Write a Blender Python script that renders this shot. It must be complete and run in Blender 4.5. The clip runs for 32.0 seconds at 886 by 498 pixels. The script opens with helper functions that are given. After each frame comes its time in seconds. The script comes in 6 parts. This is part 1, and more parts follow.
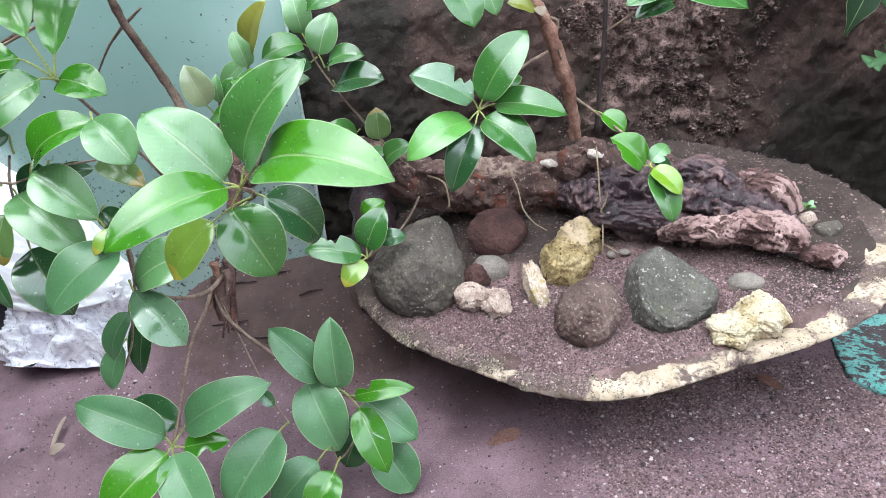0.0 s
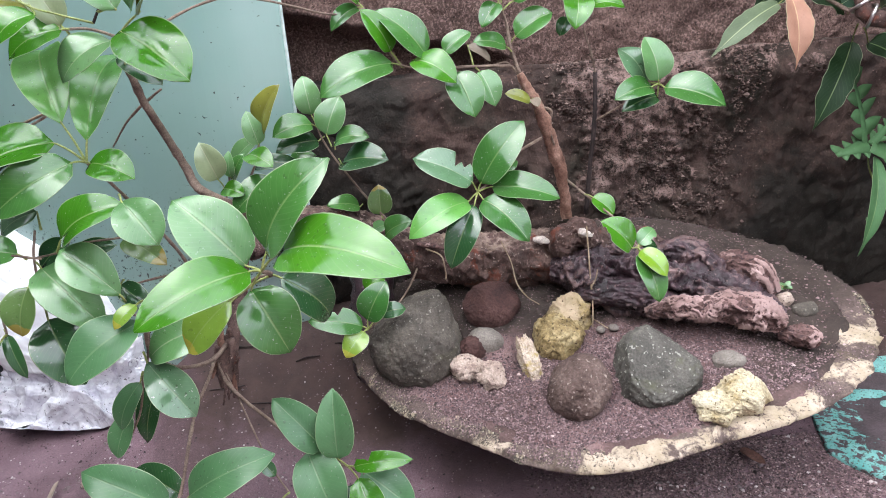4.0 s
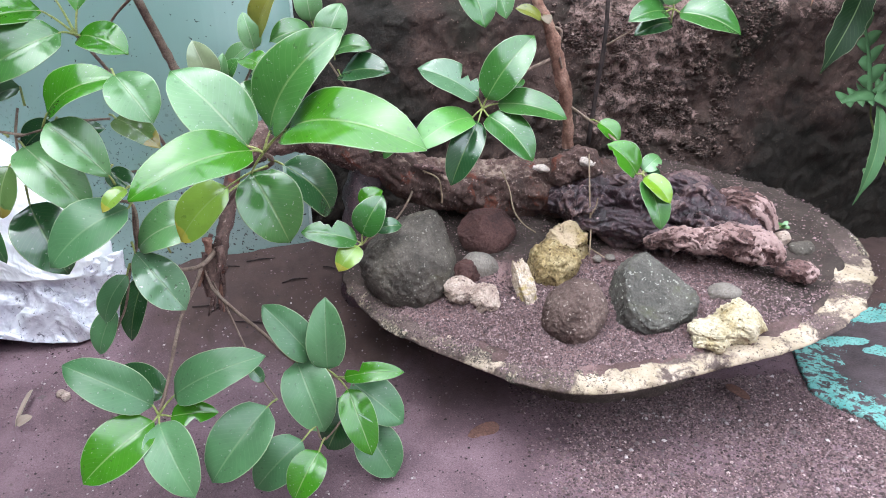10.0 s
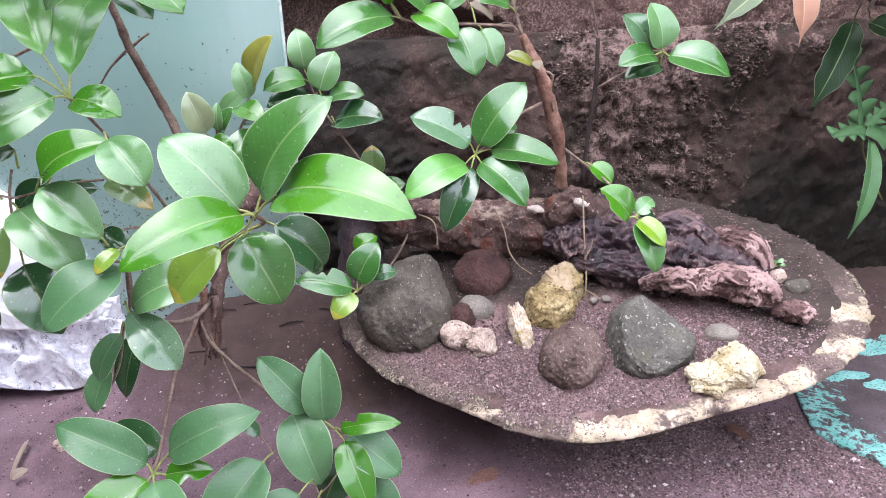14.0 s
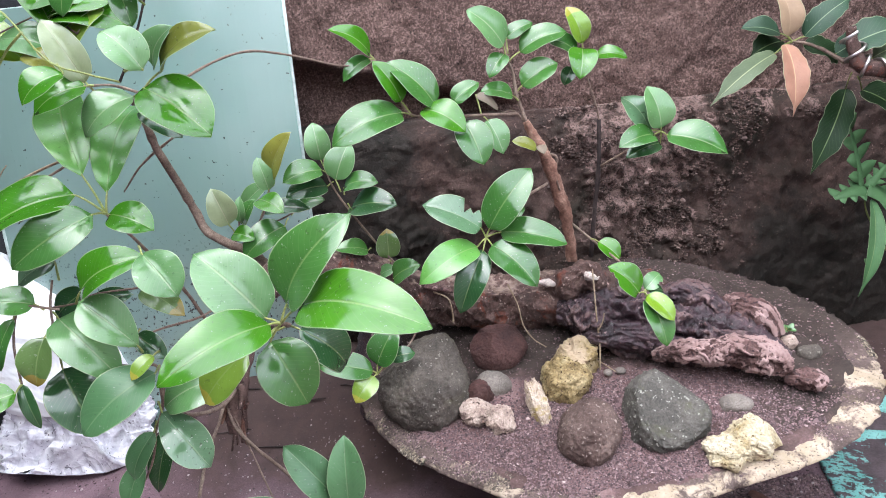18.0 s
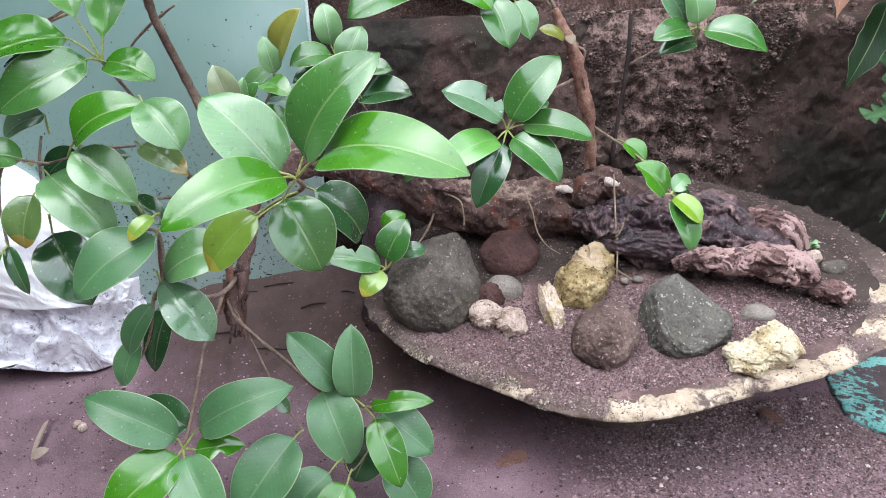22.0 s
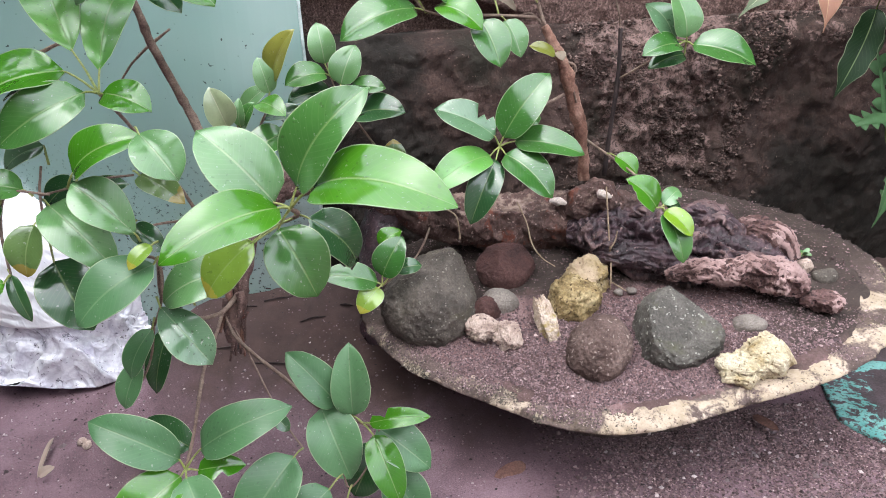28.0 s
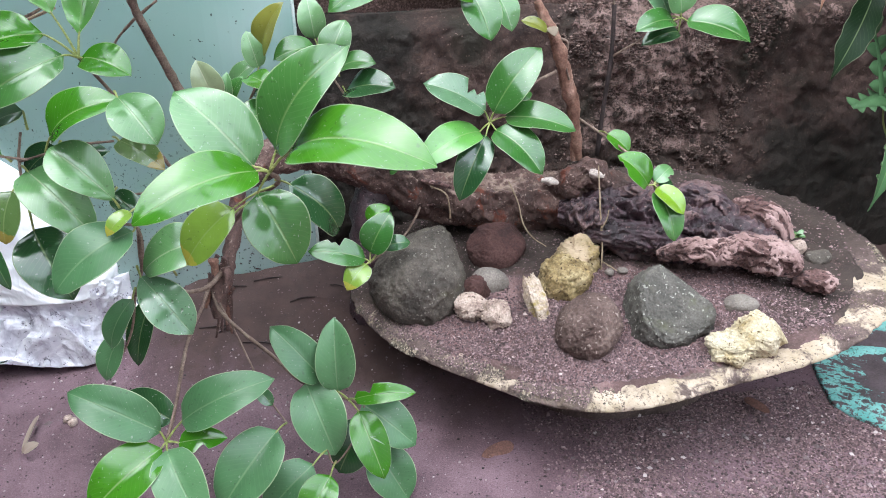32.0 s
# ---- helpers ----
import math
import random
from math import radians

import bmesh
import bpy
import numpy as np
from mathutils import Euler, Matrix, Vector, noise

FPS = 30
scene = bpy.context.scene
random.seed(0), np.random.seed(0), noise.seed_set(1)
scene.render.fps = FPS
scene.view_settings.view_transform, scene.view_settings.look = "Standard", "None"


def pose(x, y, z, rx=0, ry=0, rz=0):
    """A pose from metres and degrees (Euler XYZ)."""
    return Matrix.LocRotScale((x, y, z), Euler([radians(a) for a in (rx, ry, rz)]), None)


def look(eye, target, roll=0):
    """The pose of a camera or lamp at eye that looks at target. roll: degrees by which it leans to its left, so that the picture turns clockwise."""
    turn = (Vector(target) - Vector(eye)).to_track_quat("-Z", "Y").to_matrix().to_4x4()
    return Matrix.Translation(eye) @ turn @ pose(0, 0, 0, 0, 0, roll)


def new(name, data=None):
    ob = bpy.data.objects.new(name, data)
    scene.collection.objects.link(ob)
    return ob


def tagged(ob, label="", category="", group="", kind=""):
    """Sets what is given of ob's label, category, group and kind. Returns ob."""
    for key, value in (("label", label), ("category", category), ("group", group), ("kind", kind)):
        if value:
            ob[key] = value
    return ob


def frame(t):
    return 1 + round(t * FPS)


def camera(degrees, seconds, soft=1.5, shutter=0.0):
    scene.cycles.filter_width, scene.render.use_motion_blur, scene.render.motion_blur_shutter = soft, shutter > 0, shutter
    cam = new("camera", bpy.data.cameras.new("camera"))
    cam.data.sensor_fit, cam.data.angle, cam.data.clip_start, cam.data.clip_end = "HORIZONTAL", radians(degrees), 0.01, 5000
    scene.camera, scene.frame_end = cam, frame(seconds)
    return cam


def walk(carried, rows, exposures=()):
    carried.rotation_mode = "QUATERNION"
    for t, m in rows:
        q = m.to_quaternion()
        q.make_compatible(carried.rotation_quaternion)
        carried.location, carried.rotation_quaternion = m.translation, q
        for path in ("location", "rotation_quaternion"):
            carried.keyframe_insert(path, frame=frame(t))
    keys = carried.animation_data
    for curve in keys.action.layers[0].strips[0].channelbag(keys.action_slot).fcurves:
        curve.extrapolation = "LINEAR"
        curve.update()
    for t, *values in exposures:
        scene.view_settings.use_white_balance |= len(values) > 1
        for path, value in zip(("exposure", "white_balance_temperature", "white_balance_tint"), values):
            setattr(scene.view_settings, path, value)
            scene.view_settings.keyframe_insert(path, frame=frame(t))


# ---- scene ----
cam = camera(68.6, 32.0, soft=0.92)
METRES, EYE, TILT, LEAN, TURN = 0.8, 0.475, -24.0, 6.3, 0.0
ROWS = [
    (0.0, 0.0, 0.0, 0.0, 0.0, 0.0, -0.0),
    (0.5, 0.0066, 0.0043, -0.002, -1.34, 0.05, 0.11),
    (1.0, 0.0042, 0.0013, -0.0044, -1.23, 0.16, 0.03),
    (1.5, -0.0148, -0.0083, -0.0137, -0.23, -1.07, -0.08),
    (2.0, -0.038, -0.0402, -0.001, 1.85, -0.04, -0.09),
    (2.5, -0.0383, -0.0539, 0.01, 1.31, 2.73, -1.24),
    (3.0, -0.0358, -0.0511, 0.0072, 0.55, 3.33, -1.8),
    (3.5, -0.0304, -0.0487, 0.0128, -0.25, 3.37, -1.25),
    (4.0, -0.0213, -0.0419, 0.0244, -1.51, 4.86, -1.04),
    (4.5, -0.0245, -0.0727, 0.055, -0.26, 7.74, -0.27),
    (6.5, -0.0292, -0.0482, 0.0255, -1.8, 5.2, -2.05),
    (7.0, -0.0346, -0.0405, 0.0127, -1.87, 4.02, -2.55),
    (7.5, -0.0381, -0.0313, 0.0038, -3.06, 3.11, -2.86),
    (8.0, -0.0412, -0.028, -0.0018, -3.41, 3.34, -3.44),
    (8.5, -0.0411, -0.0254, -0.0021, -3.48, 3.1, -3.28),
    (9.0, -0.0479, -0.0192, -0.0127, -2.76, 2.11, -2.98),
    (9.5, -0.0474, -0.011, -0.0309, -3.11, 1.47, -3.74),
    (10.0, -0.0462, -0.0149, -0.0374, -3.73, 1.8, -3.93),
    (10.5, -0.052, -0.009, -0.0253, -3.32, 2.15, -3.54),
    (11.0, -0.0518, -0.0259, 0.0047, -2.98, 4.37, -2.67),
    (11.5, -0.0435, -0.0403, 0.028, -2.81, 6.03, -1.72),
    (12.0, -0.0409, -0.0466, 0.0387, -2.92, 6.74, -1.41),
    (12.5, -0.038, -0.0468, 0.0413, -3.1, 7.03, -1.39),
    (13.0, -0.0375, -0.0454, 0.0401, -2.97, 6.91, -1.34),
    (13.5, -0.0406, -0.0285, 0.0149, -3.35, 4.86, -2.24),
    (14.0, -0.0408, -0.0171, -0.0037, -3.62, 3.6, -2.95),
    (14.5, -0.0435, -0.0063, -0.0163, -3.94, 2.55, -3.51),
    (16.5, -0.0446, -0.0198, -0.0091, -3.59, 3.85, -2.86),
    (17.0, -0.0464, -0.0447, 0.0127, -2.88, 5.82, -2.25),
    (17.5, -0.045, -0.0487, 0.0337, -2.42, 7.12, -1.47),
    (18.0, -0.0433, -0.0545, 0.0426, -2.06, 7.55, -0.85),
    (18.5, -0.0462, -0.0575, 0.0398, -1.84, 7.71, -1.1),
    (19.0, -0.0495, -0.0371, 0.0221, -2.54, 6.76, -1.84),
    (19.5, -0.0512, -0.0108, 0.0008, -3.49, 5.52, -2.29),
    (20.0, -0.0692, -0.0107, -0.0293, -2.46, 4.03, -3.47),
    (20.5, -0.0816, 0.0055, -0.0366, -3.29, 3.67, -4.2),
    (21.0, -0.0843, 0.0061, -0.0409, -3.38, 3.49, -4.43),
    (21.5, -0.0786, 0.0037, -0.0367, -3.62, 3.74, -4.12),
    (22.0, -0.0746, 0.0031, -0.0323, -3.43, 3.46, -3.28),
    (22.5, -0.0722, -0.0047, -0.024, -2.84, 3.69, -2.67),
    (23.0, -0.0758, -0.0072, -0.0162, -3.0, 4.23, -2.77),
    (23.5, -0.0746, -0.0366, 0.0177, -2.05, 6.55, -1.31),
    (24.0, -0.0725, -0.0543, 0.0445, -1.02, 8.42, -0.18),
    (24.5, -0.0735, -0.0803, 0.0642, 0.05, 9.42, 0.66),
    (26.5, -0.0793, -0.0509, 0.0414, -1.44, 6.38, -0.46),
    (27.0, -0.0745, -0.0354, 0.0245, -2.31, 4.49, -0.6),
    (27.5, -0.0718, -0.0219, 0.0101, -2.93, 3.87, -1.44),
    (28.0, -0.0678, -0.0111, -0.0096, -3.21, 3.31, -2.33),
    (28.5, -0.0589, -0.0151, -0.024, -3.42, 2.9, -2.56),
    (29.0, -0.0506, -0.0091, -0.024, -3.6, 3.04, -2.47),
    (29.5, -0.038, -0.0059, -0.0221, -4.07, 3.57, -2.4),
    (30.0, -0.0352, -0.0156, -0.0162, -3.42, 4.41, -1.97),
    (30.5, -0.0358, -0.0128, -0.012, -3.4, 4.64, -1.81),
    (31.0, -0.0437, -0.0116, -0.0113, -2.83, 4.23, -1.65),
    (31.5, -0.0492, -0.0098, -0.02, -2.88, 3.83, -2.31),
    (32.0, -0.0503, -0.0009, -0.0327, -3.17, 2.91, -2.82),
]
walk(cam, [(t, pose(0, 0, EYE, TILT, LEAN, TURN) @ pose(METRES * x, METRES * y, METRES * z, 90 + pitch, roll, yaw)) for t, x, y, z, yaw, pitch, roll in ROWS],
     exposures=[(0.0, 0.90, 5950, 3), (1.0, 0.88, 5860, 1), (2.0, 0.94, 5840, 4), (3.0, 0.78, 6080, 9), (4.0, 0.72, 6200, 9), (7.0, 0.68, 6180, 13), (9.0, 0.68, 5980, 7), (10.0, 0.84, 5900, 6), (11.0, 0.94, 5840, 3), (12.0, 1.02, 6060, 14), (13.0, 0.94, 6160, 18),
                (14.0, 0.98, 6060, 15), (17.0, 0.98, 5820, 5), (18.0, 0.82, 6100, 11), (19.0, 0.82, 6180, 17), (20.0, 0.80, 6100, 12), (22.0, 0.78, 6060, 8), (24.0, 0.80, 6180, 11), (27.0, 0.66, 6380, 11), (28.0, 0.72, 6280, 10), (32.0, 0.78, 6000, 6)])

# ---- light: an overcast sky, bright overhead ----
world = bpy.data.worlds.new("overcast_sky")
scene.world = world
world.use_nodes = True
wn = world.node_tree
sky = wn.nodes.new("ShaderNodeTexSky")
sky.sky_type = 'NISHITA'
sky.sun_disc = False
sky.sun_elevation, sky.sun_rotation = radians(72), radians(210)
sky.air_density, sky.dust_density, sky.ozone_density = 1.0, 2.2, 0.6
cloud = wn.nodes.new("ShaderNodeHueSaturation")
cloud.inputs["Saturation"].default_value = 0.35
wn.links.new(sky.outputs[0], cloud.inputs["Color"])
deck = wn.nodes.new("ShaderNodeMix")   # an even white cloud deck over most of the sky
deck.data_type = 'RGBA'
deck.inputs[0].default_value = 0.72
deck.inputs[7].default_value = (2.05, 2.12, 2.2, 1)
wn.links.new(cloud.outputs[0], deck.inputs[6])
wn.links.new(deck.outputs[2], wn.nodes["Background"].inputs[0])
wn.nodes["Background"].inputs[1].default_value = 0.92
sun_data = bpy.data.lights.new("sun", 'SUN')
sun_data.energy, sun_data.angle, sun_data.color = 0.5, radians(90), (1.0, 0.98, 0.95)
sun = new("sun", sun_data)
sun.matrix_world = look((-0.6, -1.3, 2.0), (0, 0.6, 0))


# ---- materials ----
def nodes_of(name):
    m = bpy.data.materials.new(name)
    m.use_nodes = True
    nt = m.node_tree
    return m, nt, nt.nodes["Principled BSDF"]


def add(nt, kind, **values):
    node = nt.nodes.new(kind)
    for key, value in values.items():
        if key in node.inputs:
            node.inputs[key].default_value = value
    return node


def ramp(nt, source, stops):
    node = nt.nodes.new("ShaderNodeValToRGB")
    els = node.color_ramp.elements
    while len(els) < len(stops):
        els.new(0.5)
    for el, (p, c) in zip(els, stops):
        el.position, el.color = p, (*c, 1) if len(c) == 3 else (c[0], c[0], c[0], 1)
    nt.links.new(source, node.inputs[0])
    return node.outputs[0]


def mix(nt, fac, a, b, blend='MIX'):
    node = nt.nodes.new("ShaderNodeMix")
    node.data_type, node.blend_type = 'RGBA', blend
    for sock, v in ((node.inputs[0], fac), (node.inputs[6], a), (node.inputs[7], b)):
        if isinstance(v, bpy.types.NodeSocket):
            nt.links.new(v, sock)
        elif isinstance(v, (int, float)):
            sock.default_value = v
        else:
            sock.default_value = (*v, 1)
    return node.outputs[2]


def noise_tex(nt, vec, scale, detail=6.0, rough=0.6, distortion=0.0):
    n = add(nt, "ShaderNodeTexNoise", Scale=scale, Detail=detail, Roughness=rough, Distortion=distortion)
    nt.links.new(vec, n.inputs["Vector"])
    return n.outputs[0]


def rough_surface(name, dark, mid, light, scale, fine, roughness=(0.7, 0.95), bump=0.5, bump_dist=0.003, specks=None, speck_scale=900, speck_at=0.70,
                  stain=None, stain_scale=6.0, stain_at=(0.5, 0.6), spec=0.35, crust=None, crust_scale=45.0, crust_at=(0.53, 0.60), region=5.0):
    """A mineral or bark surface: broad tone, fine grain, specks, stains and relief, in metres."""
    m, nt, b = nodes_of(name)
    vec = nt.nodes.new("ShaderNodeTexCoord").outputs["Object"]
    broad = noise_tex(nt, vec, scale, 7, 0.62, 0.3)
    grain = noise_tex(nt, vec, fine, 4, 0.7)
    col = ramp(nt, broad, [(0.3, dark), (0.5, mid), (0.72, light)])
    col = mix(nt, 0.75, col, ramp(nt, grain, [(0.25, (0.35,)), (0.5, (0.95,)), (0.75, (1.6,))]), 'MULTIPLY')
    if stain:
        s = ramp(nt, noise_tex(nt, vec, stain_scale, 5, 0.7, 0.6), [(stain_at[0], (0.0,)), (stain_at[1], (1.0,))])
        col = mix(nt, s, col, stain)
    if specks:
        s = ramp(nt, noise_tex(nt, vec, speck_scale, 1, 0.5), [(speck_at, (0.0,)), (speck_at + 0.05, (1.0,))])
        col = mix(nt, s, col, specks)
    if crust:
        k = ramp(nt, noise_tex(nt, vec, crust_scale, 9, 0.78, 0.3), [(crust_at[0], (0.0,)), (crust_at[1], (1.0,))])
        k = mix(nt, 1.0, k, ramp(nt, noise_tex(nt, vec, region, 4, 0.6), [(0.42, (0.12,)), (0.60, (1.0,))]), 'MULTIPLY')
        col = mix(nt, k, col, mix(nt, 0.6, crust, ramp(nt, grain, [(0.3, (0.5,)), (0.7, (1.3,))]), 'MULTIPLY'))
    nt.links.new(col, b.inputs["Base Color"])
    nt.links.new(ramp(nt, broad, [(0.3, (roughness[0],)), (0.7, (roughness[1],))]), b.inputs["Roughness"])
    b.inputs["Specular IOR Level"].default_value = spec
    height = mix(nt, 0.5, broad, grain)
    bp = add(nt, "ShaderNodeBump", Strength=bump, Distance=bump_dist)
    nt.links.new(height, bp.inputs["Height"])
    nt.links.new(bp.outputs[0], b.inputs["Normal"])
    return m


def leaf_surface(name, deep, fresh, rib=(0.36, 0.47, 0.19), gloss=0.17, thin=0.24, spots=0.28, tip=None, ribbed=0.32, wax=1.0):
    """A waxy leaf: pale midrib, painted rim highlight, faint side veins, water-drop specks and dark specks."""
    m, nt, b = nodes_of(name)
    coord = nt.nodes.new("ShaderNodeTexCoord")
    uv, vec = coord.outputs["UV"], coord.outputs["Object"]
    sep = nt.nodes.new("ShaderNodeSeparateXYZ")
    nt.links.new(uv, sep.inputs[0])

    def calc(op, a, c, d=None):
        n = nt.nodes.new("ShaderNodeMath")
        n.operation = op
        for i, v in enumerate((a, c, d)):
            if v is None:
                continue
            if isinstance(v, bpy.types.NodeSocket):
                nt.links.new(v, n.inputs[i])
            else:
                n.inputs[i].default_value = v
        return n.outputs[0]
    across = calc('ABSOLUTE', calc('SUBTRACT', sep.outputs[0], 0.5), 0.0)
    rnd = nt.nodes.new("ShaderNodeObjectInfo").outputs["Random"]
    col = mix(nt, rnd, deep, fresh)
    cloud = noise_tex(nt, vec, 38, 4, 0.6)
    col = mix(nt, 0.5, col, ramp(nt, cloud, [(0.3, (0.7,)), (0.7, (1.3,))]), 'MULTIPLY')
    veins = calc('SINE', calc('MULTIPLY', calc('SUBTRACT', sep.outputs[1], calc('MULTIPLY', across, 0.55)), 95.0), 0.0)
    vein_line = ramp(nt, veins, [(0.80, (0.0,)), (1.0, (1.0,))])
    col = mix(nt, calc('MULTIPLY', vein_line, 0.05), col, rib)
    if tip:
        col = mix(nt, ramp(nt, calc('ADD', sep.outputs[1], calc('MULTIPLY', cloud, 0.35)), [(0.98, (0.0,)), (1.22, (0.7,))]), col, tip)
    rib_line = ramp(nt, across, [(0.008, (1.0,)), (0.026, (0.0,))])
    col = mix(nt, calc('MULTIPLY', rib_line, ribbed), col, rib)
    # thin rim highlight put into the colour as a pale margin
    edge = ramp(nt, across, [(0.476, (0.0,)), (0.492, (1.0,))])
    col = mix(nt, calc('MULTIPLY', edge, 0.6), col, (0.50, 0.60, 0.36))
    # pale specks painted for small white water drops
    drop_specks = ramp(nt, noise_tex(nt, vec, 420, 2, 0.5), [(0.685, (0.0,)), (0.72, (1.0,))])
    col = mix(nt, calc('MULTIPLY', drop_specks, spots), col, (0.55, 0.56, 0.5))
    fly = ramp(nt, noise_tex(nt, vec, 300, 1, 0.5), [(0.275, (1.0,)), (0.295, (0.0,))])
    col = mix(nt, calc('MULTIPLY', fly, spots), col, (0.03, 0.035, 0.02))
    nt.links.new(col, b.inputs["Base Color"])
    nt.links.new(ramp(nt, cloud, [(0.3, (gloss - 0.04,)), (0.75, (gloss + 0.06,))]), b.inputs["Roughness"])
    b.inputs["Specular IOR Level"].default_value = wax
    b.inputs["IOR"].default_value = 1.5
    bp = add(nt, "ShaderNodeBump", Strength=0.25, Distance=0.0012)
    nt.links.new(calc('ADD', calc('MULTIPLY', vein_line, -0.03), calc('ADD', calc('MULTIPLY', rib_line, -1.2), cloud)), bp.inputs["Height"])
    nt.links.new(bp.outputs[0], b.inputs["Normal"])
    glow = nt.nodes.new("ShaderNodeBsdfTranslucent")
    nt.links.new(col, glow.inputs[0])
    blend = add(nt, "ShaderNodeMixShader")
    blend.inputs[0].default_value = thin
    nt.links.new(b.outputs[0], blend.inputs[1])
    nt.links.new(glow.outputs[0], blend.inputs[2])
    nt.links.new(blend.outputs[0], nt.nodes["Material Output"].inputs[0])
    return m


LEAVES = {
    'mid': leaf_surface("leaf_green", (0.044, 0.152, 0.028), (0.070, 0.202, 0.040), gloss=0.17, thin=0.24),
    'bright': leaf_surface("leaf_fresh_green", (0.052, 0.215, 0.008), (0.078, 0.262, 0.014), gloss=0.15, thin=0.34, ribbed=0.5),
    'matte': leaf_surface("leaf_dull_green", (0.07524, 0.1881, 0.07524), (0.1117, 0.2451, 0.1026), rib=(0.3876, 0.5016, 0.2736), gloss=0.34, thin=0.24, wax=0.65, ribbed=0.25),
    'dark': leaf_surface("leaf_deep_green", (0.026, 0.088, 0.028), (0.040, 0.118, 0.038), gloss=0.15),
    'pale': leaf_surface("leaf_grey_green", (0.125, 0.28, 0.095), (0.17, 0.335, 0.13), rib=(0.5, 0.58, 0.36), gloss=0.20, thin=0.28, ribbed=0.4),
    'greyed': leaf_surface("leaf_greyed_green", (0.105, 0.215, 0.105), (0.145, 0.265, 0.14), rib=(0.4, 0.5, 0.3), spots=0.5),
    'young': leaf_surface("leaf_young_lime", (0.20, 0.36, 0.035), (0.26, 0.40, 0.06), thin=0.3, tip=(0.5, 0.40, 0.06)),
    'yellowgreen': leaf_surface("leaf_lime", (0.19, 0.36, 0.02), (0.24, 0.40, 0.03), thin=0.3),
    'yellow': leaf_surface("leaf_olive_yellow", (0.24, 0.27, 0.045), (0.32, 0.32, 0.06), rib=(0.42, 0.42, 0.16), thin=0.4),
    # base colour lifted to stand for light on and through these blades
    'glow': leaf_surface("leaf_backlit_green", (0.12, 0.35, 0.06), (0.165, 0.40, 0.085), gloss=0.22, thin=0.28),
    'olive': leaf_surface("leaf_olive", (0.12, 0.21, 0.06), (0.16, 0.25, 0.08), tip=(0.42, 0.28, 0.05)),
    'cream': leaf_surface("leaf_cream", (0.30, 0.37, 0.19), (0.37, 0.43, 0.24), rib=(0.55, 0.5, 0.35), spots=0.1),
    'withered': leaf_surface("leaf_withered", (0.16, 0.12, 0.08), (0.24, 0.18, 0.12), rib=(0.3, 0.25, 0.18), gloss=0.6),
    'litter': rough_surface("decayed_brown_leaf", (0.08, 0.038, 0.03), (0.135, 0.066, 0.052), (0.18, 0.10, 0.08), 60, 500, bump=0.5, bump_dist=0.001),
    'tan': leaf_surface("leaf_tan", (0.34, 0.255, 0.20), (0.40, 0.30, 0.24), rib=(0.5, 0.42, 0.35), gloss=0.6, spots=0.1),
    'salmon': leaf_surface("leaf_salmon", (0.42, 0.22, 0.15), (0.45, 0.24, 0.165), rib=(0.62, 0.44, 0.26), gloss=0.45, spots=0.1, ribbed=0.8, wax=0.35),
    'peach': leaf_surface("leaf_peach", (0.42, 0.29, 0.19), (0.46, 0.32, 0.21), rib=(0.6, 0.45, 0.3), gloss=0.45, spots=0.1, wax=0.35),
    'sage': leaf_surface("leaf_sage", (0.13, 0.17, 0.095), (0.155, 0.20, 0.115), rib=(0.5, 0.54, 0.30), gloss=0.5, spots=0.1, ribbed=0.8, wax=0.4),
    'bluegreen': leaf_surface("leaf_blue_green", (0.030, 0.075, 0.042), (0.042, 0.092, 0.052), rib=(0.30, 0.40, 0.24), gloss=0.46, ribbed=0.8, spots=0.1, wax=0.4),
    # mango green darkened in its base colour to stand for leaves in shade
    'shade': leaf_surface("leaf_mango_green_shaded", (0.014, 0.038, 0.012), (0.020, 0.050, 0.016), rib=(0.22, 0.30, 0.13), gloss=0.5, ribbed=0.8, spots=0.1, wax=0.25),
    'fern': leaf_surface("leaf_fern", (0.095, 0.205, 0.085), (0.12, 0.24, 0.10), gloss=0.5, spots=0.1, wax=0.3, ribbed=0.4),
}

soil_mat = rough_surface("damp_volcanic_soil", (0.09511, 0.05715, 0.06564), (0.1902, 0.1185, 0.1382), (0.2798, 0.1841, 0.2141), 9, 650, bump=0.9, bump_dist=0.002,
                         specks=(0.3502, 0.2835, 0.2813), speck_scale=520, speck_at=0.72)
dish_soil_mat = rough_surface("gritty_planter_soil", (0.08339, 0.04583, 0.04244), (0.1895, 0.1118, 0.1074), (0.3222, 0.2108, 0.2094), 14, 420, bump=1.0, bump_dist=0.0025,
                              specks=(0.2678, 0.189, 0.194), speck_scale=900, speck_at=0.69, stain=(0.06386, 0.03969, 0.03492), stain_scale=9, stain_at=(0.48, 0.66))
footing_mat = rough_surface("mossy_rough_concrete", (0.0309, 0.0189, 0.01552), (0.0721, 0.04347, 0.03589), (0.1318, 0.08316, 0.07081), 20, 300, bump=1.0, bump_dist=0.006,
                            stain=(0.02678, 0.02173, 0.01455), stain_scale=7.0, stain_at=(0.50, 0.66), specks=(0.206, 0.137, 0.1212), speck_scale=260, speck_at=0.70)
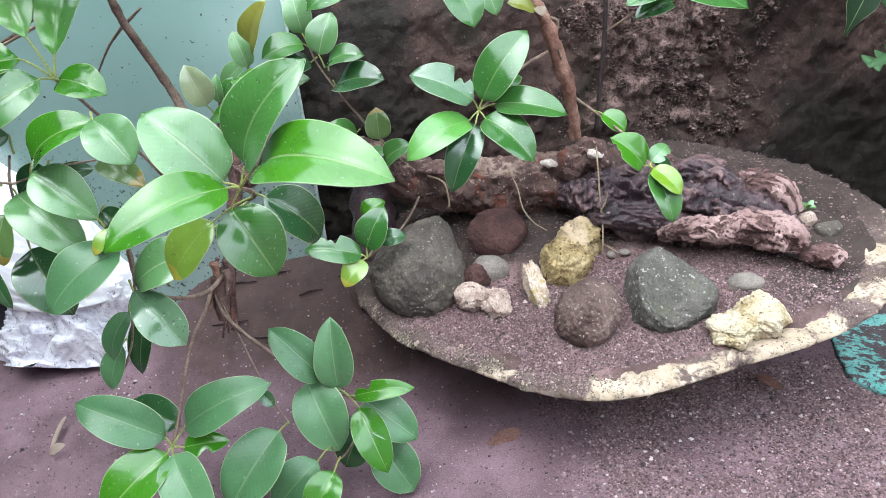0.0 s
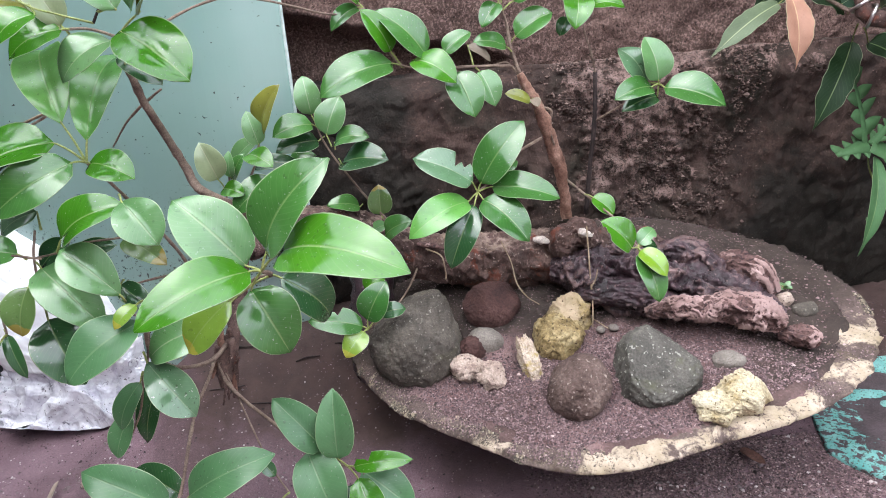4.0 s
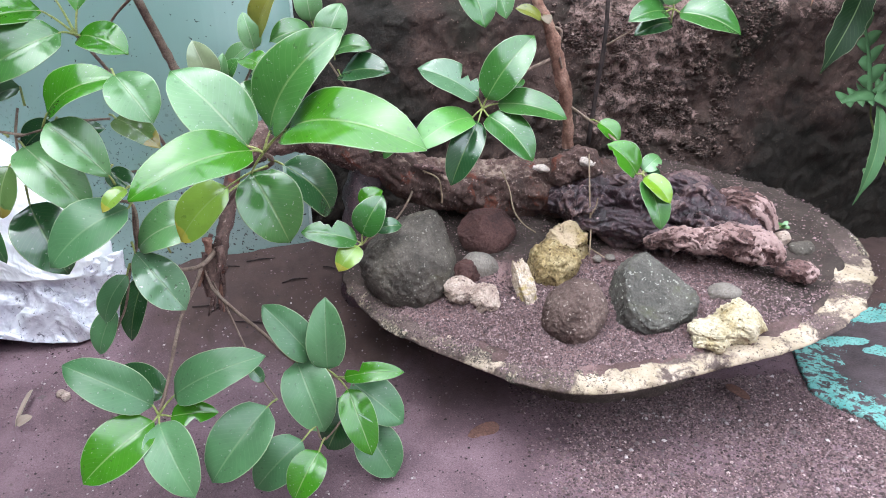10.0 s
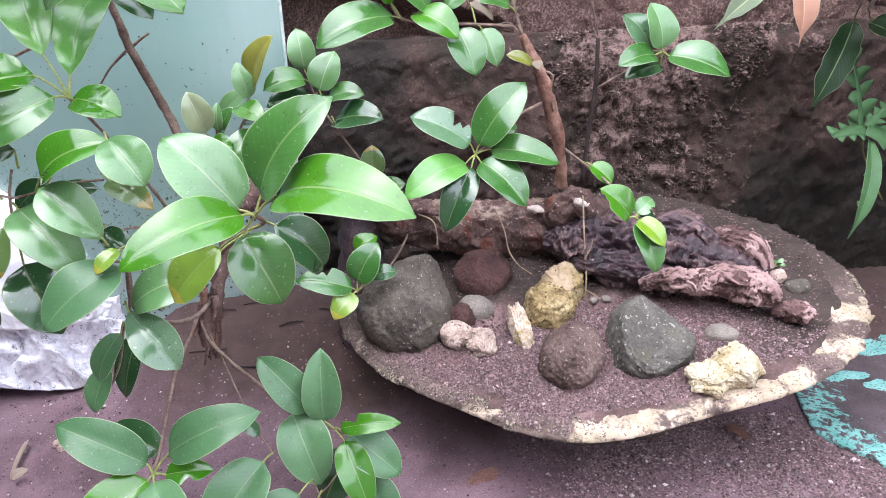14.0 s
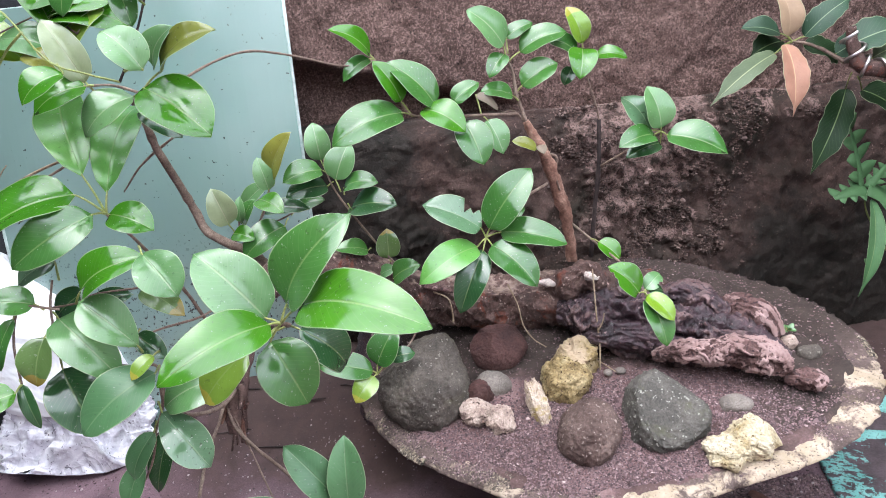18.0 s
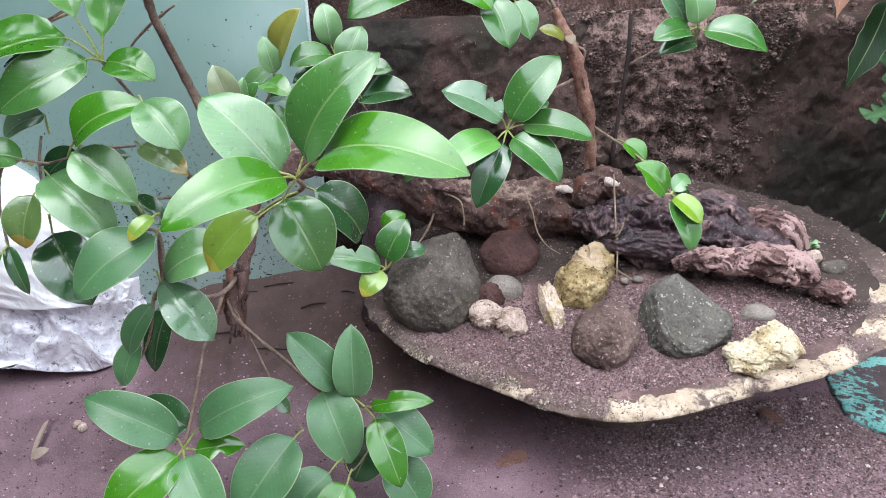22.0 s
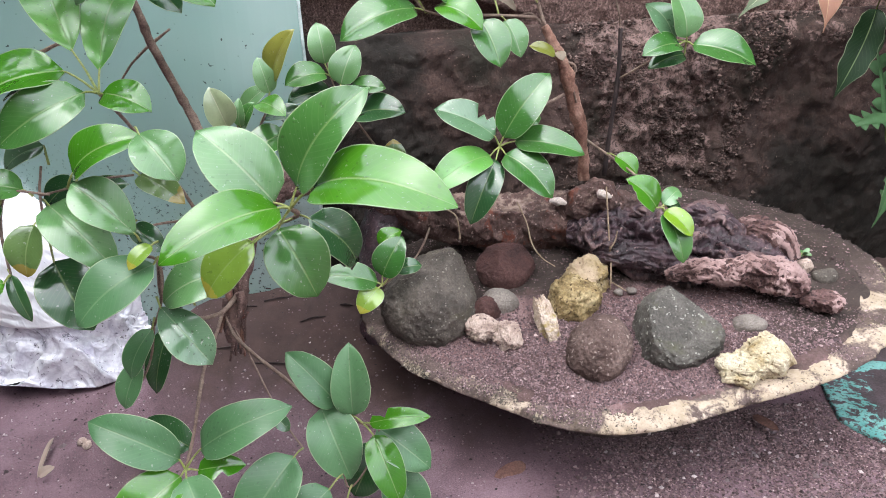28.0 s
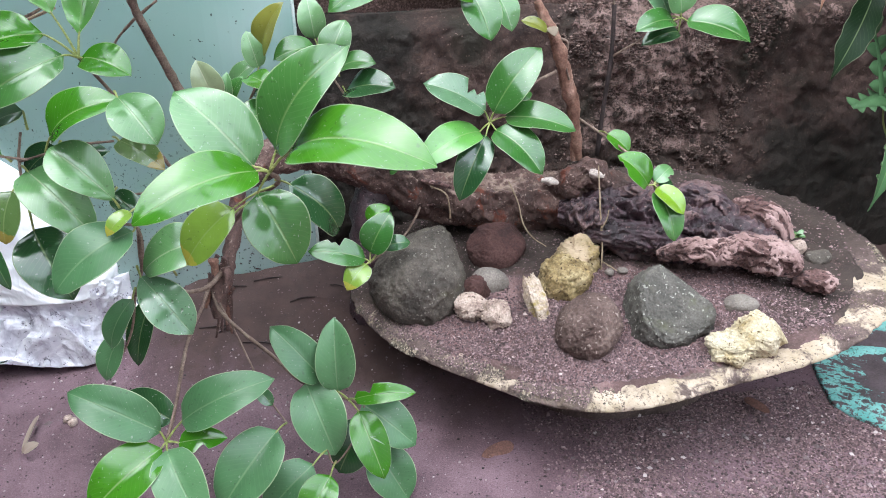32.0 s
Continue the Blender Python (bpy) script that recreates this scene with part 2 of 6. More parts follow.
plaster_mat = rough_surface("brown_weathered_plaster", (0.0750, 0.0428, 0.0345), (0.1255, 0.0742, 0.0615), (0.1750, 0.1080, 0.0910), 6, 430, bump=1.0, bump_dist=0.006,
                            stain=(0.05974, 0.03402, 0.02813), stain_scale=3.0, stain_at=(0.54, 0.76), crust=(0.309, 0.1984, 0.1727), crust_scale=270, crust_at=(0.50, 0.57), region=1.6, specks=(0.0309, 0.01795, 0.01455), speck_scale=330, speck_at=0.62)
dish_mat = rough_surface("weathered_cement", (0.064, 0.044, 0.039), (0.122, 0.086, 0.076), (0.205, 0.15, 0.13), 26, 420, bump=1.0, bump_dist=0.003,
                         stain=(0.1288, 0.09922, 0.06014), stain_scale=17, stain_at=(0.56, 0.72), specks=(0.3502, 0.2646, 0.2328), speck_scale=520, speck_at=0.70)


def overlaid(m, color, light, field, scale, ragged=1.0, pits=(0.62, 0.68), edge=(0.90, 0.96)):
    """Lays old paint, crust or painted-in shade over a surface where the mesh's field, broken up by noise, is strong.
    """
    nt = m.node_tree
    b = nt.nodes["Principled BSDF"]
    under = b.inputs["Base Color"].links[0].from_socket
    at = nt.nodes.new("ShaderNodeAttribute")
    at.attribute_name = field
    vec = nt.nodes.new("ShaderNodeTexCoord").outputs["Object"]
    s = nt.nodes.new("ShaderNodeMath")
    s.operation = 'MULTIPLY_ADD'
    nt.links.new(noise_tex(nt, vec, scale, 9, 0.68, 0.4), s.inputs[0])
    s.inputs[1].default_value = ragged
    nt.links.new(at.outputs["Fac"], s.inputs[2])
    held = ramp(nt, s.outputs[0], [(edge[0], (0.0,)), (edge[1], (1.0,))])
    paint = mix(nt, ramp(nt, noise_tex(nt, vec, 30, 6, 0.7), [(0.35, (0.0,)), (0.65, (1.0,))]), color, light)
    paint = mix(nt, ramp(nt, noise_tex(nt, vec, 330, 3, 0.6), [(pits[0], (0.0,)), (pits[1], (0.85,))]), paint, (0.07, 0.05, 0.04))
    nt.links.new(mix(nt, held, under, paint), b.inputs["Base Color"])


overlaid(dish_mat, (0.36, 0.285, 0.19), (0.58, 0.465, 0.375), "held", 48, 1.15, (0.585, 0.66), (0.88, 0.99))
# shade below panel, trunk and leaves, with some wetness, put into the soil colour
overlaid(soil_mat, (0.05922, 0.03695, 0.03347), (0.09239, 0.05651, 0.05131), "wet_shade", 22, 0.6, (0.66, 0.72), (0.55, 1.0))
# darker brown towards the dish's far and right side
overlaid(dish_soil_mat, (0.034, 0.024, 0.020), (0.064, 0.045, 0.038), "far_dark", 60, 0.9, (0.58, 0.64), (0.66, 0.98))
overlaid(footing_mat, (0.1391, 0.08694, 0.07566), (0.3193, 0.2126, 0.1892), "crusted", 60, 1.1, (0.52, 0.58))
overlaid(dish_mat, (0.034, 0.024, 0.020), (0.070, 0.050, 0.042), "far_dark", 60, 0.9, (0.58, 0.64), (0.66, 0.98))
# damp together with corner and recess shade, put into the footing's colour
overlaid(footing_mat, (0.015, 0.0125, 0.0098), (0.030, 0.0225, 0.018), "damp_shade", 16, 1.0, (0.62, 0.68), (0.80, 1.0))
trunk_mat = rough_surface("wet_reddish_bark", (0.0412, 0.02457, 0.02134), (0.1081, 0.06237, 0.05335), (0.206, 0.1276, 0.1086), 30, 300, roughness=(0.45, 0.85), bump=1.0, bump_dist=0.005,
                          stain=(0.1751, 0.05481, 0.03492), stain_scale=26, stain_at=(0.58, 0.64), crust=(0.2472, 0.1654, 0.1406), crust_scale=70, crust_at=(0.56, 0.64), region=18.0, specks=(0.36, 0.26, 0.23), speck_scale=240, speck_at=0.67)
rot_mat = rough_surface("rotten_purple_brown_wood", (0.01648, 0.008505, 0.01164), (0.04532, 0.02363, 0.03007), (0.1185, 0.06426, 0.07566), 55, 380, roughness=(0.2, 0.55), bump=1.0, bump_dist=0.003, spec=0.6, specks=(0.30, 0.20, 0.19), speck_scale=260, speck_at=0.68)
overlaid(rot_mat, (0.08384, 0.04615, 0.04571), (0.2058, 0.1259, 0.1216), "held", 130, 0.9)
overlaid(trunk_mat, (0.2472, 0.1701, 0.1261), (0.4326, 0.3213, 0.2716), "lichen", 40, 0.9, (0.62, 0.70), (0.82, 0.95))
pink_bark_mat = rough_surface("peeled_pinkish_bark", (0.04872, 0.02276, 0.02086), (0.1329, 0.07314, 0.06674), (0.2392, 0.1503, 0.1402), 90, 420, bump=1.0, bump_dist=0.003,
                              specks=(0.0515, 0.02835, 0.0291), speck_scale=230, speck_at=0.58)
overlaid(pink_bark_mat, (0.2596, 0.1573, 0.144), (0.445, 0.3062, 0.2881), "held", 120, 0.8)
twig_bark = rough_surface("twig_bark", (0.10, 0.065, 0.05), (0.20, 0.14, 0.11), (0.30, 0.23, 0.18), 80, 600, bump=0.6, bump_dist=0.001)
stem_bark = rough_surface("reddish_stem_bark", (0.10, 0.046, 0.032), (0.24, 0.125, 0.090), (0.38, 0.235, 0.18), 60, 420, bump=0.9, bump_dist=0.002)
dark_bark = rough_surface("dark_stick_bark", (0.012, 0.008, 0.008), (0.03, 0.02, 0.019), (0.07, 0.05, 0.046), 60, 500, bump=0.6, bump_dist=0.001)
straw_mat = rough_surface("dry_straw", (0.20, 0.14, 0.09), (0.32, 0.24, 0.16), (0.42, 0.33, 0.23), 60, 600, bump=0.3, bump_dist=0.0006)
chip_mat = rough_surface("white_bark_chip", (0.4, 0.3192, 0.2812), (0.576, 0.494, 0.444), (0.64, 0.5776, 0.5328), 90, 500, bump=0.4, bump_dist=0.001)
petiole_mat = rough_surface("green_petiole", (0.16, 0.20, 0.05), (0.26, 0.30, 0.09), (0.34, 0.34, 0.13), 90, 600, roughness=(0.4, 0.6), bump=0.1, bump_dist=0.0005)
STONES = {
    'grey': rough_surface("dark_grey_andesite", (0.060, 0.050, 0.042), (0.115, 0.097, 0.081), (0.185, 0.157, 0.13), 26, 420, bump=1.0, bump_dist=0.003,
                          specks=(0.26, 0.235, 0.20), speck_scale=300, speck_at=0.66, stain=(0.085, 0.075, 0.05), stain_scale=22, stain_at=(0.55, 0.7)),
    'red': rough_surface("reddish_brown_stone", (0.044, 0.01995, 0.01746), (0.088, 0.0418, 0.03686), (0.1364, 0.07125, 0.06402), 26, 420, bump=0.8, bump_dist=0.003),
    'ash': rough_surface("ash_grey_pebble", (0.14, 0.115, 0.10), (0.22, 0.19, 0.165), (0.28, 0.24, 0.21), 40, 600, bump=0.4, bump_dist=0.0015),
    'coral': rough_surface("pinkish_coral_stone", (0.22, 0.145, 0.12), (0.44, 0.335, 0.28), (0.60, 0.49, 0.42), 60, 420, bump=1.0, bump_dist=0.003,
                           specks=(0.10, 0.06, 0.055), speck_scale=330, speck_at=0.66),
    'ochre': rough_surface("ochre_coral_stone", (0.14, 0.09, 0.035), (0.33, 0.24, 0.105), (0.52, 0.43, 0.27), 42, 330, bump=1.0, bump_dist=0.004,
                           specks=(0.10, 0.06, 0.03), speck_scale=280, speck_at=0.66, stain=(0.50, 0.38, 0.26), stain_scale=20, stain_at=(0.46, 0.60)),
    'mustard': rough_surface("mustard_coral_stone", (0.13, 0.085, 0.034), (0.31, 0.225, 0.105), (0.50, 0.40, 0.235), 46, 330, bump=1.0, bump_dist=0.004,
                             specks=(0.09, 0.055, 0.025), speck_scale=280, speck_at=0.63),
    'splinter': rough_surface("cream_pink_coral_splinter", (0.30, 0.21, 0.15), (0.52, 0.41, 0.32), (0.64, 0.54, 0.45), 60, 420, bump=1.0, bump_dist=0.003,
                              stain=(0.36, 0.27, 0.08), stain_scale=34, stain_at=(0.56, 0.66), specks=(0.14, 0.09, 0.04), speck_scale=300, speck_at=0.68),
    'brown': rough_surface("brown_pitted_stone", (0.055, 0.032, 0.027), (0.118, 0.077, 0.066), (0.20, 0.14, 0.12), 30, 420, bump=0.9, bump_dist=0.003,
                           specks=(0.30, 0.24, 0.21), speck_scale=300, speck_at=0.66),
    'green': rough_surface("grey_green_stone", (0.052, 0.047, 0.041), (0.10, 0.091, 0.079), (0.165, 0.15, 0.13), 28, 460, bump=0.7, bump_dist=0.0025,
                           specks=(0.30, 0.29, 0.25), speck_scale=280, speck_at=0.66, stain=(0.10, 0.10, 0.062), stain_scale=24, stain_at=(0.56, 0.7)),
    'cream': rough_surface("cream_yellow_coral_stone", (0.30, 0.215, 0.095), (0.54, 0.46, 0.31), (0.68, 0.60, 0.46), 46, 330, bump=1.0, bump_dist=0.004,
                           specks=(0.16, 0.11, 0.05), speck_scale=300, speck_at=0.665),
}


# ---- builders ----
def mesh_of(name, bm, mat, smooth=True):
    me = bpy.data.meshes.new(name)
    bm.to_mesh(me)
    bm.free()
    me.materials.append(mat)
    if smooth:
        me.shade_smooth()
    return me


def part(name, bm, material, parent, label="", smooth=True):
    """One mesh, in world places, under a thing or a part."""
    ob = new(name, mesh_of(name, bm, material, smooth))
    base = Vector((0, 0, 0)) if parent.parent else Vector(parent.location)
    ob.parent = parent
    ob.matrix_parent_inverse = Matrix.Translation(-base)
    if label:
        tagged(ob, label)
    return ob


def thing(name, at, label, category, group=""):
    ob = new(name)
    ob.location = at
    ob.empty_display_size = 0.02
    return tagged(ob, label, category, group)


def single(name, bm, material, label, category="", group="", kind="", smooth=True):
    return tagged(new(name, mesh_of(name, bm, material, smooth)), label, category, group, kind)


def curve_points(pts, n):
    """n places along a smooth line through pts."""
    p = [Vector(q) for q in pts]
    p = [2 * p[0] - p[1]] + p + [2 * p[-1] - p[-2]]
    out, spans = [], len(p) - 3
    for i in range(n):
        u = i / (n - 1) * spans
        k = min(int(u), spans - 1)
        f = u - k
        a, b, c, d = p[k:k + 4]
        out.append(0.5 * (2 * b + (c - a) * f + (2 * a - 5 * b + 4 * c - d) * f * f + (3 * b - a - 3 * c + d) * f ** 3))
    return out


def grid_mesh(rows, closed=True, caps=True):
    """A skin over rings of places."""
    bm = bmesh.new()
    vs = [[bm.verts.new(p) for p in r] for r in rows]
    n = len(vs[0])
    for a, b in zip(vs, vs[1:]):
        for j in range(n if closed else n - 1):
            k = (j + 1) % n
            bm.faces.new((a[j], a[k], b[k], b[j]))
    if caps and closed:
        bm.faces.new(vs[0][::-1])
        bm.faces.new(vs[-1])
    return bm


def tube(pts, radii, rings=14, sides=8, rough=0.0, freq=60.0, squash=1.0, seed=0.0, grain=(1, 1, 1), ridge=0.0):
    """A tapered, uneven limb through pts; radii at its ends or at each point."""
    line = curve_points(pts, rings)
    rows, side = [], None
    for i, c in enumerate(line):
        d = (line[min(i + 1, rings - 1)] - line[max(i - 1, 0)]).normalized()
        if side is None:
            side = d.orthogonal().normalized()
        side = (side - d * side.dot(d)).normalized()
        up = d.cross(side)
        f = i / (rings - 1) * (len(radii) - 1)
        k = min(int(f), len(radii) - 2)
        r = radii[k] + (radii[k + 1] - radii[k]) * (f - k)
        ring = []
        for j in range(sides):
            a = 2 * math.pi * j / sides
            v = side * math.cos(a) + up * math.sin(a)
            q = c + v * r
            if rough:
                s = Vector((seed, seed, 0))
                g = (q + s) * freq
                g = Vector((g.x * grain[0], g.y * grain[1], g.z * grain[2]))
                h = noise.fractal(g, 0.7, 2.1, 5) + 0.6 * noise.noise(g * 0.35) + ridge * (noise.ridged_multi_fractal(g * 0.8, 0.8, 2.1, 5, 1.0, 2.0) - 1.2)
                q = c + v * r * max(0.35, 1 + rough * h)
            q.z = c.z + (q.z - c.z) * squash
            ring.append(q)
        rows.append(ring)
    return grid_mesh(rows)


def crag(pts, radii, rings, sides, rough, freq, seed, squash=0.8, stretch=0.45, layers=0.0):
    """A weathered, ridged and terraced body along pts; also gives each place's height above the mean skin."""
    line = curve_points(pts, rings)
    rows, high, run, side = [], [], 0.0, None
    for i, c in enumerate(line):
        d = (line[min(i + 1, rings - 1)] - line[max(i - 1, 0)]).normalized()
        if i:
            run += (c - line[i - 1]).length
        if side is None:
            side = d.cross(Vector((0, 0, 1))).normalized()
        side = (side - d * side.dot(d)).normalized()
        up = d.cross(side)
        f = i / (rings - 1) * (len(radii) - 1)
        k = min(int(f), len(radii) - 2)
        r = radii[k] + (radii[k + 1] - radii[k]) * (f - k)
        ring = []
        for j in range(sides):
            a = 2 * math.pi * j / sides
            g = Vector((run * freq * stretch + seed, r * math.cos(a) * freq, r * math.sin(a) * freq + seed))
            g += Vector((0.5 * noise.noise(g * 0.7), 0.7 * noise.noise(g * 0.7 + Vector((9, 0, 0))), 0.7 * noise.noise(g * 0.7 + Vector((0, 9, 0)))))
            h = 0.55 * (noise.ridged_multi_fractal(g * 0.55, 0.75, 2.1, 6, 1.0, 2.0) - 1.0) + 0.6 * noise.noise(g * 0.4)
            if layers:
                h += layers * (abs(math.sin(3.0 * g.y + 2.2 * noise.noise(g * 0.8))) - 0.6)
            s = h * 3.5
            h = 0.45 * h + 0.55 * (math.floor(s) + smooth_step(0.55, 1.0, s - math.floor(s))) / 3.5
            h += 0.20 * noise.fractal(g * 3.0, 0.6, 2.1, 5) + 0.16 * (noise.ridged_multi_fractal(g * 2.2, 0.7, 2.1, 4, 1.0, 2.0) - 1.0)
            q = c + (side * math.cos(a) + up * math.sin(a)) * r * max(0.4, 1 + rough * h)
            q.z = c.z + (q.z - c.z) * squash
            ring.append(q)
            high.append(h)
        rows.append(ring)
    return grid_mesh(rows), high


def smooth_step(a, b, x):
    t = min(1, max(0, (x - a) / (b - a)))
    return t * t * (3 - 2 * t)


def stem(parent, name, pts, r0, r1, material):
    n = max(8, 4 * len(pts))
    return part(name, tube(pts, (r0, r1), n, 8, 0.22, 160), material, parent)


FACE = Vector((0.08, -0.66, 0.75))
leaf_count = [0]


def leaf(parent, base, tip, width, tone, roll=0, fold=0.27, bend=0.11, notch=None, shape=0.42, node=None, wave=0.0, sub=True):
    """A leaf blade with midrib fold, arch, thickness and drawn-out tip, and its petiole. shape: where it is widest."""
    leaf_count[0] += 1
    rnd = random.Random(leaf_count[0])
    b, e = Vector(base), Vector(tip)
    axis = e - b
    length = axis.length
    axis.normalize()
    n = (FACE - axis * FACE.dot(axis)).normalized()
    s = axis.cross(n)
    a = radians(roll)
    s, n = s * math.cos(a) + n * math.sin(a), n * math.cos(a) - s * math.sin(a)
    fold += rnd.uniform(-0.06, 0.08)
    bend += rnd.uniform(-0.03, 0.04)
    twist = rnd.uniform(-0.25, 0.25)
    ph = rnd.uniform(0, 6.28)
    cols = (-1, -0.96, -0.6, -0.28, 0, 0.28, 0.6, 0.96, 1)
    ns = 41 if wave else 15
    k = math.log(0.5) / math.log(shape)
    top, low = [], []
    for i in range(ns):
        v = i / (ns - 1)
        w = math.sin(math.pi * min(1, v ** k)) ** 0.52
        w = max(w, 0.035) * (1 - 0.25 * max(0, v - 0.86) / 0.14)
        if wave:
            w *= (1 + 0.55 * wave * math.sin(v * 34 + ph)) * (1 - 0.6 * smooth_step(0.72, 0.92, v))
        rt, rl = [], []
        for u in cols:
            h = 1.0
            if notch and u * notch[1] > 0 and abs(v - notch[0]) < 0.11:
                h = 1 - notch[2] * (0.7 + 0.3 * math.sin(v * 60 + ph))
            x = u * w * h * width / 2
            z = fold * abs(x) * (1.25 - abs(u) * 0.4) + bend * length * (4 * v * (1 - v) - 0.6 * v * v)
            z += x * twist * (v - 0.4) + (0.05 + wave) * width * math.sin(v * 9 + ph + u * 1.5) * abs(u) ** 2 * 0.5
            p = b + axis * (v * length) + s * x + n * z
            rt.append(p)
            rl.append(p - n * (0.0007 - 0.0004 * abs(u) + (0.0006 if u == 0 else 0)))
        top.append(rt)
        low.append(rl)
    bm = bmesh.new()
    layer = bm.loops.layers.uv.new("leaf")
    rings = [[bm.verts.new(p) for p in rt + rl[::-1]] for rt, rl in zip(top, low)]
    m = len(cols)
    us = [c / 2 + 0.5 for c in cols]
    us = us + us[::-1]
    for i in range(ns - 1):
        for j in range(2 * m):
            q = (j + 1) % (2 * m)
            f = bm.faces.new((rings[i][j], rings[i + 1][j], rings[i + 1][q], rings[i][q]))
            for lp, (uu, vv) in zip(f.loops, ((us[j], i), (us[j], i + 1), (us[q], i + 1), (us[q], i))):
                lp[layer].uv = (uu, vv / (ns - 1))
    bm.faces.new(rings[0])
    bm.faces.new(rings[-1][::-1])
    bmesh.ops.recalc_face_normals(bm, faces=bm.faces)
    ob = part("leaf", bm, LEAVES[tone], parent)
    if node:
        q = Vector(node)
        mid = (q + b) / 2 + Vector((0, 0, 0.06 * (q - b).length))
        part("petiole", tube([q, mid, b, b + axis * length * 0.05], (0.0011, 0.0009, 0.0008, 0.0005), 8, 6), petiole_mat, ob)
    return ob


def rock(name, at, size, stone, seed, label, lump=0.22, freq=2.2, pit=0.0, turn=(0, 0, 0), taper=0.0, cut=(), detail=6, grit=0.024, group="stones in the dish"):
    """A stone: an uneven rounded body, pitted or broken, half sunk into what it lies on."""
    bm = bmesh.new()
    bmesh.ops.create_icosphere(bm, subdivisions=detail, radius=1.0)
    off = Vector((seed * 7.3, seed * 3.1, seed * 1.7))
    spin = pose(0, 0, 0, *turn).to_3x3()
    for v in bm.verts:
        d = v.co.normalized()
        h = 1 + lump * noise.noise(d * freq * 0.6 + off) + lump * 0.7 * noise.fractal(d * freq + off, 0.9, 2.0, 5)
        if pit:
            f = noise.voronoi(d * 6 + off)[0][0]
            h += pit * (f - 0.35) + pit * 0.35 * noise.fractal(d * 7 + off, 0.9, 2.1, 4)
        p = d * h
        for cx, cy, cz, at_most in cut:
            c = Vector((cx, cy, cz)).normalized()
            over = p.dot(c) - at_most
            if over > 0:
                p -= c * over * 0.85
        p *= 1 + grit * noise.fractal(d * 8 + off, 0.4, 2.2, 6)
        p.x *= 1 - taper * p.z
        p = spin @ Vector((p.x * size[0], p.y * size[1], p.z * size[2]))
        v.co = p + Vector(at)
    return single(name, bm, STONES[stone], label, "stone", group)


# ---- the setting ----
def ground_height(x, y):
    bank = 0.118 * smooth_step(0.58, 0.86, y) * (1 - smooth_step(-0.1, 0.1, x)) * (1 - smooth_step(-0.35, -0.55, x))
    back = 0.05 * smooth_step(0.75, 0.95, y) * smooth_step(-0.1, 0.15, x)
    h = 0.010 * noise.noise(Vector((x * 3, y * 3, 0.3))) + 0.004 * noise.fractal(Vector((x * 22, y * 22, 1.0)), 0.8, 2.0, 4)
    return bank + back + h * smooth_step(2.6, 1.6, abs(x) + abs(y - 0.6)) - 0.004


def build_ground():
    xs = [-400, -60, -12, -4, -2, -1.4] + list(np.linspace(-1.1, 0.9, 201)) + [1.4, 2, 4, 12, 60, 400]
    ys = [-400, -60, -12, -4, -1.5, -0.6, -0.1] + list(np.linspace(0.2, 1.1, 91)) + [1.4, 2, 4, 12, 60, 400]
    bm = grid_mesh([[(x, y, ground_height(x, y)) for x in xs] for y in ys], closed=False)
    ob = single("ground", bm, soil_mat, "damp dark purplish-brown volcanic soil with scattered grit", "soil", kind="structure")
    # where the soil is coloured darker for shade and moisture
    wet_shade = ob.data.attributes.new("wet_shade", 'FLOAT', 'POINT')
    wet_shade.data.foreach_set("value", [0.75 * smooth_step(0.54, 0.74, v.co.y + 0.05 * noise.noise(v.co * 9)) * smooth_step(-0.50, -0.34, v.co.x + 0.04 * noise.noise(v.co * 8)) * (1 - 0.5 * smooth_step(0.1, 0.4, v.co.x) * smooth_step(0.76, 0.70, v.co.y)) for v in ob.data.vertices])


build_ground()


def wall_y(x):
    return 0.918 + 0.05 * x


WALL_X = [-1.5, -1.2, -1.0, -0.8, -0.7, -0.6, -0.5, -0.45, -0.4, -0.35, -0.3] + list(np.linspace(-0.27, 0.72, 331)) + [0.76, 0.8, 0.86, 0.9]


FOOTING_TOP = 0.448


def footing_face(x, z):
    """A place on the rough face of the footing."""
    p = Vector((x, 0.3, z))
    h = 0.016 * noise.noise(p * 6) + 0.007 * noise.fractal(p * 14, 0.8, 2.1, 4) + 0.0045 * noise.fractal(p * 52, 0.6, 2.2, 5)
    lump = noise.fractal(p * 21 + Vector((5, 0, 0)), 0.7, 2.1, 5)
    h += 0.009 * smooth_step(0.0, 0.5, lump) * smooth_step(-0.2, 0.3, noise.noise(p * 5 + Vector((3, 0, 0))))
    rag = smooth_step(0.12, 0.22, x) * smooth_step(0.48, 0.36, x)
    h += rag * 0.012 * smooth_step(0.05, 0.45, noise.fractal(p * 34 + Vector((1, 0, 7)), 0.6, 2.1, 5))
    h += rag * 0.006 * noise.ridged_multi_fractal(p * 26, 0.7, 2.1, 5, 1.0, 2.0) - rag * 0.006
    crack = noise.voronoi(p * 5.5 + Vector((0.12 * noise.noise(p * 20), 0, 0.25 + 0.10 * noise.noise(p * 17))))[0]
    h -= 0.010 * smooth_step(0.46, 0.38, x) * smooth_step(0.07, 0.0, crack[1] - crack[0]) * smooth_step(-0.05, 0.2, noise.noise(p * 2.3 + Vector((0.7, 0, 0.2))))
    round_off = smooth_step(0.395, FOOTING_TOP, z)
    return x, wall_y(x) - h * (1 - 0.5 * round_off) + 0.020 * round_off ** 2, z - 0.010 * round_off + 0.006 * round_off * noise.noise(p * 9)


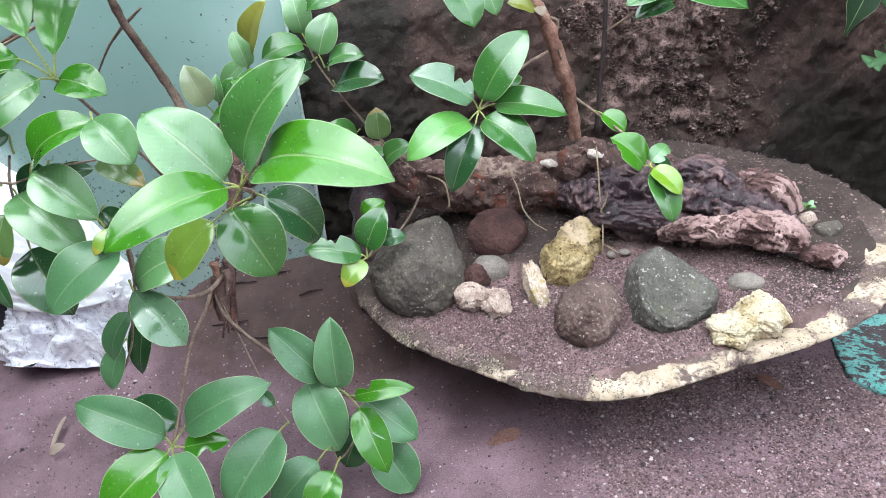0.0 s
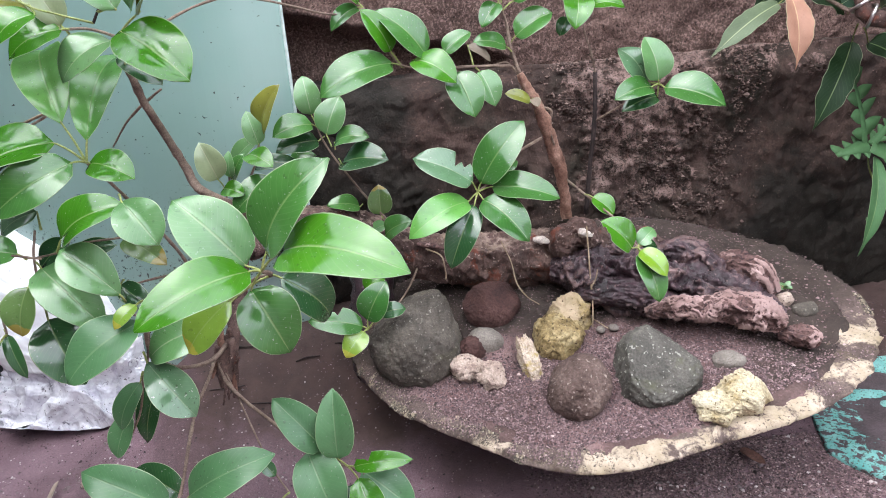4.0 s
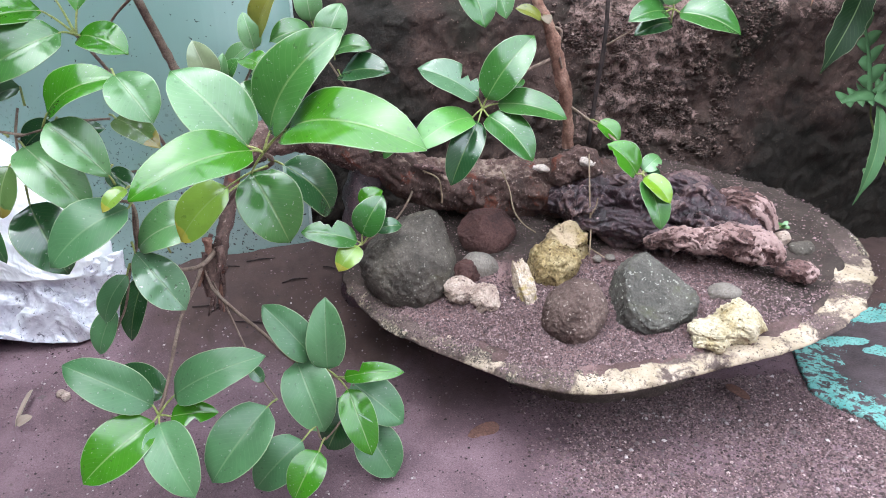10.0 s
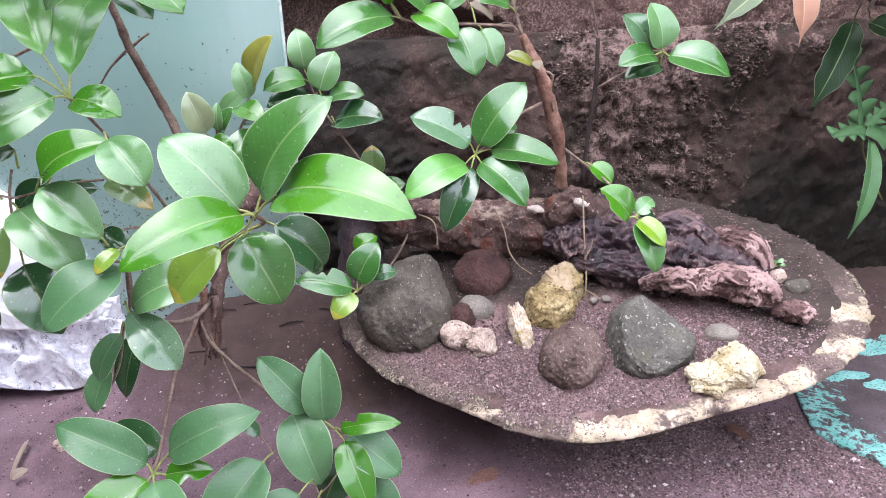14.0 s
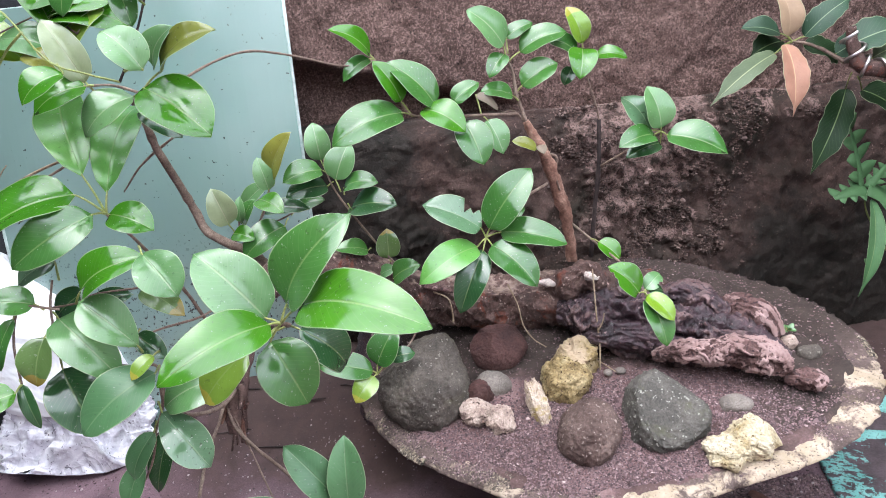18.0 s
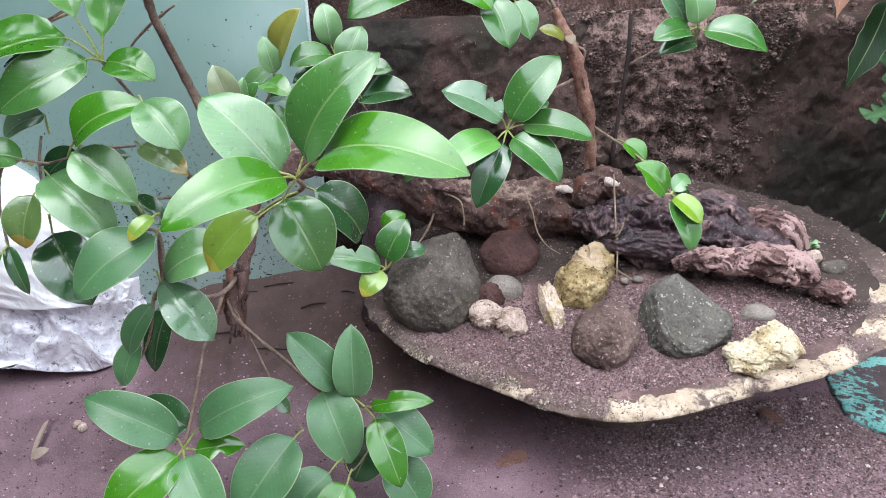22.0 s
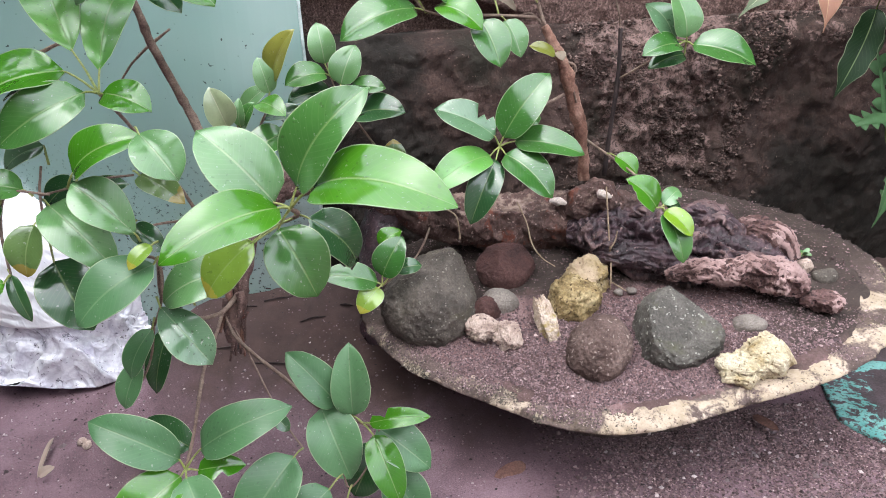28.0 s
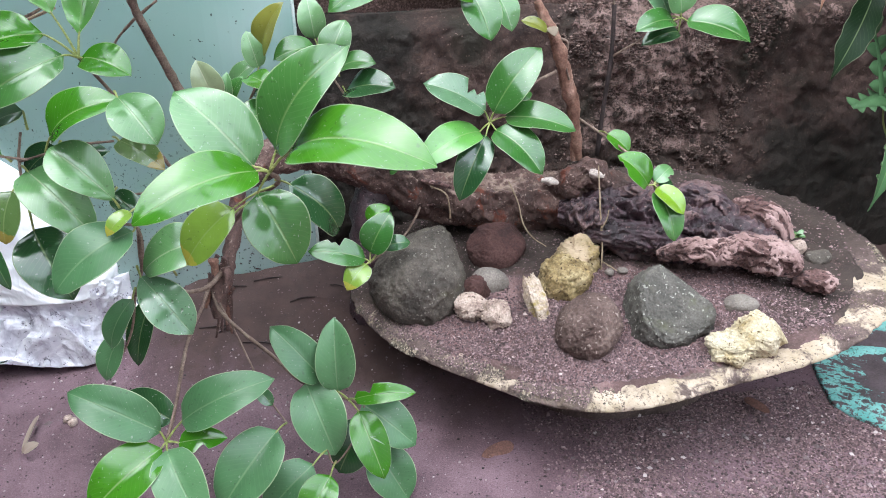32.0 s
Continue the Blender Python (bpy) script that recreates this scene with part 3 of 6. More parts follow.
def build_footing():
    rows = []
    for j in range(156):
        z = -0.06 + (FOOTING_TOP + 0.06) * min(j, 140) / 140
        row = []
        for x in WALL_X:
            _, y, zz = footing_face(x, z)
            if j > 140:
                y += (j - 140) * 0.0045
                zz += 0.003 * noise.fractal(Vector((x, y, 0)) * 50, 0.7, 2.1, 4)
            row.append((x, y, zz))
        rows.append(row)
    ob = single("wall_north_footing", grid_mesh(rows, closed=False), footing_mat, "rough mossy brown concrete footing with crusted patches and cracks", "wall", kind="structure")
    crusted = ob.data.attributes.new("crusted", 'FLOAT', 'POINT')
    values = []
    for v in ob.data.vertices:
        p = v.co
        body = smooth_step(0.14, 0.22, p.x + 0.05 * noise.noise(p * 9)) * smooth_step(0.47, 0.36, p.x + 0.08 * noise.noise(p * 7)) * smooth_step(0.17, 0.26, p.z + 0.06 * noise.noise(p * 8))
        edge = 0.8 * smooth_step(0.375, 0.42, p.z + 0.03 * noise.noise(p * 11)) * smooth_step(0.05, 0.2, p.x) * smooth_step(0.66, 0.54, p.x)
        values.append(0.43 * max(body, edge))
    crusted.data.foreach_set("value", values)
    # lower right and left end darkened: shade plus damp, held in the colour
    damp_shade = ob.data.attributes.new("damp_shade", 'FLOAT', 'POINT')
    damp_shade.data.foreach_set("value", [0.58 * max(smooth_step(0.36, 0.48, v.co.x + 0.06 * noise.noise(v.co * 8)) * smooth_step(0.36, 0.22, v.co.z + 0.05 * noise.noise(v.co * 9)),
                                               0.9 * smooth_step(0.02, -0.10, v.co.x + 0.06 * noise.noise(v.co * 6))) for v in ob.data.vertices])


def build_upper_wall():
    """Plaster that stops in a ragged lip over a dark hollow above the footing."""
    rows = []
    for j in range(150):
        z = 0.42 + 0.9 * (j / 149) ** 1.5
        row = []
        for x in WALL_X:
            p = Vector((x, 0.9, z))
            h = 0.010 * noise.noise(p * 5) + 0.006 * noise.fractal(p * 22, 0.75, 2.1, 5) + 0.003 * noise.fractal(p * 80, 0.6, 2.1, 4)
            h -= 0.012 * smooth_step(0.012, 0.0, abs(z - 0.66 - 0.05 * x + 0.006 * noise.noise(p * 14)))
            lip = 0.452 + 0.26 * max(0.0, 0.10 - x) + 0.006 * noise.noise(p * 18)
            hollow = smooth_step(lip + 0.004, lip - 0.010, z) * smooth_step(0.12, 0.0, x)
            row.append((x, wall_y(x) + 0.036 - h + 0.075 * hollow, z))
        rows.append(row)
    rows.append([(x, y + 0.2, z) for x, y, z in rows[-1]])
    single("wall_north", grid_mesh(rows, closed=False), plaster_mat, "reddish-brown granular plastered wall above a ledge", "wall", kind="structure")


build_footing()
build_upper_wall()


def plain_wall(name, a, b, height, thick, material, label):
    """A slab of wall from a to b on the plan."""
    ax, bx = Vector((*a, 0)), Vector((*b, 0))
    d = (bx - ax).normalized()
    n = Vector((-d.y, d.x, 0)) * thick
    rows = []
    for k in range(9):
        z = -0.05 + (height + 0.05) * k / 8
        w = 0.004 * noise.noise(Vector((a[0], a[1], z * 9)))
        rows.append([ax + Vector((w, w, z)), bx + Vector((w, w, z)), bx + n + Vector((0, 0, z)), ax + n + Vector((0, 0, z))])
    single(name, grid_mesh(rows), material, label, "wall", kind="structure", smooth=False)


shade_mat = rough_surface("dark_block", (0.012, 0.013, 0.015), (0.022, 0.023, 0.026), (0.04, 0.04, 0.045), 8, 300, bump=0.6, bump_dist=0.004)
bounce_mat = rough_surface("pale_bounce_wall", (0.52, 0.51, 0.48), (0.62, 0.61, 0.58), (0.70, 0.69, 0.66), 5, 200, bump=0.4, bump_dist=0.003)
# near-black colour that carries the right corner's shade
gloom_mat = rough_surface("near_black_block", (0.008, 0.006, 0.005), (0.018, 0.014, 0.011), (0.036, 0.028, 0.022), 14, 300, bump=1.0, bump_dist=0.006)
# unseen wall, added so that the panel's left side reflects something dark
plain_wall("wall_west_added", (-1.02, -1.1), (-1.02, 1.05), 1.3, -0.12, shade_mat, "added dark side wall that darkens the panel's reflection")
plain_wall("wall_north_west", (-0.515, 0.905), (-1.02, 0.905), 1.3, 0.03, shade_mat, "dark blockwork beside the panels")
# out-of-view wall added to keep light off the right end
plain_wall("wall_east_added", (0.89, 0.99), (0.89, 0.45), 2.0, -0.12, gloom_mat, "added near-black side wall that shades the right corner")
# unseen wall that blocks low sky and darkens reflections on drooping leaves
plain_wall("wall_south_unseen", (-0.45, -1.1), (-3.5, -1.1), 1.8, -0.15, plaster_mat, "unseen brown wall behind the camera, dark in the leaf reflections")
# pale reflector wall, added out of view to fill the shadows
plain_wall("wall_south_bounce", (3.5, -1.1), (-0.45, -1.1), 1.1, -0.15, bounce_mat, "added low pale wall that bounces fill light from behind the camera")


# ---- the shallow cement dish ----
DC = Vector((0.15, 0.68))
RIM = (0.2443, 0.0057, 0.0042, 0.0448, -0.0101, -0.0039, 0.0024, 0.0074, -0.0134)


def rim_radius(a):
    return RIM[0] + 0.007 * smooth_step(-0.2, 0.4, math.sin(a)) + sum(RIM[2 * k - 1] * math.cos(k * a) + RIM[2 * k] * math.sin(k * a) for k in range(1, 5))


def rim_plane(x, y):
    return 0.10015 * x + 0.25248 * y - 0.03163


def soil_level(x, y):
    d = Vector((x, y)) - DC
    f = d.length / rim_radius(math.atan2(d.y, d.x))
    p = Vector((x, y, 0))
    return (rim_plane(x, y) - 0.003 + 0.013 * (1 - smooth_step(0.45, 0.97, f)) + 0.004 * noise.noise(p * 14) + 0.0032 * noise.fractal(p * 80, 0.6, 2.1, 4)
            + (0.0045 - 0.006 * smooth_step(0.84, 0.97, f)) * smooth_step(0.8, 0.86, f) + 0.004 * noise.fractal(p * 24, 0.8, 2.1, 4) * smooth_step(0.84, 0.9, f))


def dish_ring(f, dz, wob=0.0, n=440):
    ring = []
    for j in range(n):
        a = 2 * math.pi * j / n
        r = rim_radius(a) * f
        x, y = DC.x + r * math.cos(a), DC.y + r * math.sin(a)
        q = Vector((x, y, dz))
        w = wob * (noise.fractal(q * 40, 0.8, 2.1, 4) + 0.8 * noise.noise(q * 12) + 0.9 * noise.fractal(q * 160, 0.5, 2.1, 3))
        ring.append((x + w * math.cos(a), y + w * math.sin(a), rim_plane(x, y) + dz + w * 0.6))
    return ring


dish = thing("planter_dish", (0.15, 0.68, 0.0), "weathered cement dish with flaking cream paint along its rim", "planter")
HELD = ((-108, -80, 0.86, 0.48), (-84, -62, 0.88, 0.38), (-65, -40, 0.88, 0.46), (-50, -38, 0.84, 0.40), (-37, -26, 0.86, 0.44), (-24, -12, 0.83, 0.42), (-40, -22, 0.95, 0.34), (-158, -128, 0.86, 0.27), (-142, -124, 0.85, 0.33), (-125, -105, 0.95, 0.24), (-180, -160, 0.93, 0.22), (178, 180, 0.9, 0.0))


def held_paint(x, y):
    d = Vector((x, y)) - DC
    a = math.degrees(math.atan2(d.y, d.x))
    f = d.length / rim_radius(radians(a))
    best = 0.0
    for a0, a1, f0, much in HELD:
        best = max(best, much * smooth_step(a0 - 6, a0 + 6, a) * smooth_step(a1 + 6, a1 - 6, a) * smooth_step(f0 - 0.07, f0 + 0.02, f))
    return best


rows = [dish_ring(f, z, w) for f, z, w in ((0.74, -0.024, 0), (0.78, -0.007, 0.001), (0.80, -0.003, 0.001), (0.82, -0.001, 0.001), (0.84, 0.000, 0.001), (0.86, 0.001, 0.0012), (0.88, 0.0015, 0.0014), (0.90, 0.002, 0.0014), (0.92, 0.002, 0.0014), (0.94, 0.002, 0.0014), (0.955, 0.001, 0.0014),
        (0.966, 0.0, 0.0024), (0.974, -0.001, 0.0032), (0.979, -0.003, 0.0036), (0.972, -0.005, 0.003), (0.945, -0.007, 0.001), (0.88, -0.013, 0.001), (0.78, -0.028, 0.002), (0.64, -0.052, 0.002), (0.45, -0.076, 0.002))]
body = part("dish_body", grid_mesh(rows), dish_mat, dish)
wear = body.data.attributes.new("held", 'FLOAT', 'POINT')
wear.data.foreach_set("value", [held_paint(v.co.x, v.co.y) for v in body.data.vertices])


def far_darkness(p):
    """How much darker the dish is towards its far and right side."""
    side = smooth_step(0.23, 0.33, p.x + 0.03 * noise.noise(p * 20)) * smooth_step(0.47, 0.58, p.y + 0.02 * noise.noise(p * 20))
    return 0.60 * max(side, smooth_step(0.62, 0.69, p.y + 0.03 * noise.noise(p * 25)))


rim_dark = body.data.attributes.new("far_dark", 'FLOAT', 'POINT')
rim_dark.data.foreach_set("value", [far_darkness(v.co) * (1 - smooth_step(0.1, 0.25, held_paint(v.co.x, v.co.y))) * smooth_step(0.60, 0.68, v.co.y) for v in body.data.vertices])
foot = []
for f, z in ((0.50, 0.06), (0.46, 0.05), (0.43, 0.03), (0.44, 0.012), (0.46, -0.02)):
    ring = []
    for j in range(90):
        a = 2 * math.pi * j / 90
        r = rim_radius(a) * f
        x, y = DC.x + 0.0 + r * math.cos(a), DC.y + 0.02 + r * math.sin(a)
        ring.append((x, y, max(-0.02, z if z < 0.05 else rim_plane(x, y) - 0.080)))
    foot.append(ring)
part("foot", grid_mesh(foot), dish_mat, dish, "dark soil-stained foot under the dish")


def build_soil():
    bm = bmesh.new()
    n, m = 260, 84
    rings = [bm.verts.new((DC.x, DC.y, soil_level(DC.x, DC.y)))]
    rows = []
    for k in range(1, m + 1):
        f = 0.95 * k / m
        row = []
        for j in range(n):
            a = 2 * math.pi * j / n
            r = rim_radius(a) * f
            x, y = DC.x + r * math.cos(a), DC.y + r * math.sin(a)
            row.append(bm.verts.new((x, y, soil_level(x, y) - 0.003 * smooth_step(0.93, 0.95, f))))
        rows.append(row)
    for j in range(n):
        bm.faces.new((rings[0], rows[0][j], rows[0][(j + 1) % n]))
    for a, b in zip(rows, rows[1:]):
        for j in range(n):
            k = (j + 1) % n
            bm.faces.new((a[j], b[j], b[k], a[k]))
    ob = single("dish_soil", bm, dish_soil_mat, "gritty purplish-brown soil filling the dish, darker at its far side", "soil", kind="stuff")
    far_dark = ob.data.attributes.new("far_dark", 'FLOAT', 'POINT')
    far_dark.data.foreach_set("value", [far_darkness(v.co) for v in ob.data.vertices])


build_soil()

# ---- stones in the dish ----
rock("boulder", (-0.058, 0.664, 0.159), (0.054, 0.055, 0.058), 'grey', 1, "large egg-shaped dark grey stone", lump=0.09, freq=1.5, turn=(-12, 20, 0), taper=0.26, grit=0.034)
rock("stone", (0.029, 0.716, 0.172), (0.035, 0.030, 0.031), 'red', 2, "rounded blocky reddish-brown stone beside the trunk", lump=0.12, freq=1.3, cut=((0.3, -0.7, 0.6, 0.80), (-0.6, -0.5, 0.6, 0.82), (0, 0, 1, 0.84)))
rock("pebble", (0.019, 0.662, 0.151), (0.022, 0.017, 0.017), 'ash', 3, "smooth ash-grey oval pebble", lump=0.08, freq=1.2, turn=(0, 12, 0))
rock("pebble", (0.001, 0.650, 0.148), (0.016, 0.013, 0.015), 'red', 23, "small reddish-brown pebble between larger stones", lump=0.16)
rock("coral_stone", (-0.004, 0.622, 0.141), (0.019, 0.016, 0.014), 'coral', 4, "knobbly pinkish-white coral stone", lump=0.34, pit=0.12, freq=1.9, cut=((-0.4, -0.6, 0.8, 0.7), (0.7, -0.4, 0.6, 0.75)))
rock("coral_stone", (0.021, 0.606, 0.136), (0.014, 0.014, 0.015), 'coral', 5, "small broken pinkish-white coral stone", lump=0.34, pit=0.12, freq=1.9, cut=((0.4, -0.7, 0.6, 0.7),))
rock("coral_stone", (0.064, 0.614, 0.146), (0.011, 0.013, 0.029), 'splinter', 6, "narrow cream and ochre coral splinter", lump=0.24, pit=0.12, turn=(-30, -14, 0))
rock("coral_stone", (0.102, 0.648, 0.155), (0.029, 0.032, 0.028), 'mustard', 7, "pitted ochre-yellow coral stone", lump=0.16, pit=0.10, freq=1.8)
rock("coral_stone", (0.122, 0.668, 0.172), (0.024, 0.022, 0.024), 'ochre', 17, "pale ochre coral stone leaning on another", lump=0.28, pit=0.12, freq=1.9, turn=(0, 30, 0), cut=((-0.5, -0.5, 0.7, 0.72),))
rock("stone", (0.108, 0.567, 0.138), (0.030, 0.037, 0.035), 'brown', 8, "brown oval stone covered with many small pits", lump=0.07, pit=0.03, freq=1.5, turn=(-22, 30, 0), taper=0.1, grit=0.036)
rock("stone", (0.190, 0.572, 0.149), (0.047, 0.040, 0.048), 'green', 9, "wedge-shaped grey-green stone standing in the soil", lump=0.10, freq=1.3, turn=(-14, -12, 4), taper=0.22, cut=((0.15, -0.85, 0.5, 0.50), (0.8, -0.2, 0.6, 0.66), (-0.95, -0.1, 0.2, 0.80)), grit=0.04)
rock("pebble", (0.270, 0.582, 0.147), (0.018, 0.013, 0.010), 'ash', 10, "flat grey pebble half buried in soil", lump=0.1, freq=1.2)
rock("coral_stone", (0.262, 0.526, 0.143), (0.024, 0.019, 0.020), 'cream', 11, "pale cream-yellow pitted coral stone", lump=0.26, pit=0.14, freq=1.8, cut=((-0.3, -0.5, 0.9, 0.72), (0.8, -0.3, 0.5, 0.74)))
rock("coral_stone", (0.234, 0.520, 0.135), (0.020, 0.018, 0.015), 'cream', 12, "cream-yellow coral lump against a larger one", lump=0.30, pit=0.14, freq=1.9, cut=((-0.6, -0.6, 0.6, 0.72),))
rock("pebble", (0.150, 0.645, 0.163), (0.005, 0.005, 0.004), 'ash', 13, "tiny pale pebble on the soil", detail=3)
rock("pebble", (0.165, 0.647, 0.163), (0.006, 0.005, 0.004), 'ash', 14, "tiny grey pebble on the soil", detail=3)
rock("pebble", (0.362, 0.652, 0.178), (0.010, 0.008, 0.009), 'coral', 15, "small tan pebble at the end of the bark", detail=3)
rock("pebble", (0.378, 0.637, 0.170), (0.015, 0.010, 0.010), 'grey', 16, "small dark blue-grey stone by the bark", detail=3)

# ---- the ficus: fallen trunk, bark, roots, stems, sprigs ----
ficus = thing("ficus_tree", (0.15, 0.72, 0.15), "small ficus tree with glossy green leaves growing from a fallen trunk", "tree")
log_skin, log_high = crag([(0.313, 0.668, 0.176), (0.287, 0.700, 0.188), (0.227, 0.732, 0.195), (0.168, 0.755, 0.207), (0.114, 0.773, 0.207), (0.045, 0.777, 0.207), (-0.019, 0.778, 0.215),
                           (-0.062, 0.773, 0.232), (-0.116, 0.762, 0.264), (-0.168, 0.747, 0.286), (-0.214, 0.709, 0.298), (-0.245, 0.679, 0.283)],
                           (0.016, 0.026, 0.036, 0.040, 0.037, 0.034, 0.030, 0.027, 0.024, 0.021, 0.019, 0.016), 430, 84, 0.30, 62, 3.0, 1.0, 0.6, 0.10)
log = part("fallen_trunk", log_skin, trunk_mat, ficus, "wet reddish-brown fallen trunk with scarred bark and pale lichen")
lichen = log.data.attributes.new("lichen", 'FLOAT', 'POINT')
lichen.data.foreach_set("value", [0.42 * smooth_step(0.35, 0.8, v.normal.z + 0.5 * noise.noise(v.co * 30)) * smooth_step(0.16, 0.10, v.co.x) for v in log.data.vertices])
part("root_stock", tube([(-0.245, 0.690, 0.312), (-0.253, 0.664, 0.251), (-0.261, 0.638, 0.208), (-0.270, 0.618, 0.178), (-0.274, 0.606, 0.150)], (0.009, 0.008, 0.008, 0.010, 0.005), 40, 18, 0.4, 60), trunk_mat, ficus, "knotted brown root stock")
part("stump_under_trunk", tube([(-0.112, 0.770, 0.262), (-0.120, 0.765, 0.20), (-0.125, 0.765, 0.13), (-0.130, 0.77, 0.05)], (0.024, 0.026, 0.028, 0.034), 30, 20, 0.25, 36), rot_mat, ficus, "dark shaded stump")
rr = random.Random(4)
for k in range(15):
    a = rr.uniform(0, 6.28)
    q = rr.uniform(0.004, 0.014)
    x0, y0, z0 = -0.268 + q * math.cos(a), 0.620 + q * math.sin(a), rr.uniform(0.165, 0.215)
    lean = 0.4 + 1.4 * rr.random() ** 3
    x1, y1 = x0 + lean * rr.uniform(-0.014, 0.010), y0 + lean * rr.uniform(-0.012, 0.012)
    z1 = z0 - rr.uniform(0.018, 0.055)
    xm, ym = (x0 + x1) / 2 + rr.uniform(-0.003, 0.003), (y0 + y1) / 2 + rr.uniform(-0.003, 0.003)
    thick = rr.uniform(0.002, 0.005)
    part("root", tube([(x0, y0, z0), (xm, ym, z0 - 0.45 * (z0 - z1)), (x1, y1, z1)], (thick, 0.8 * thick, 0.4 * thick), 14, 8, 0.3, 120), stem_bark if k % 3 == 0 else trunk_mat, ficus)


def bark(name, pts, radii, material, label, seed, squash=0.8, rough=0.5, freq=60, stretch=0.5, layers=0.0, worn=0.3):
    length = sum((Vector(b) - Vector(a)).length for a, b in zip(pts, pts[1:]))
    rings = max(16, min(260, int(length / 0.0011)))
    sides = max(20, min(110, int(6.3 * max(radii) / 0.0016)))
    bm, high = crag(pts, radii, rings, sides, rough, freq, seed, squash, stretch, layers)
    ob = part(name, bm, material, ficus, label)
    ridge = ob.data.attributes.new("held", 'FLOAT', 'POINT')
    ridge.data.foreach_set("value", [worn + 0.5 * h for h in high])


bark("bark_ridge", [(0.200, 0.638, 0.184), (0.226, 0.624, 0.192), (0.255, 0.616, 0.194), (0.285, 0.606, 0.196), (0.310, 0.600, 0.188), (0.330, 0.594, 0.178)], (0.007, 0.013, 0.014, 0.018, 0.019, 0.009), pink_bark_mat,
     "crusty pinkish peeled bark ridge", 50.0, 0.8, 0.55, 120, 0.7, 0.25, 0.42)
bark("bark_flake", [(0.326, 0.594, 0.168), (0.345, 0.586, 0.168), (0.362, 0.581, 0.162)], (0.007, 0.014, 0.008), pink_bark_mat, "broken knob of pinkish bark", 2.0, 0.8, 0.6, 120, 0.8, 0.2, 0.36)
bark("bark_flake", [(0.296, 0.702, 0.212), (0.318, 0.690, 0.214), (0.336, 0.674, 0.204), (0.350, 0.657, 0.183)], (0.006, 0.017, 0.020, 0.009), pink_bark_mat, "curled layered bark flake", 3.0, 0.75, 0.42, 95, 0.3, 0.8, 0.30)
bark("rotten_wood", [(0.112, 0.735, 0.206), (0.150, 0.722, 0.207), (0.205, 0.702, 0.199), (0.262, 0.680, 0.188), (0.312, 0.656, 0.178), (0.352, 0.634, 0.165)], (0.020, 0.038, 0.044, 0.040, 0.032, 0.010), rot_mat,
     "dark wet rotten end of the trunk", 13.0, 0.72, 0.62, 62, 0.5, 0.2, 0.22)
bark("bark_flake", [(0.226, 0.722, 0.226), (0.252, 0.708, 0.230), (0.276, 0.700, 0.222), (0.300, 0.690, 0.204)], (0.007, 0.016, 0.018, 0.008), rot_mat, "dark twisted bark flake", 4.0, 0.75, 0.7, 90, 0.4, 0.5, 0.36)
bark("bark_flake", [(0.130, 0.694, 0.192), (0.165, 0.680, 0.197), (0.205, 0.668, 0.194), (0.245, 0.650, 0.184)], (0.012, 0.022, 0.023, 0.012), rot_mat, "dark rotten slab of wood", 5.0, 0.7, 0.45, 60, 0.35, 0.3, 0.12)
bark("bark_flake", [(0.250, 0.660, 0.188), (0.280, 0.650, 0.190), (0.310, 0.640, 0.184), (0.335, 0.628, 0.174)], (0.012, 0.020, 0.018, 0.009), rot_mat, "dark purple rotten wood behind the ridge", 6.0, 0.6, 0.6, 90, 0.5, 0.3, 0.30)
bark("bark_flake", [(0.262, 0.690, 0.216), (0.278, 0.692, 0.226), (0.292, 0.684, 0.218), (0.296, 0.676, 0.206)], (0.006, 0.012, 0.012, 0.006), rot_mat, "curled pinkish bark edge", 8.0, 0.8, 0.6, 120, 0.5, 0.6, 0.45)
bark("bark_flake", [(0.176, 0.715, 0.232), (0.200, 0.708, 0.236), (0.222, 0.700, 0.228)], (0.006, 0.011, 0.007), rot_mat, "cracked dark bark on the rotten end", 15.0, 0.8, 0.6, 110, 0.5, 0.4, 0.34)
bark("bark_flake", [(0.196, 0.748, 0.236), (0.226, 0.738, 0.240), (0.250, 0.728, 0.230)], (0.006, 0.012, 0.006), trunk_mat, "reddish bark edge", 16.0, 0.8, 0.6, 110, 0.5, 0.4)
bark("trunk_knot", [(0.119, 0.733, 0.225), (0.130, 0.734, 0.244), (0.149, 0.732, 0.254), (0.160, 0.716, 0.237)], (0.009, 0.017, 0.017, 0.011), trunk_mat, "knotted brown stub on the trunk", 7.0, 0.9, 0.6, 75, 0.6, 0.3)
for at, r in (((0.147, 0.719, 0.257), 0.0105), ((0.101, 0.742, 0.243), 0.009), ((0.116, 0.743, 0.249), 0.0045)):
    c = Vector(at)
    bark("bark_chip", [c + Vector((-1.2 * r, 0.3 * r, 0.1 * r)), c, c + Vector((1.1 * r, -0.4 * r, -0.3 * r))], (r * 0.4, r, r * 0.35), chip_mat, "white weathered chip", 9.0 + 40 * r, 0.7, 0.5, 45, 1.0)
bark("bark_chip", [(-0.055, 0.748, 0.250), (-0.035, 0.745, 0.246), (-0.018, 0.747, 0.240)], (0.003, 0.006, 0.003), pink_bark_mat, "pale torn bark strip", 12.0, 0.6, 0.4, 90)

# sprig with the largest leaves
stem(ficus, 'twig', [(-0.149, 0.411, 0.352), (-0.153, 0.448, 0.335), (-0.199, 0.541, 0.297), (-0.250, 0.631, 0.246)], 0.0014, 0.0024, twig_bark)
leaf(ficus, (-0.130, 0.397, 0.369), (-0.042, 0.341, 0.374), 0.048, 'bright', node=(-0.149, 0.411, 0.352))
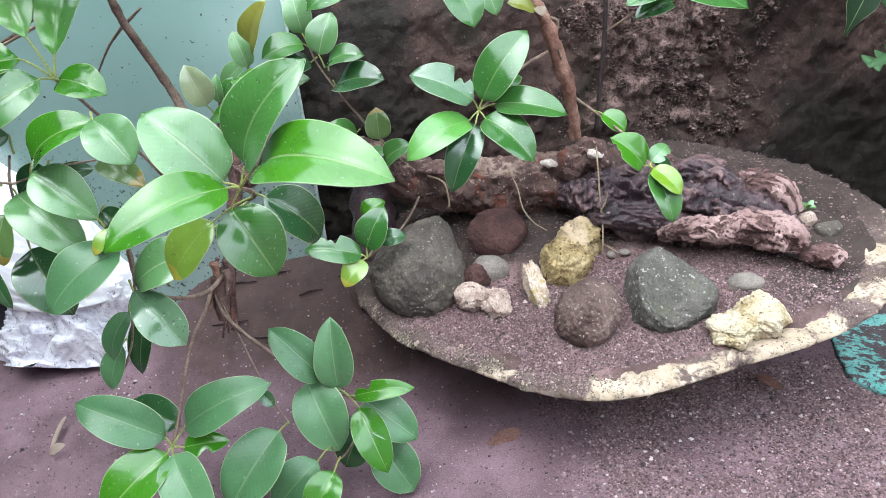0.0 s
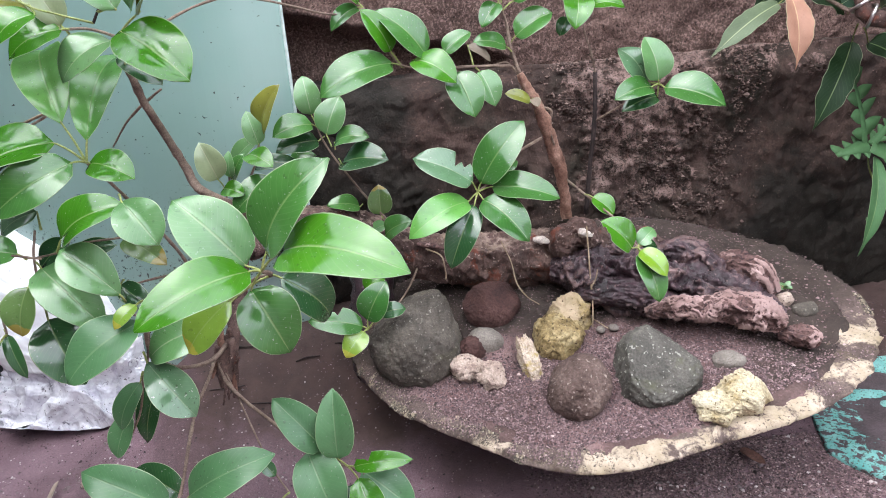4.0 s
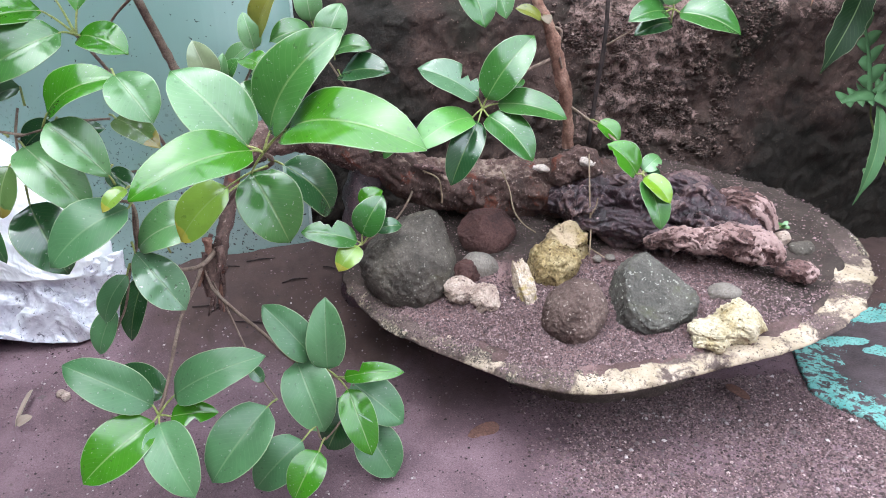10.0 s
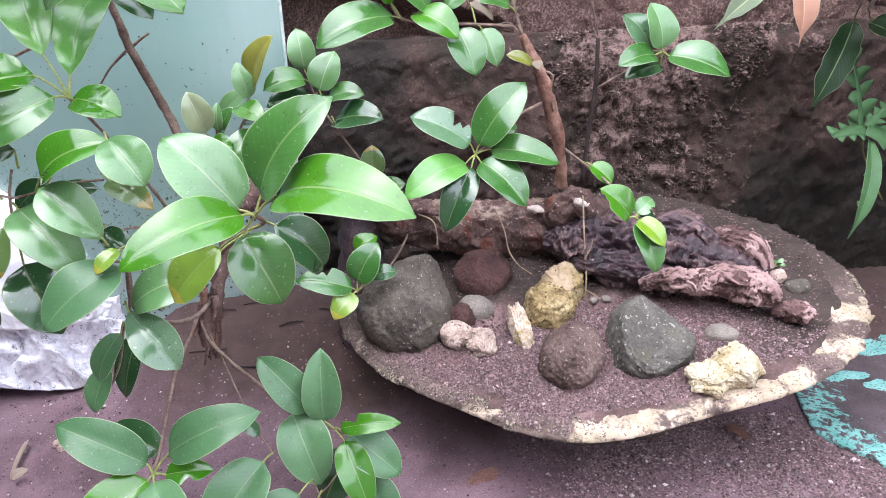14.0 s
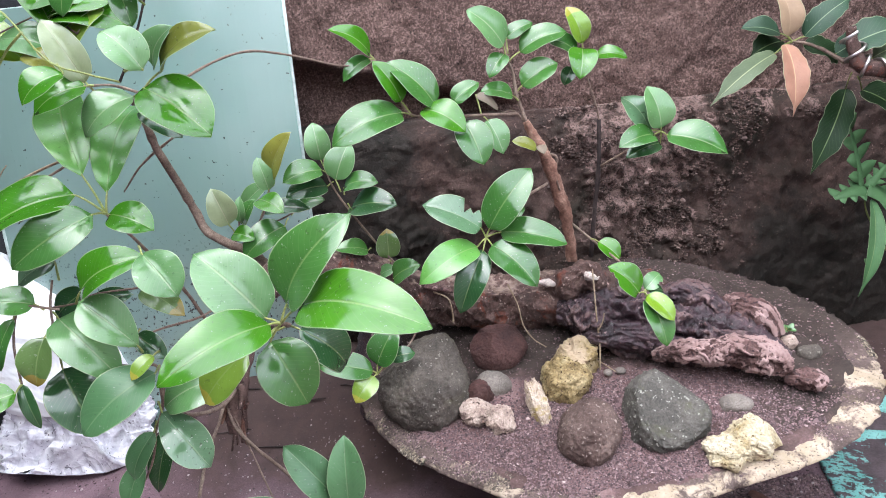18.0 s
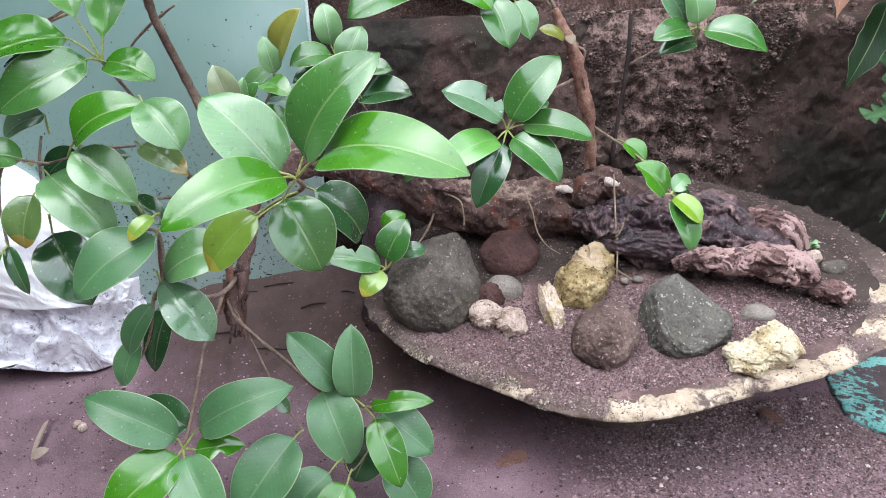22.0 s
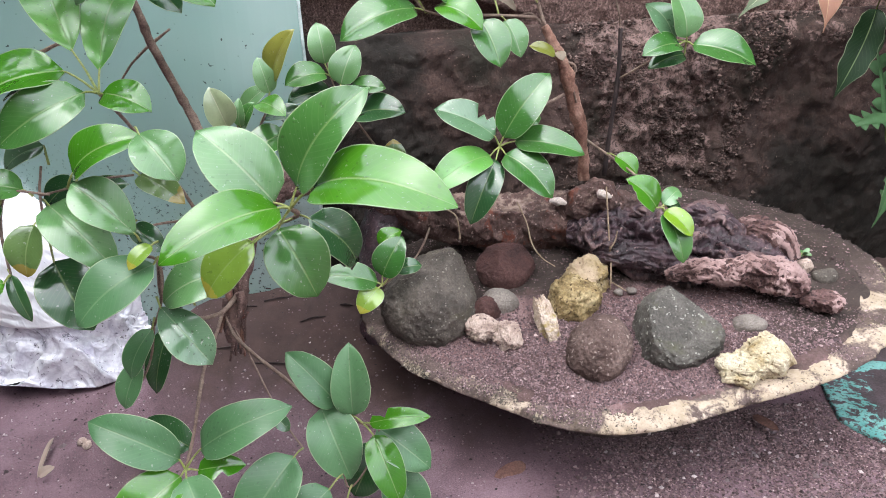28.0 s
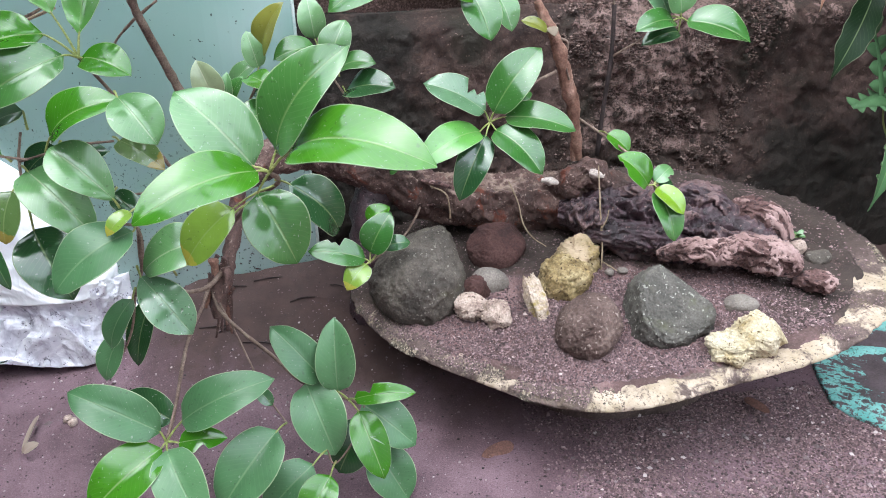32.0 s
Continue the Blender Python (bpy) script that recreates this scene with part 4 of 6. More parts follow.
leaf(ficus, (-0.143, 0.411, 0.366), (-0.093, 0.398, 0.432), 0.044, 'mid', node=(-0.149, 0.411, 0.352))
leaf(ficus, (-0.155, 0.404, 0.355), (-0.218, 0.352, 0.343), 0.040, 'bright', node=(-0.149, 0.411, 0.352))
leaf(ficus, (-0.160, 0.414, 0.356), (-0.206, 0.424, 0.407), 0.047, 'pale', node=(-0.149, 0.411, 0.352))
leaf(ficus, (-0.160, 0.415, 0.337), (-0.137, 0.406, 0.288), 0.044, 'mid', node=(-0.149, 0.411, 0.352))
leaf(ficus, (-0.142, 0.432, 0.338), (-0.111, 0.455, 0.293), 0.037, 'dark', node=(-0.152, 0.434, 0.341))
leaf(ficus, (-0.187, 0.443, 0.319), (-0.228, 0.437, 0.280), 0.037, 'young', node=(-0.159, 0.459, 0.330))
leaf(ficus, (-0.219, 0.465, 0.287), (-0.272, 0.460, 0.268), 0.041, 'pale', node=(-0.175, 0.494, 0.316))
# sprig beside the panel
stem(ficus, 'twig', [(-0.305, 0.509, 0.424), (-0.298, 0.532, 0.396), (-0.296, 0.564, 0.363), (-0.294, 0.611, 0.313), (-0.286, 0.637, 0.263), (-0.265, 0.641, 0.226)], 0.0013, 0.002, twig_bark)
stem(ficus, 'twig', [(-0.408, 0.526, 0.438), (-0.385, 0.539, 0.447), (-0.372, 0.584, 0.457), (-0.355, 0.627, 0.480), (-0.300, 0.607, 0.504)], 0.001, 0.0014, twig_bark)
leaf(ficus, (-0.328, 0.510, 0.442), (-0.404, 0.477, 0.416), 0.064, 'bright', roll=-15, node=(-0.305, 0.509, 0.424))
leaf(ficus, (-0.309, 0.495, 0.427), (-0.367, 0.465, 0.396), 0.039, 'mid', roll=20, node=(-0.305, 0.509, 0.424))
leaf(ficus, (-0.300, 0.504, 0.424), (-0.261, 0.489, 0.413), 0.032, 'bright', shape=0.5, node=(-0.305, 0.509, 0.424))
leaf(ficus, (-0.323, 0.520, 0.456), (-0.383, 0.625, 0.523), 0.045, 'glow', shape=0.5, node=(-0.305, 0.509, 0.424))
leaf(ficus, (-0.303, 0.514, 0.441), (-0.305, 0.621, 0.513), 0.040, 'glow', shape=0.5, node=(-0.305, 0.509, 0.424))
leaf(ficus, (-0.357, 0.528, 0.448), (-0.380, 0.523, 0.430), 0.019, 'dark', node=(-0.385, 0.539, 0.447))
stem(ficus, 'twig', [(-0.640, 0.715, 0.372), (-0.595, 0.70, 0.392), (-0.560, 0.70, 0.405), (-0.528, 0.695, 0.413), (-0.478, 0.69, 0.436), (-0.436, 0.68, 0.450), (-0.393, 0.66, 0.461)], 0.0013, 0.0015, straw_mat)
stem(ficus, 'twig', [(-0.520, 0.695, 0.417), (-0.502, 0.69, 0.442), (-0.490, 0.685, 0.452)], 0.0009, 0.0006, straw_mat)
# crown at the top of the leaning stem
stem(ficus, 'twig', [(-0.257, 0.512, 0.518), (-0.275, 0.560, 0.513), (-0.31, 0.63, 0.510), (-0.345, 0.695, 0.51)], 0.002, 0.0032, twig_bark)
stem(ficus, 'leaning_stem', [(-0.345, 0.695, 0.51), (-0.344, 0.705, 0.494), (-0.343, 0.715, 0.473), (-0.344, 0.73, 0.45), (-0.339, 0.765, 0.397), (-0.331, 0.775, 0.365), (-0.314, 0.76, 0.339), (-0.262, 0.735, 0.318), (-0.232, 0.712, 0.3)], 0.0036, 0.0066, twig_bark)
# thin stick added in place of the stem's reflection in the panel
stem(ficus, 'twig', [(-0.348, 0.735, 0.449), (-0.381, 0.755, 0.428), (-0.414, 0.775, 0.398)], 0.0018, 0.0009, twig_bark)
stem(ficus, 'twig', [(-0.257, 0.512, 0.518), (-0.279, 0.514, 0.526), (-0.299, 0.510, 0.527)], 0.0012, 0.001, twig_bark)
stem(ficus, 'twig', [(-0.346, 0.735, 0.45), (-0.32, 0.725, 0.464)], 0.002, 0.0012, twig_bark)
leaf(ficus, (-0.252, 0.507, 0.522), (-0.197, 0.479, 0.485), 0.050, 'bright', shape=0.5, node=(-0.257, 0.512, 0.518))
leaf(ficus, (-0.269, 0.539, 0.506), (-0.237, 0.526, 0.481), 0.029, 'dark', node=(-0.262, 0.524, 0.496))
leaf(ficus, (-0.265, 0.516, 0.516), (-0.304, 0.499, 0.491), 0.037, 'pale', node=(-0.257, 0.512, 0.518))
leaf(ficus, (-0.298, 0.510, 0.527), (-0.337, 0.495, 0.511), 0.036, 'bright', node=(-0.292, 0.511, 0.527))
leaf(ficus, (-0.237, 0.511, 0.534), (-0.188, 0.493, 0.563), 0.033, 'yellow', node=(-0.257, 0.512, 0.518))
leaf(ficus, (-0.247, 0.522, 0.537), (-0.225, 0.511, 0.567), 0.032, 'pale')
leaf(ficus, (-0.318, 0.535, 0.539), (-0.348, 0.519, 0.554), 0.029, 'yellow', node=(-0.299, 0.510, 0.527))
leaf(ficus, (-0.300, 0.515, 0.530), (-0.322, 0.513, 0.580), 0.027, 'cream', node=(-0.292, 0.512, 0.520))
# upper crown leaves
stem(ficus, 'twig', [(-0.251, 0.466, 0.528), (-0.242, 0.485, 0.557), (-0.237, 0.517, 0.600), (-0.239, 0.548, 0.643), (-0.243, 0.577, 0.675)], 0.001, 0.0008, dark_bark)
stem(ficus, 'twig', [(-0.251, 0.466, 0.528), (-0.276, 0.468, 0.536), (-0.301, 0.470, 0.547), (-0.327, 0.478, 0.580), (-0.349, 0.482, 0.600)], 0.0008, 0.0006, petiole_mat)
stem(ficus, 'twig', [(-0.236, 0.502, 0.582), (-0.246, 0.494, 0.594), (-0.271, 0.498, 0.612), (-0.288, 0.510, 0.619)], 0.0009, 0.0007, petiole_mat)
leaf(ficus, (-0.230, 0.459, 0.535), (-0.254, 0.461, 0.565), 0.030, 'pale', node=(-0.249, 0.471, 0.535))
leaf(ficus, (-0.327, 0.478, 0.580), (-0.362, 0.464, 0.568), 0.032, 'mid', node=(-0.333, 0.479, 0.585))
leaf(ficus, (-0.291, 0.468, 0.537), (-0.318, 0.452, 0.520), 0.029, 'bright', node=(-0.295, 0.470, 0.544))
leaf(ficus, (-0.353, 0.487, 0.539), (-0.360, 0.481, 0.514), 0.019, 'mid', node=(-0.317, 0.475, 0.568))
leaf(ficus, (-0.215, 0.485, 0.597), (-0.250, 0.473, 0.594), 0.029, 'mid', node=(-0.239, 0.500, 0.585))
leaf(ficus, (-0.280, 0.487, 0.609), (-0.288, 0.478, 0.577), 0.023, 'mid', node=(-0.271, 0.498, 0.612))
leaf(ficus, (-0.253, 0.488, 0.613), (-0.185, 0.471, 0.618), 0.027, 'mid', node=(-0.259, 0.496, 0.603))
leaf(ficus, (-0.350, 0.482, 0.600), (-0.378, 0.451, 0.600), 0.024, 'bright', node=(-0.344, 0.481, 0.595))
leaf(ficus, (-0.250, 0.495, 0.596), (-0.243, 0.487, 0.567), 0.020, 'mid', node=(-0.245, 0.495, 0.592))
leaf(ficus, (-0.320, 0.492, 0.434), (-0.375, 0.499, 0.426), 0.006, 'dark')
leaf(ficus, (-0.341, 0.525, 0.644), (-0.384, 0.521, 0.632), 0.036, 'mid', node=(-0.288, 0.510, 0.619))
leaf(ficus, (-0.309, 0.525, 0.640), (-0.329, 0.532, 0.670), 0.028, 'pale', node=(-0.288, 0.510, 0.619))
leaf(ficus, (-0.403, 0.515, 0.570), (-0.438, 0.510, 0.556), 0.030, 'mid', node=(-0.349, 0.482, 0.600))
# small sprig in front of the panel edge
stem(ficus, 'twig', [(-0.166, 0.781, 0.430), (-0.162, 0.772, 0.400), (-0.149, 0.758, 0.374), (-0.122, 0.750, 0.332), (-0.093, 0.747, 0.291), (-0.070, 0.757, 0.256)], 0.0009, 0.0016, twig_bark)
leaf(ficus, (-0.168, 0.777, 0.416), (-0.173, 0.781, 0.462), 0.032, 'pale', node=(-0.162, 0.772, 0.400))
leaf(ficus, (-0.150, 0.759, 0.393), (-0.131, 0.772, 0.436), 0.038, 'pale', node=(-0.145, 0.754, 0.379))
leaf(ficus, (-0.166, 0.763, 0.406), (-0.210, 0.741, 0.400), 0.037, 'mid', node=(-0.158, 0.771, 0.397))
leaf(ficus, (-0.162, 0.767, 0.385), (-0.210, 0.746, 0.381), 0.037, 'dark', node=(-0.154, 0.768, 0.390))
leaf(ficus, (-0.141, 0.756, 0.383), (-0.099, 0.737, 0.392), 0.030, 'mid', node=(-0.141, 0.753, 0.375))
leaf(ficus, (-0.135, 0.748, 0.359), (-0.078, 0.718, 0.367), 0.043, 'dark', node=(-0.138, 0.750, 0.365))
leaf(ficus, (-0.095, 0.747, 0.292), (-0.094, 0.748, 0.329), 0.030, 'olive', node=(-0.093, 0.746, 0.287))
leaf(ficus, (-0.120, 0.751, 0.303), (-0.156, 0.734, 0.314), 0.025, 'mid', node=(-0.116, 0.752, 0.306))
leaf(ficus, (-0.091, 0.730, 0.270), (-0.058, 0.715, 0.291), 0.032, 'mid', node=(-0.079, 0.740, 0.270))
leaf(ficus, (-0.108, 0.741, 0.272), (-0.088, 0.734, 0.283), 0.019, 'pale', node=(-0.094, 0.743, 0.277))
# young shoots on the leaning stem
stem(ficus, 'twig', [(-0.229, 0.760, 0.411), (-0.236, 0.761, 0.376), (-0.254, 0.765, 0.345), (-0.284, 0.780, 0.314)], 0.001, 0.0016, twig_bark)
stem(ficus, 'twig', [(-0.270, 0.745, 0.382), (-0.274, 0.753, 0.346), (-0.293, 0.781, 0.317)], 0.001, 0.0015, twig_bark)
stem(ficus, 'twig', [(-0.203, 0.779, 0.357), (-0.228, 0.777, 0.346), (-0.257, 0.774, 0.337), (-0.282, 0.780, 0.317)], 0.001, 0.0015, twig_bark)
leaf(ficus, (-0.226, 0.758, 0.403), (-0.195, 0.737, 0.457), 0.035, 'yellow', node=(-0.229, 0.760, 0.411))
leaf(ficus, (-0.231, 0.753, 0.389), (-0.239, 0.753, 0.429), 0.025, 'pale', node=(-0.239, 0.760, 0.373))
leaf(ficus, (-0.275, 0.719, 0.358), (-0.285, 0.710, 0.403), 0.033, 'cream', node=(-0.274, 0.738, 0.339))
leaf(ficus, (-0.241, 0.739, 0.381), (-0.208, 0.710, 0.371), 0.029, 'bright', node=(-0.242, 0.759, 0.367))
leaf(ficus, (-0.274, 0.727, 0.345), (-0.247, 0.713, 0.340), 0.025, 'bright', node=(-0.273, 0.747, 0.330))
leaf(ficus, (-0.215, 0.739, 0.346), (-0.261, 0.707, 0.321), 0.042, 'mid', node=(-0.213, 0.753, 0.352))
leaf(ficus, (-0.249, 0.780, 0.358), (-0.189, 0.768, 0.360), 0.026, 'dark', node=(-0.253, 0.779, 0.351))
leaf(ficus, (-0.264, 0.731, 0.357), (-0.261, 0.729, 0.388), 0.014, 'pale', node=(-0.273, 0.750, 0.360))
leaf(ficus, (-0.266, 0.741, 0.352), (-0.248, 0.739, 0.382), 0.019, 'mid', node=(-0.271, 0.751, 0.341))
leaf(ficus, (-0.209, 0.791, 0.353), (-0.172, 0.783, 0.367), 0.025, 'mid', node=(-0.214, 0.778, 0.350))
leaf(ficus, (-0.270, 0.770, 0.364), (-0.235, 0.767, 0.396), 0.026, 'pale', node=(-0.276, 0.766, 0.351))
# five leaved sprig before the wall
stem(ficus, 'twig', [(0.021, 0.660, 0.332), (0.043, 0.673, 0.345), (0.070, 0.704, 0.362), (0.103, 0.732, 0.372)], 0.0013, 0.0018, twig_bark)
leaf(ficus, (0.025, 0.659, 0.342), (0.073, 0.664, 0.405), 0.044, 'mid', node=(0.021, 0.660, 0.332))
leaf(ficus, (0.016, 0.657, 0.344), (-0.044, 0.658, 0.377), 0.042, 'greyed', notch=(0.3, 1, 0.75), node=(0.021, 0.660, 0.332))
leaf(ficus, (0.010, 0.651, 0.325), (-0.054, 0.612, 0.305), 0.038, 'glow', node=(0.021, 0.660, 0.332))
leaf(ficus, (0.016, 0.650, 0.321), (-0.015, 0.622, 0.262), 0.035, 'dark', node=(0.021, 0.660, 0.332))
leaf(ficus, (0.026, 0.651, 0.326), (0.070, 0.618, 0.288), 0.042, 'mid', node=(0.021, 0.660, 0.332))
leaf(ficus, (0.037, 0.660, 0.337), (0.106, 0.639, 0.326), 0.037, 'mid', node=(0.021, 0.660, 0.332))
leaf(ficus, (0.050, 0.678, 0.345), (0.068, 0.692, 0.358), 0.016, 'mid', node=(0.043, 0.673, 0.345))
# sprig over the grey boulder
stem(ficus, 'twig', [(-0.111, 0.622, 0.198), (-0.094, 0.632, 0.207), (-0.075, 0.669, 0.210), (-0.063, 0.713, 0.215), (-0.057, 0.755, 0.217)], 0.001, 0.0014, twig_bark)
leaf(ficus, (-0.110, 0.622, 0.209), (-0.087, 0.629, 0.250), 0.035, 'mid', node=(-0.111, 0.622, 0.198))
leaf(ficus, (-0.115, 0.620, 0.203), (-0.171, 0.611, 0.220), 0.031, 'mid', notch=(0.55, 1, 0.6), node=(-0.111, 0.622, 0.198))
leaf(ficus, (-0.114, 0.614, 0.200), (-0.134, 0.593, 0.182), 0.027, 'young', node=(-0.111, 0.622, 0.198))
leaf(ficus, (-0.096, 0.628, 0.212), (-0.068, 0.629, 0.217), 0.020, 'dark', shape=0.5, node=(-0.111, 0.622, 0.198))
leaf(ficus, (-0.113, 0.655, 0.231), (-0.089, 0.660, 0.247), 0.024, 'bright', node=(-0.102, 0.652, 0.221))
# sprig in front of the bark
stem(ficus, 'twig', [(0.183, 0.620, 0.268), (0.171, 0.647, 0.288), (0.152, 0.684, 0.304), (0.139, 0.739, 0.312), (0.133, 0.762, 0.316)], 0.0011, 0.0016, twig_bark)
leaf(ficus, (0.150, 0.681, 0.310), (0.172, 0.670, 0.292), 0.025, 'bright', node=(0.144, 0.692, 0.311))
leaf(ficus, (0.177, 0.620, 0.268), (0.146, 0.620, 0.301), 0.036, 'bright', notch=(0.8, -1, 0.6), node=(0.183, 0.620, 0.268))
leaf(ficus, (0.185, 0.623, 0.270), (0.205, 0.635, 0.283), 0.019, 'pale', notch=(0.5, 1, 0.5), node=(0.183, 0.620, 0.268))
leaf(ficus, (0.189, 0.625, 0.268), (0.207, 0.629, 0.265), 0.015, 'dark', node=(0.183, 0.620, 0.268))
leaf(ficus, (0.184, 0.614, 0.267), (0.206, 0.592, 0.246), 0.024, 'yellowgreen', node=(0.183, 0.620, 0.268))
leaf(ficus, (0.185, 0.618, 0.263), (0.199, 0.589, 0.219), 0.030, 'mid', node=(0.183, 0.620, 0.268))
# sprig on the thin upright twig
stem(ficus, 'twig', [(0.235, 0.723, 0.423), (0.204, 0.731, 0.406), (0.169, 0.750, 0.383)], 0.0009, 0.0014, twig_bark)
stem(ficus, 'dry_stick', [(0.172, 0.757, 0.439), (0.169, 0.750, 0.383), (0.164, 0.754, 0.327), (0.159, 0.756, 0.268)], 0.0024, 0.0029, dark_bark)
leaf(ficus, (0.234, 0.721, 0.427), (0.221, 0.726, 0.475), 0.040, 'pale', node=(0.235, 0.723, 0.423))
leaf(ficus, (0.222, 0.726, 0.425), (0.197, 0.744, 0.466), 0.041, 'greyed', node=(0.235, 0.723, 0.423))
leaf(ficus, (0.226, 0.719, 0.421), (0.180, 0.697, 0.415), 0.031, 'mid', node=(0.235, 0.723, 0.423))
leaf(ficus, (0.238, 0.713, 0.420), (0.297, 0.685, 0.400), 0.049, 'mid', node=(0.235, 0.723, 0.423))
leaf(ficus, (0.235, 0.726, 0.409), (0.192, 0.713, 0.399), 0.026, 'dark', node=(0.235, 0.723, 0.423))
# hanging sprig by the upper wall
stem(ficus, 'twig', [(-0.083, 0.695, 0.529), (-0.057, 0.685, 0.479), (-0.043, 0.686, 0.467), (-0.011, 0.689, 0.463), (0.033, 0.708, 0.460), (0.071, 0.733, 0.456)], 0.0011, 0.0018, twig_bark)
stem(ficus, 'twig', [(-0.234, 0.539, 0.525), (-0.213, 0.575, 0.539), (-0.195, 0.618, 0.546), (-0.171, 0.649, 0.542), (-0.148, 0.667, 0.535), (-0.114, 0.684, 0.525), (-0.082, 0.695, 0.528)], 0.0012, 0.001, twig_bark)
leaf(ficus, (-0.058, 0.682, 0.472), (-0.133, 0.651, 0.450), 0.048, 'mid', node=(-0.045, 0.686, 0.467))
leaf(ficus, (-0.022, 0.688, 0.476), (-0.068, 0.684, 0.527), 0.040, 'mid', node=(-0.021, 0.685, 0.465))
leaf(ficus, (-0.058, 0.681, 0.484), (-0.082, 0.674, 0.528), 0.028, 'bright', node=(-0.048, 0.686, 0.467))
leaf(ficus, (-0.087, 0.697, 0.534), (-0.122, 0.675, 0.564), 0.031, 'bright', node=(-0.082, 0.695, 0.528))
leaf(ficus, (-0.088, 0.696, 0.530), (-0.117, 0.680, 0.511), 0.021, 'mid', node=(-0.082, 0.695, 0.528))
leaf(ficus, (-0.036, 0.682, 0.474), (0.007, 0.659, 0.452), 0.039, 'bright', node=(-0.029, 0.685, 0.466))
leaf(ficus, (-0.003, 0.689, 0.478), (0.026, 0.694, 0.497), 0.024, 'mid', node=(-0.009, 0.684, 0.463))
leaf(ficus, (0.007, 0.682, 0.457), (0.024, 0.658, 0.414), 0.041, 'mid', node=(0.007, 0.683, 0.462))
leaf(ficus, (0.033, 0.692, 0.456), (0.048, 0.680, 0.420), 0.030, 'pale', node=(0.029, 0.693, 0.460))
leaf(ficus, (0.024, 0.721, 0.482), (0.048, 0.715, 0.465), 0.013, 'withered', node=(0.028, 0.706, 0.460))
# crown of the right stem
part("upright_stem", tube([(0.137, 0.766, 0.262), (0.133, 0.760, 0.300), (0.124, 0.748, 0.340), (0.112, 0.737, 0.376), (0.099, 0.728, 0.408), (0.080, 0.729, 0.447)], (0.0062, 0.0066, 0.0075, 0.0078, 0.0066, 0.0048), 110, 22, 0.42, 95, grain=(1, 1, 0.35)), stem_bark, ficus, "flaky reddish-brown upright stem")
stem(ficus, 'twig', [(0.081, 0.729, 0.445), (0.072, 0.734, 0.476), (0.069, 0.736, 0.501), (0.064, 0.737, 0.518), (0.061, 0.745, 0.544)], 0.0024, 0.0009, twig_bark)
stem(ficus, 'twig', [(0.083, 0.728, 0.441), (0.068, 0.734, 0.459), (0.053, 0.729, 0.459)], 0.0014, 0.0008, twig_bark)
stem(ficus, 'twig', [(0.155, 0.757, 0.521), (0.158, 0.752, 0.488), (0.167, 0.753, 0.459), (0.172, 0.756, 0.436)], 0.0008, 0.001, twig_bark)
stem(ficus, 'twig', [(0.103, 0.728, 0.408), (0.115, 0.731, 0.402), (0.112, 0.730, 0.384), (0.118, 0.734, 0.362)], 0.0016, 0.0014, twig_bark)
leaf(ficus, (0.060, 0.736, 0.532), (0.023, 0.728, 0.574), 0.045, 'pale', node=(0.063, 0.736, 0.515))
leaf(ficus, (0.065, 0.749, 0.540), (0.096, 0.753, 0.556), 0.022, 'mid', node=(0.065, 0.743, 0.523))
leaf(ficus, (0.060, 0.733, 0.523), (0.040, 0.716, 0.501), 0.023, 'mid', node=(0.063, 0.735, 0.515))
leaf(ficus, (0.079, 0.743, 0.524), (0.131, 0.738, 0.544), 0.036, 'mid', node=(0.065, 0.735, 0.515))
leaf(ficus, (0.078, 0.732, 0.487), (0.118, 0.728, 0.510), 0.037, 'mid', node=(0.073, 0.735, 0.481))
leaf(ficus, (0.153, 0.754, 0.527), (0.138, 0.756, 0.569), 0.029, 'young', node=(0.154, 0.756, 0.519))
leaf(ficus, (0.151, 0.747, 0.522), (0.142, 0.716, 0.492), 0.034, 'bright', node=(0.156, 0.756, 0.519))
leaf(ficus, (0.145, 0.750, 0.517), (0.111, 0.747, 0.537), 0.032, 'mid', node=(0.154, 0.755, 0.516))
leaf(ficus, (0.166, 0.748, 0.512), (0.200, 0.737, 0.510), 0.023, 'bright', node=(0.157, 0.755, 0.516))
leaf(ficus, (0.141, 0.756, 0.502), (0.130, 0.751, 0.483), 0.018, 'dark', node=(0.155, 0.759, 0.512))
leaf(ficus, (0.067, 0.729, 0.477), (0.031, 0.722, 0.487), 0.026, 'mid', node=(0.073, 0.732, 0.471))
leaf(ficus, (0.089, 0.715, 0.416), (0.062, 0.714, 0.429), 0.017, 'yellow', node=(0.095, 0.719, 0.414))
leaf(ficus, (0.092, 0.716, 0.420), (0.097, 0.708, 0.412), 0.012, 'withered', node=(0.095, 0.719, 0.414))
# round leaves before the sack
stem(ficus, 'twig', [(-0.367, 0.514, 0.369), (-0.367, 0.502, 0.348), (-0.366, 0.500, 0.323), (-0.344, 0.492, 0.299), (-0.296, 0.471, 0.302), (-0.271, 0.470, 0.298), (-0.278, 0.474, 0.260), (-0.291, 0.482, 0.237)], 0.0011, 0.0013, twig_bark)
stem(ficus, 'twig', [(-0.271, 0.470, 0.298), (-0.282, 0.488, 0.258), (-0.286, 0.538, 0.215), (-0.276, 0.593, 0.191), (-0.263, 0.627, 0.199)], 0.0014, 0.0025, twig_bark)
stem(ficus, 'twig', [(-0.367, 0.502, 0.348), (-0.331, 0.479, 0.358), (-0.319, 0.490, 0.361), (-0.284, 0.490, 0.363)], 0.0009, 0.0009, twig_bark)
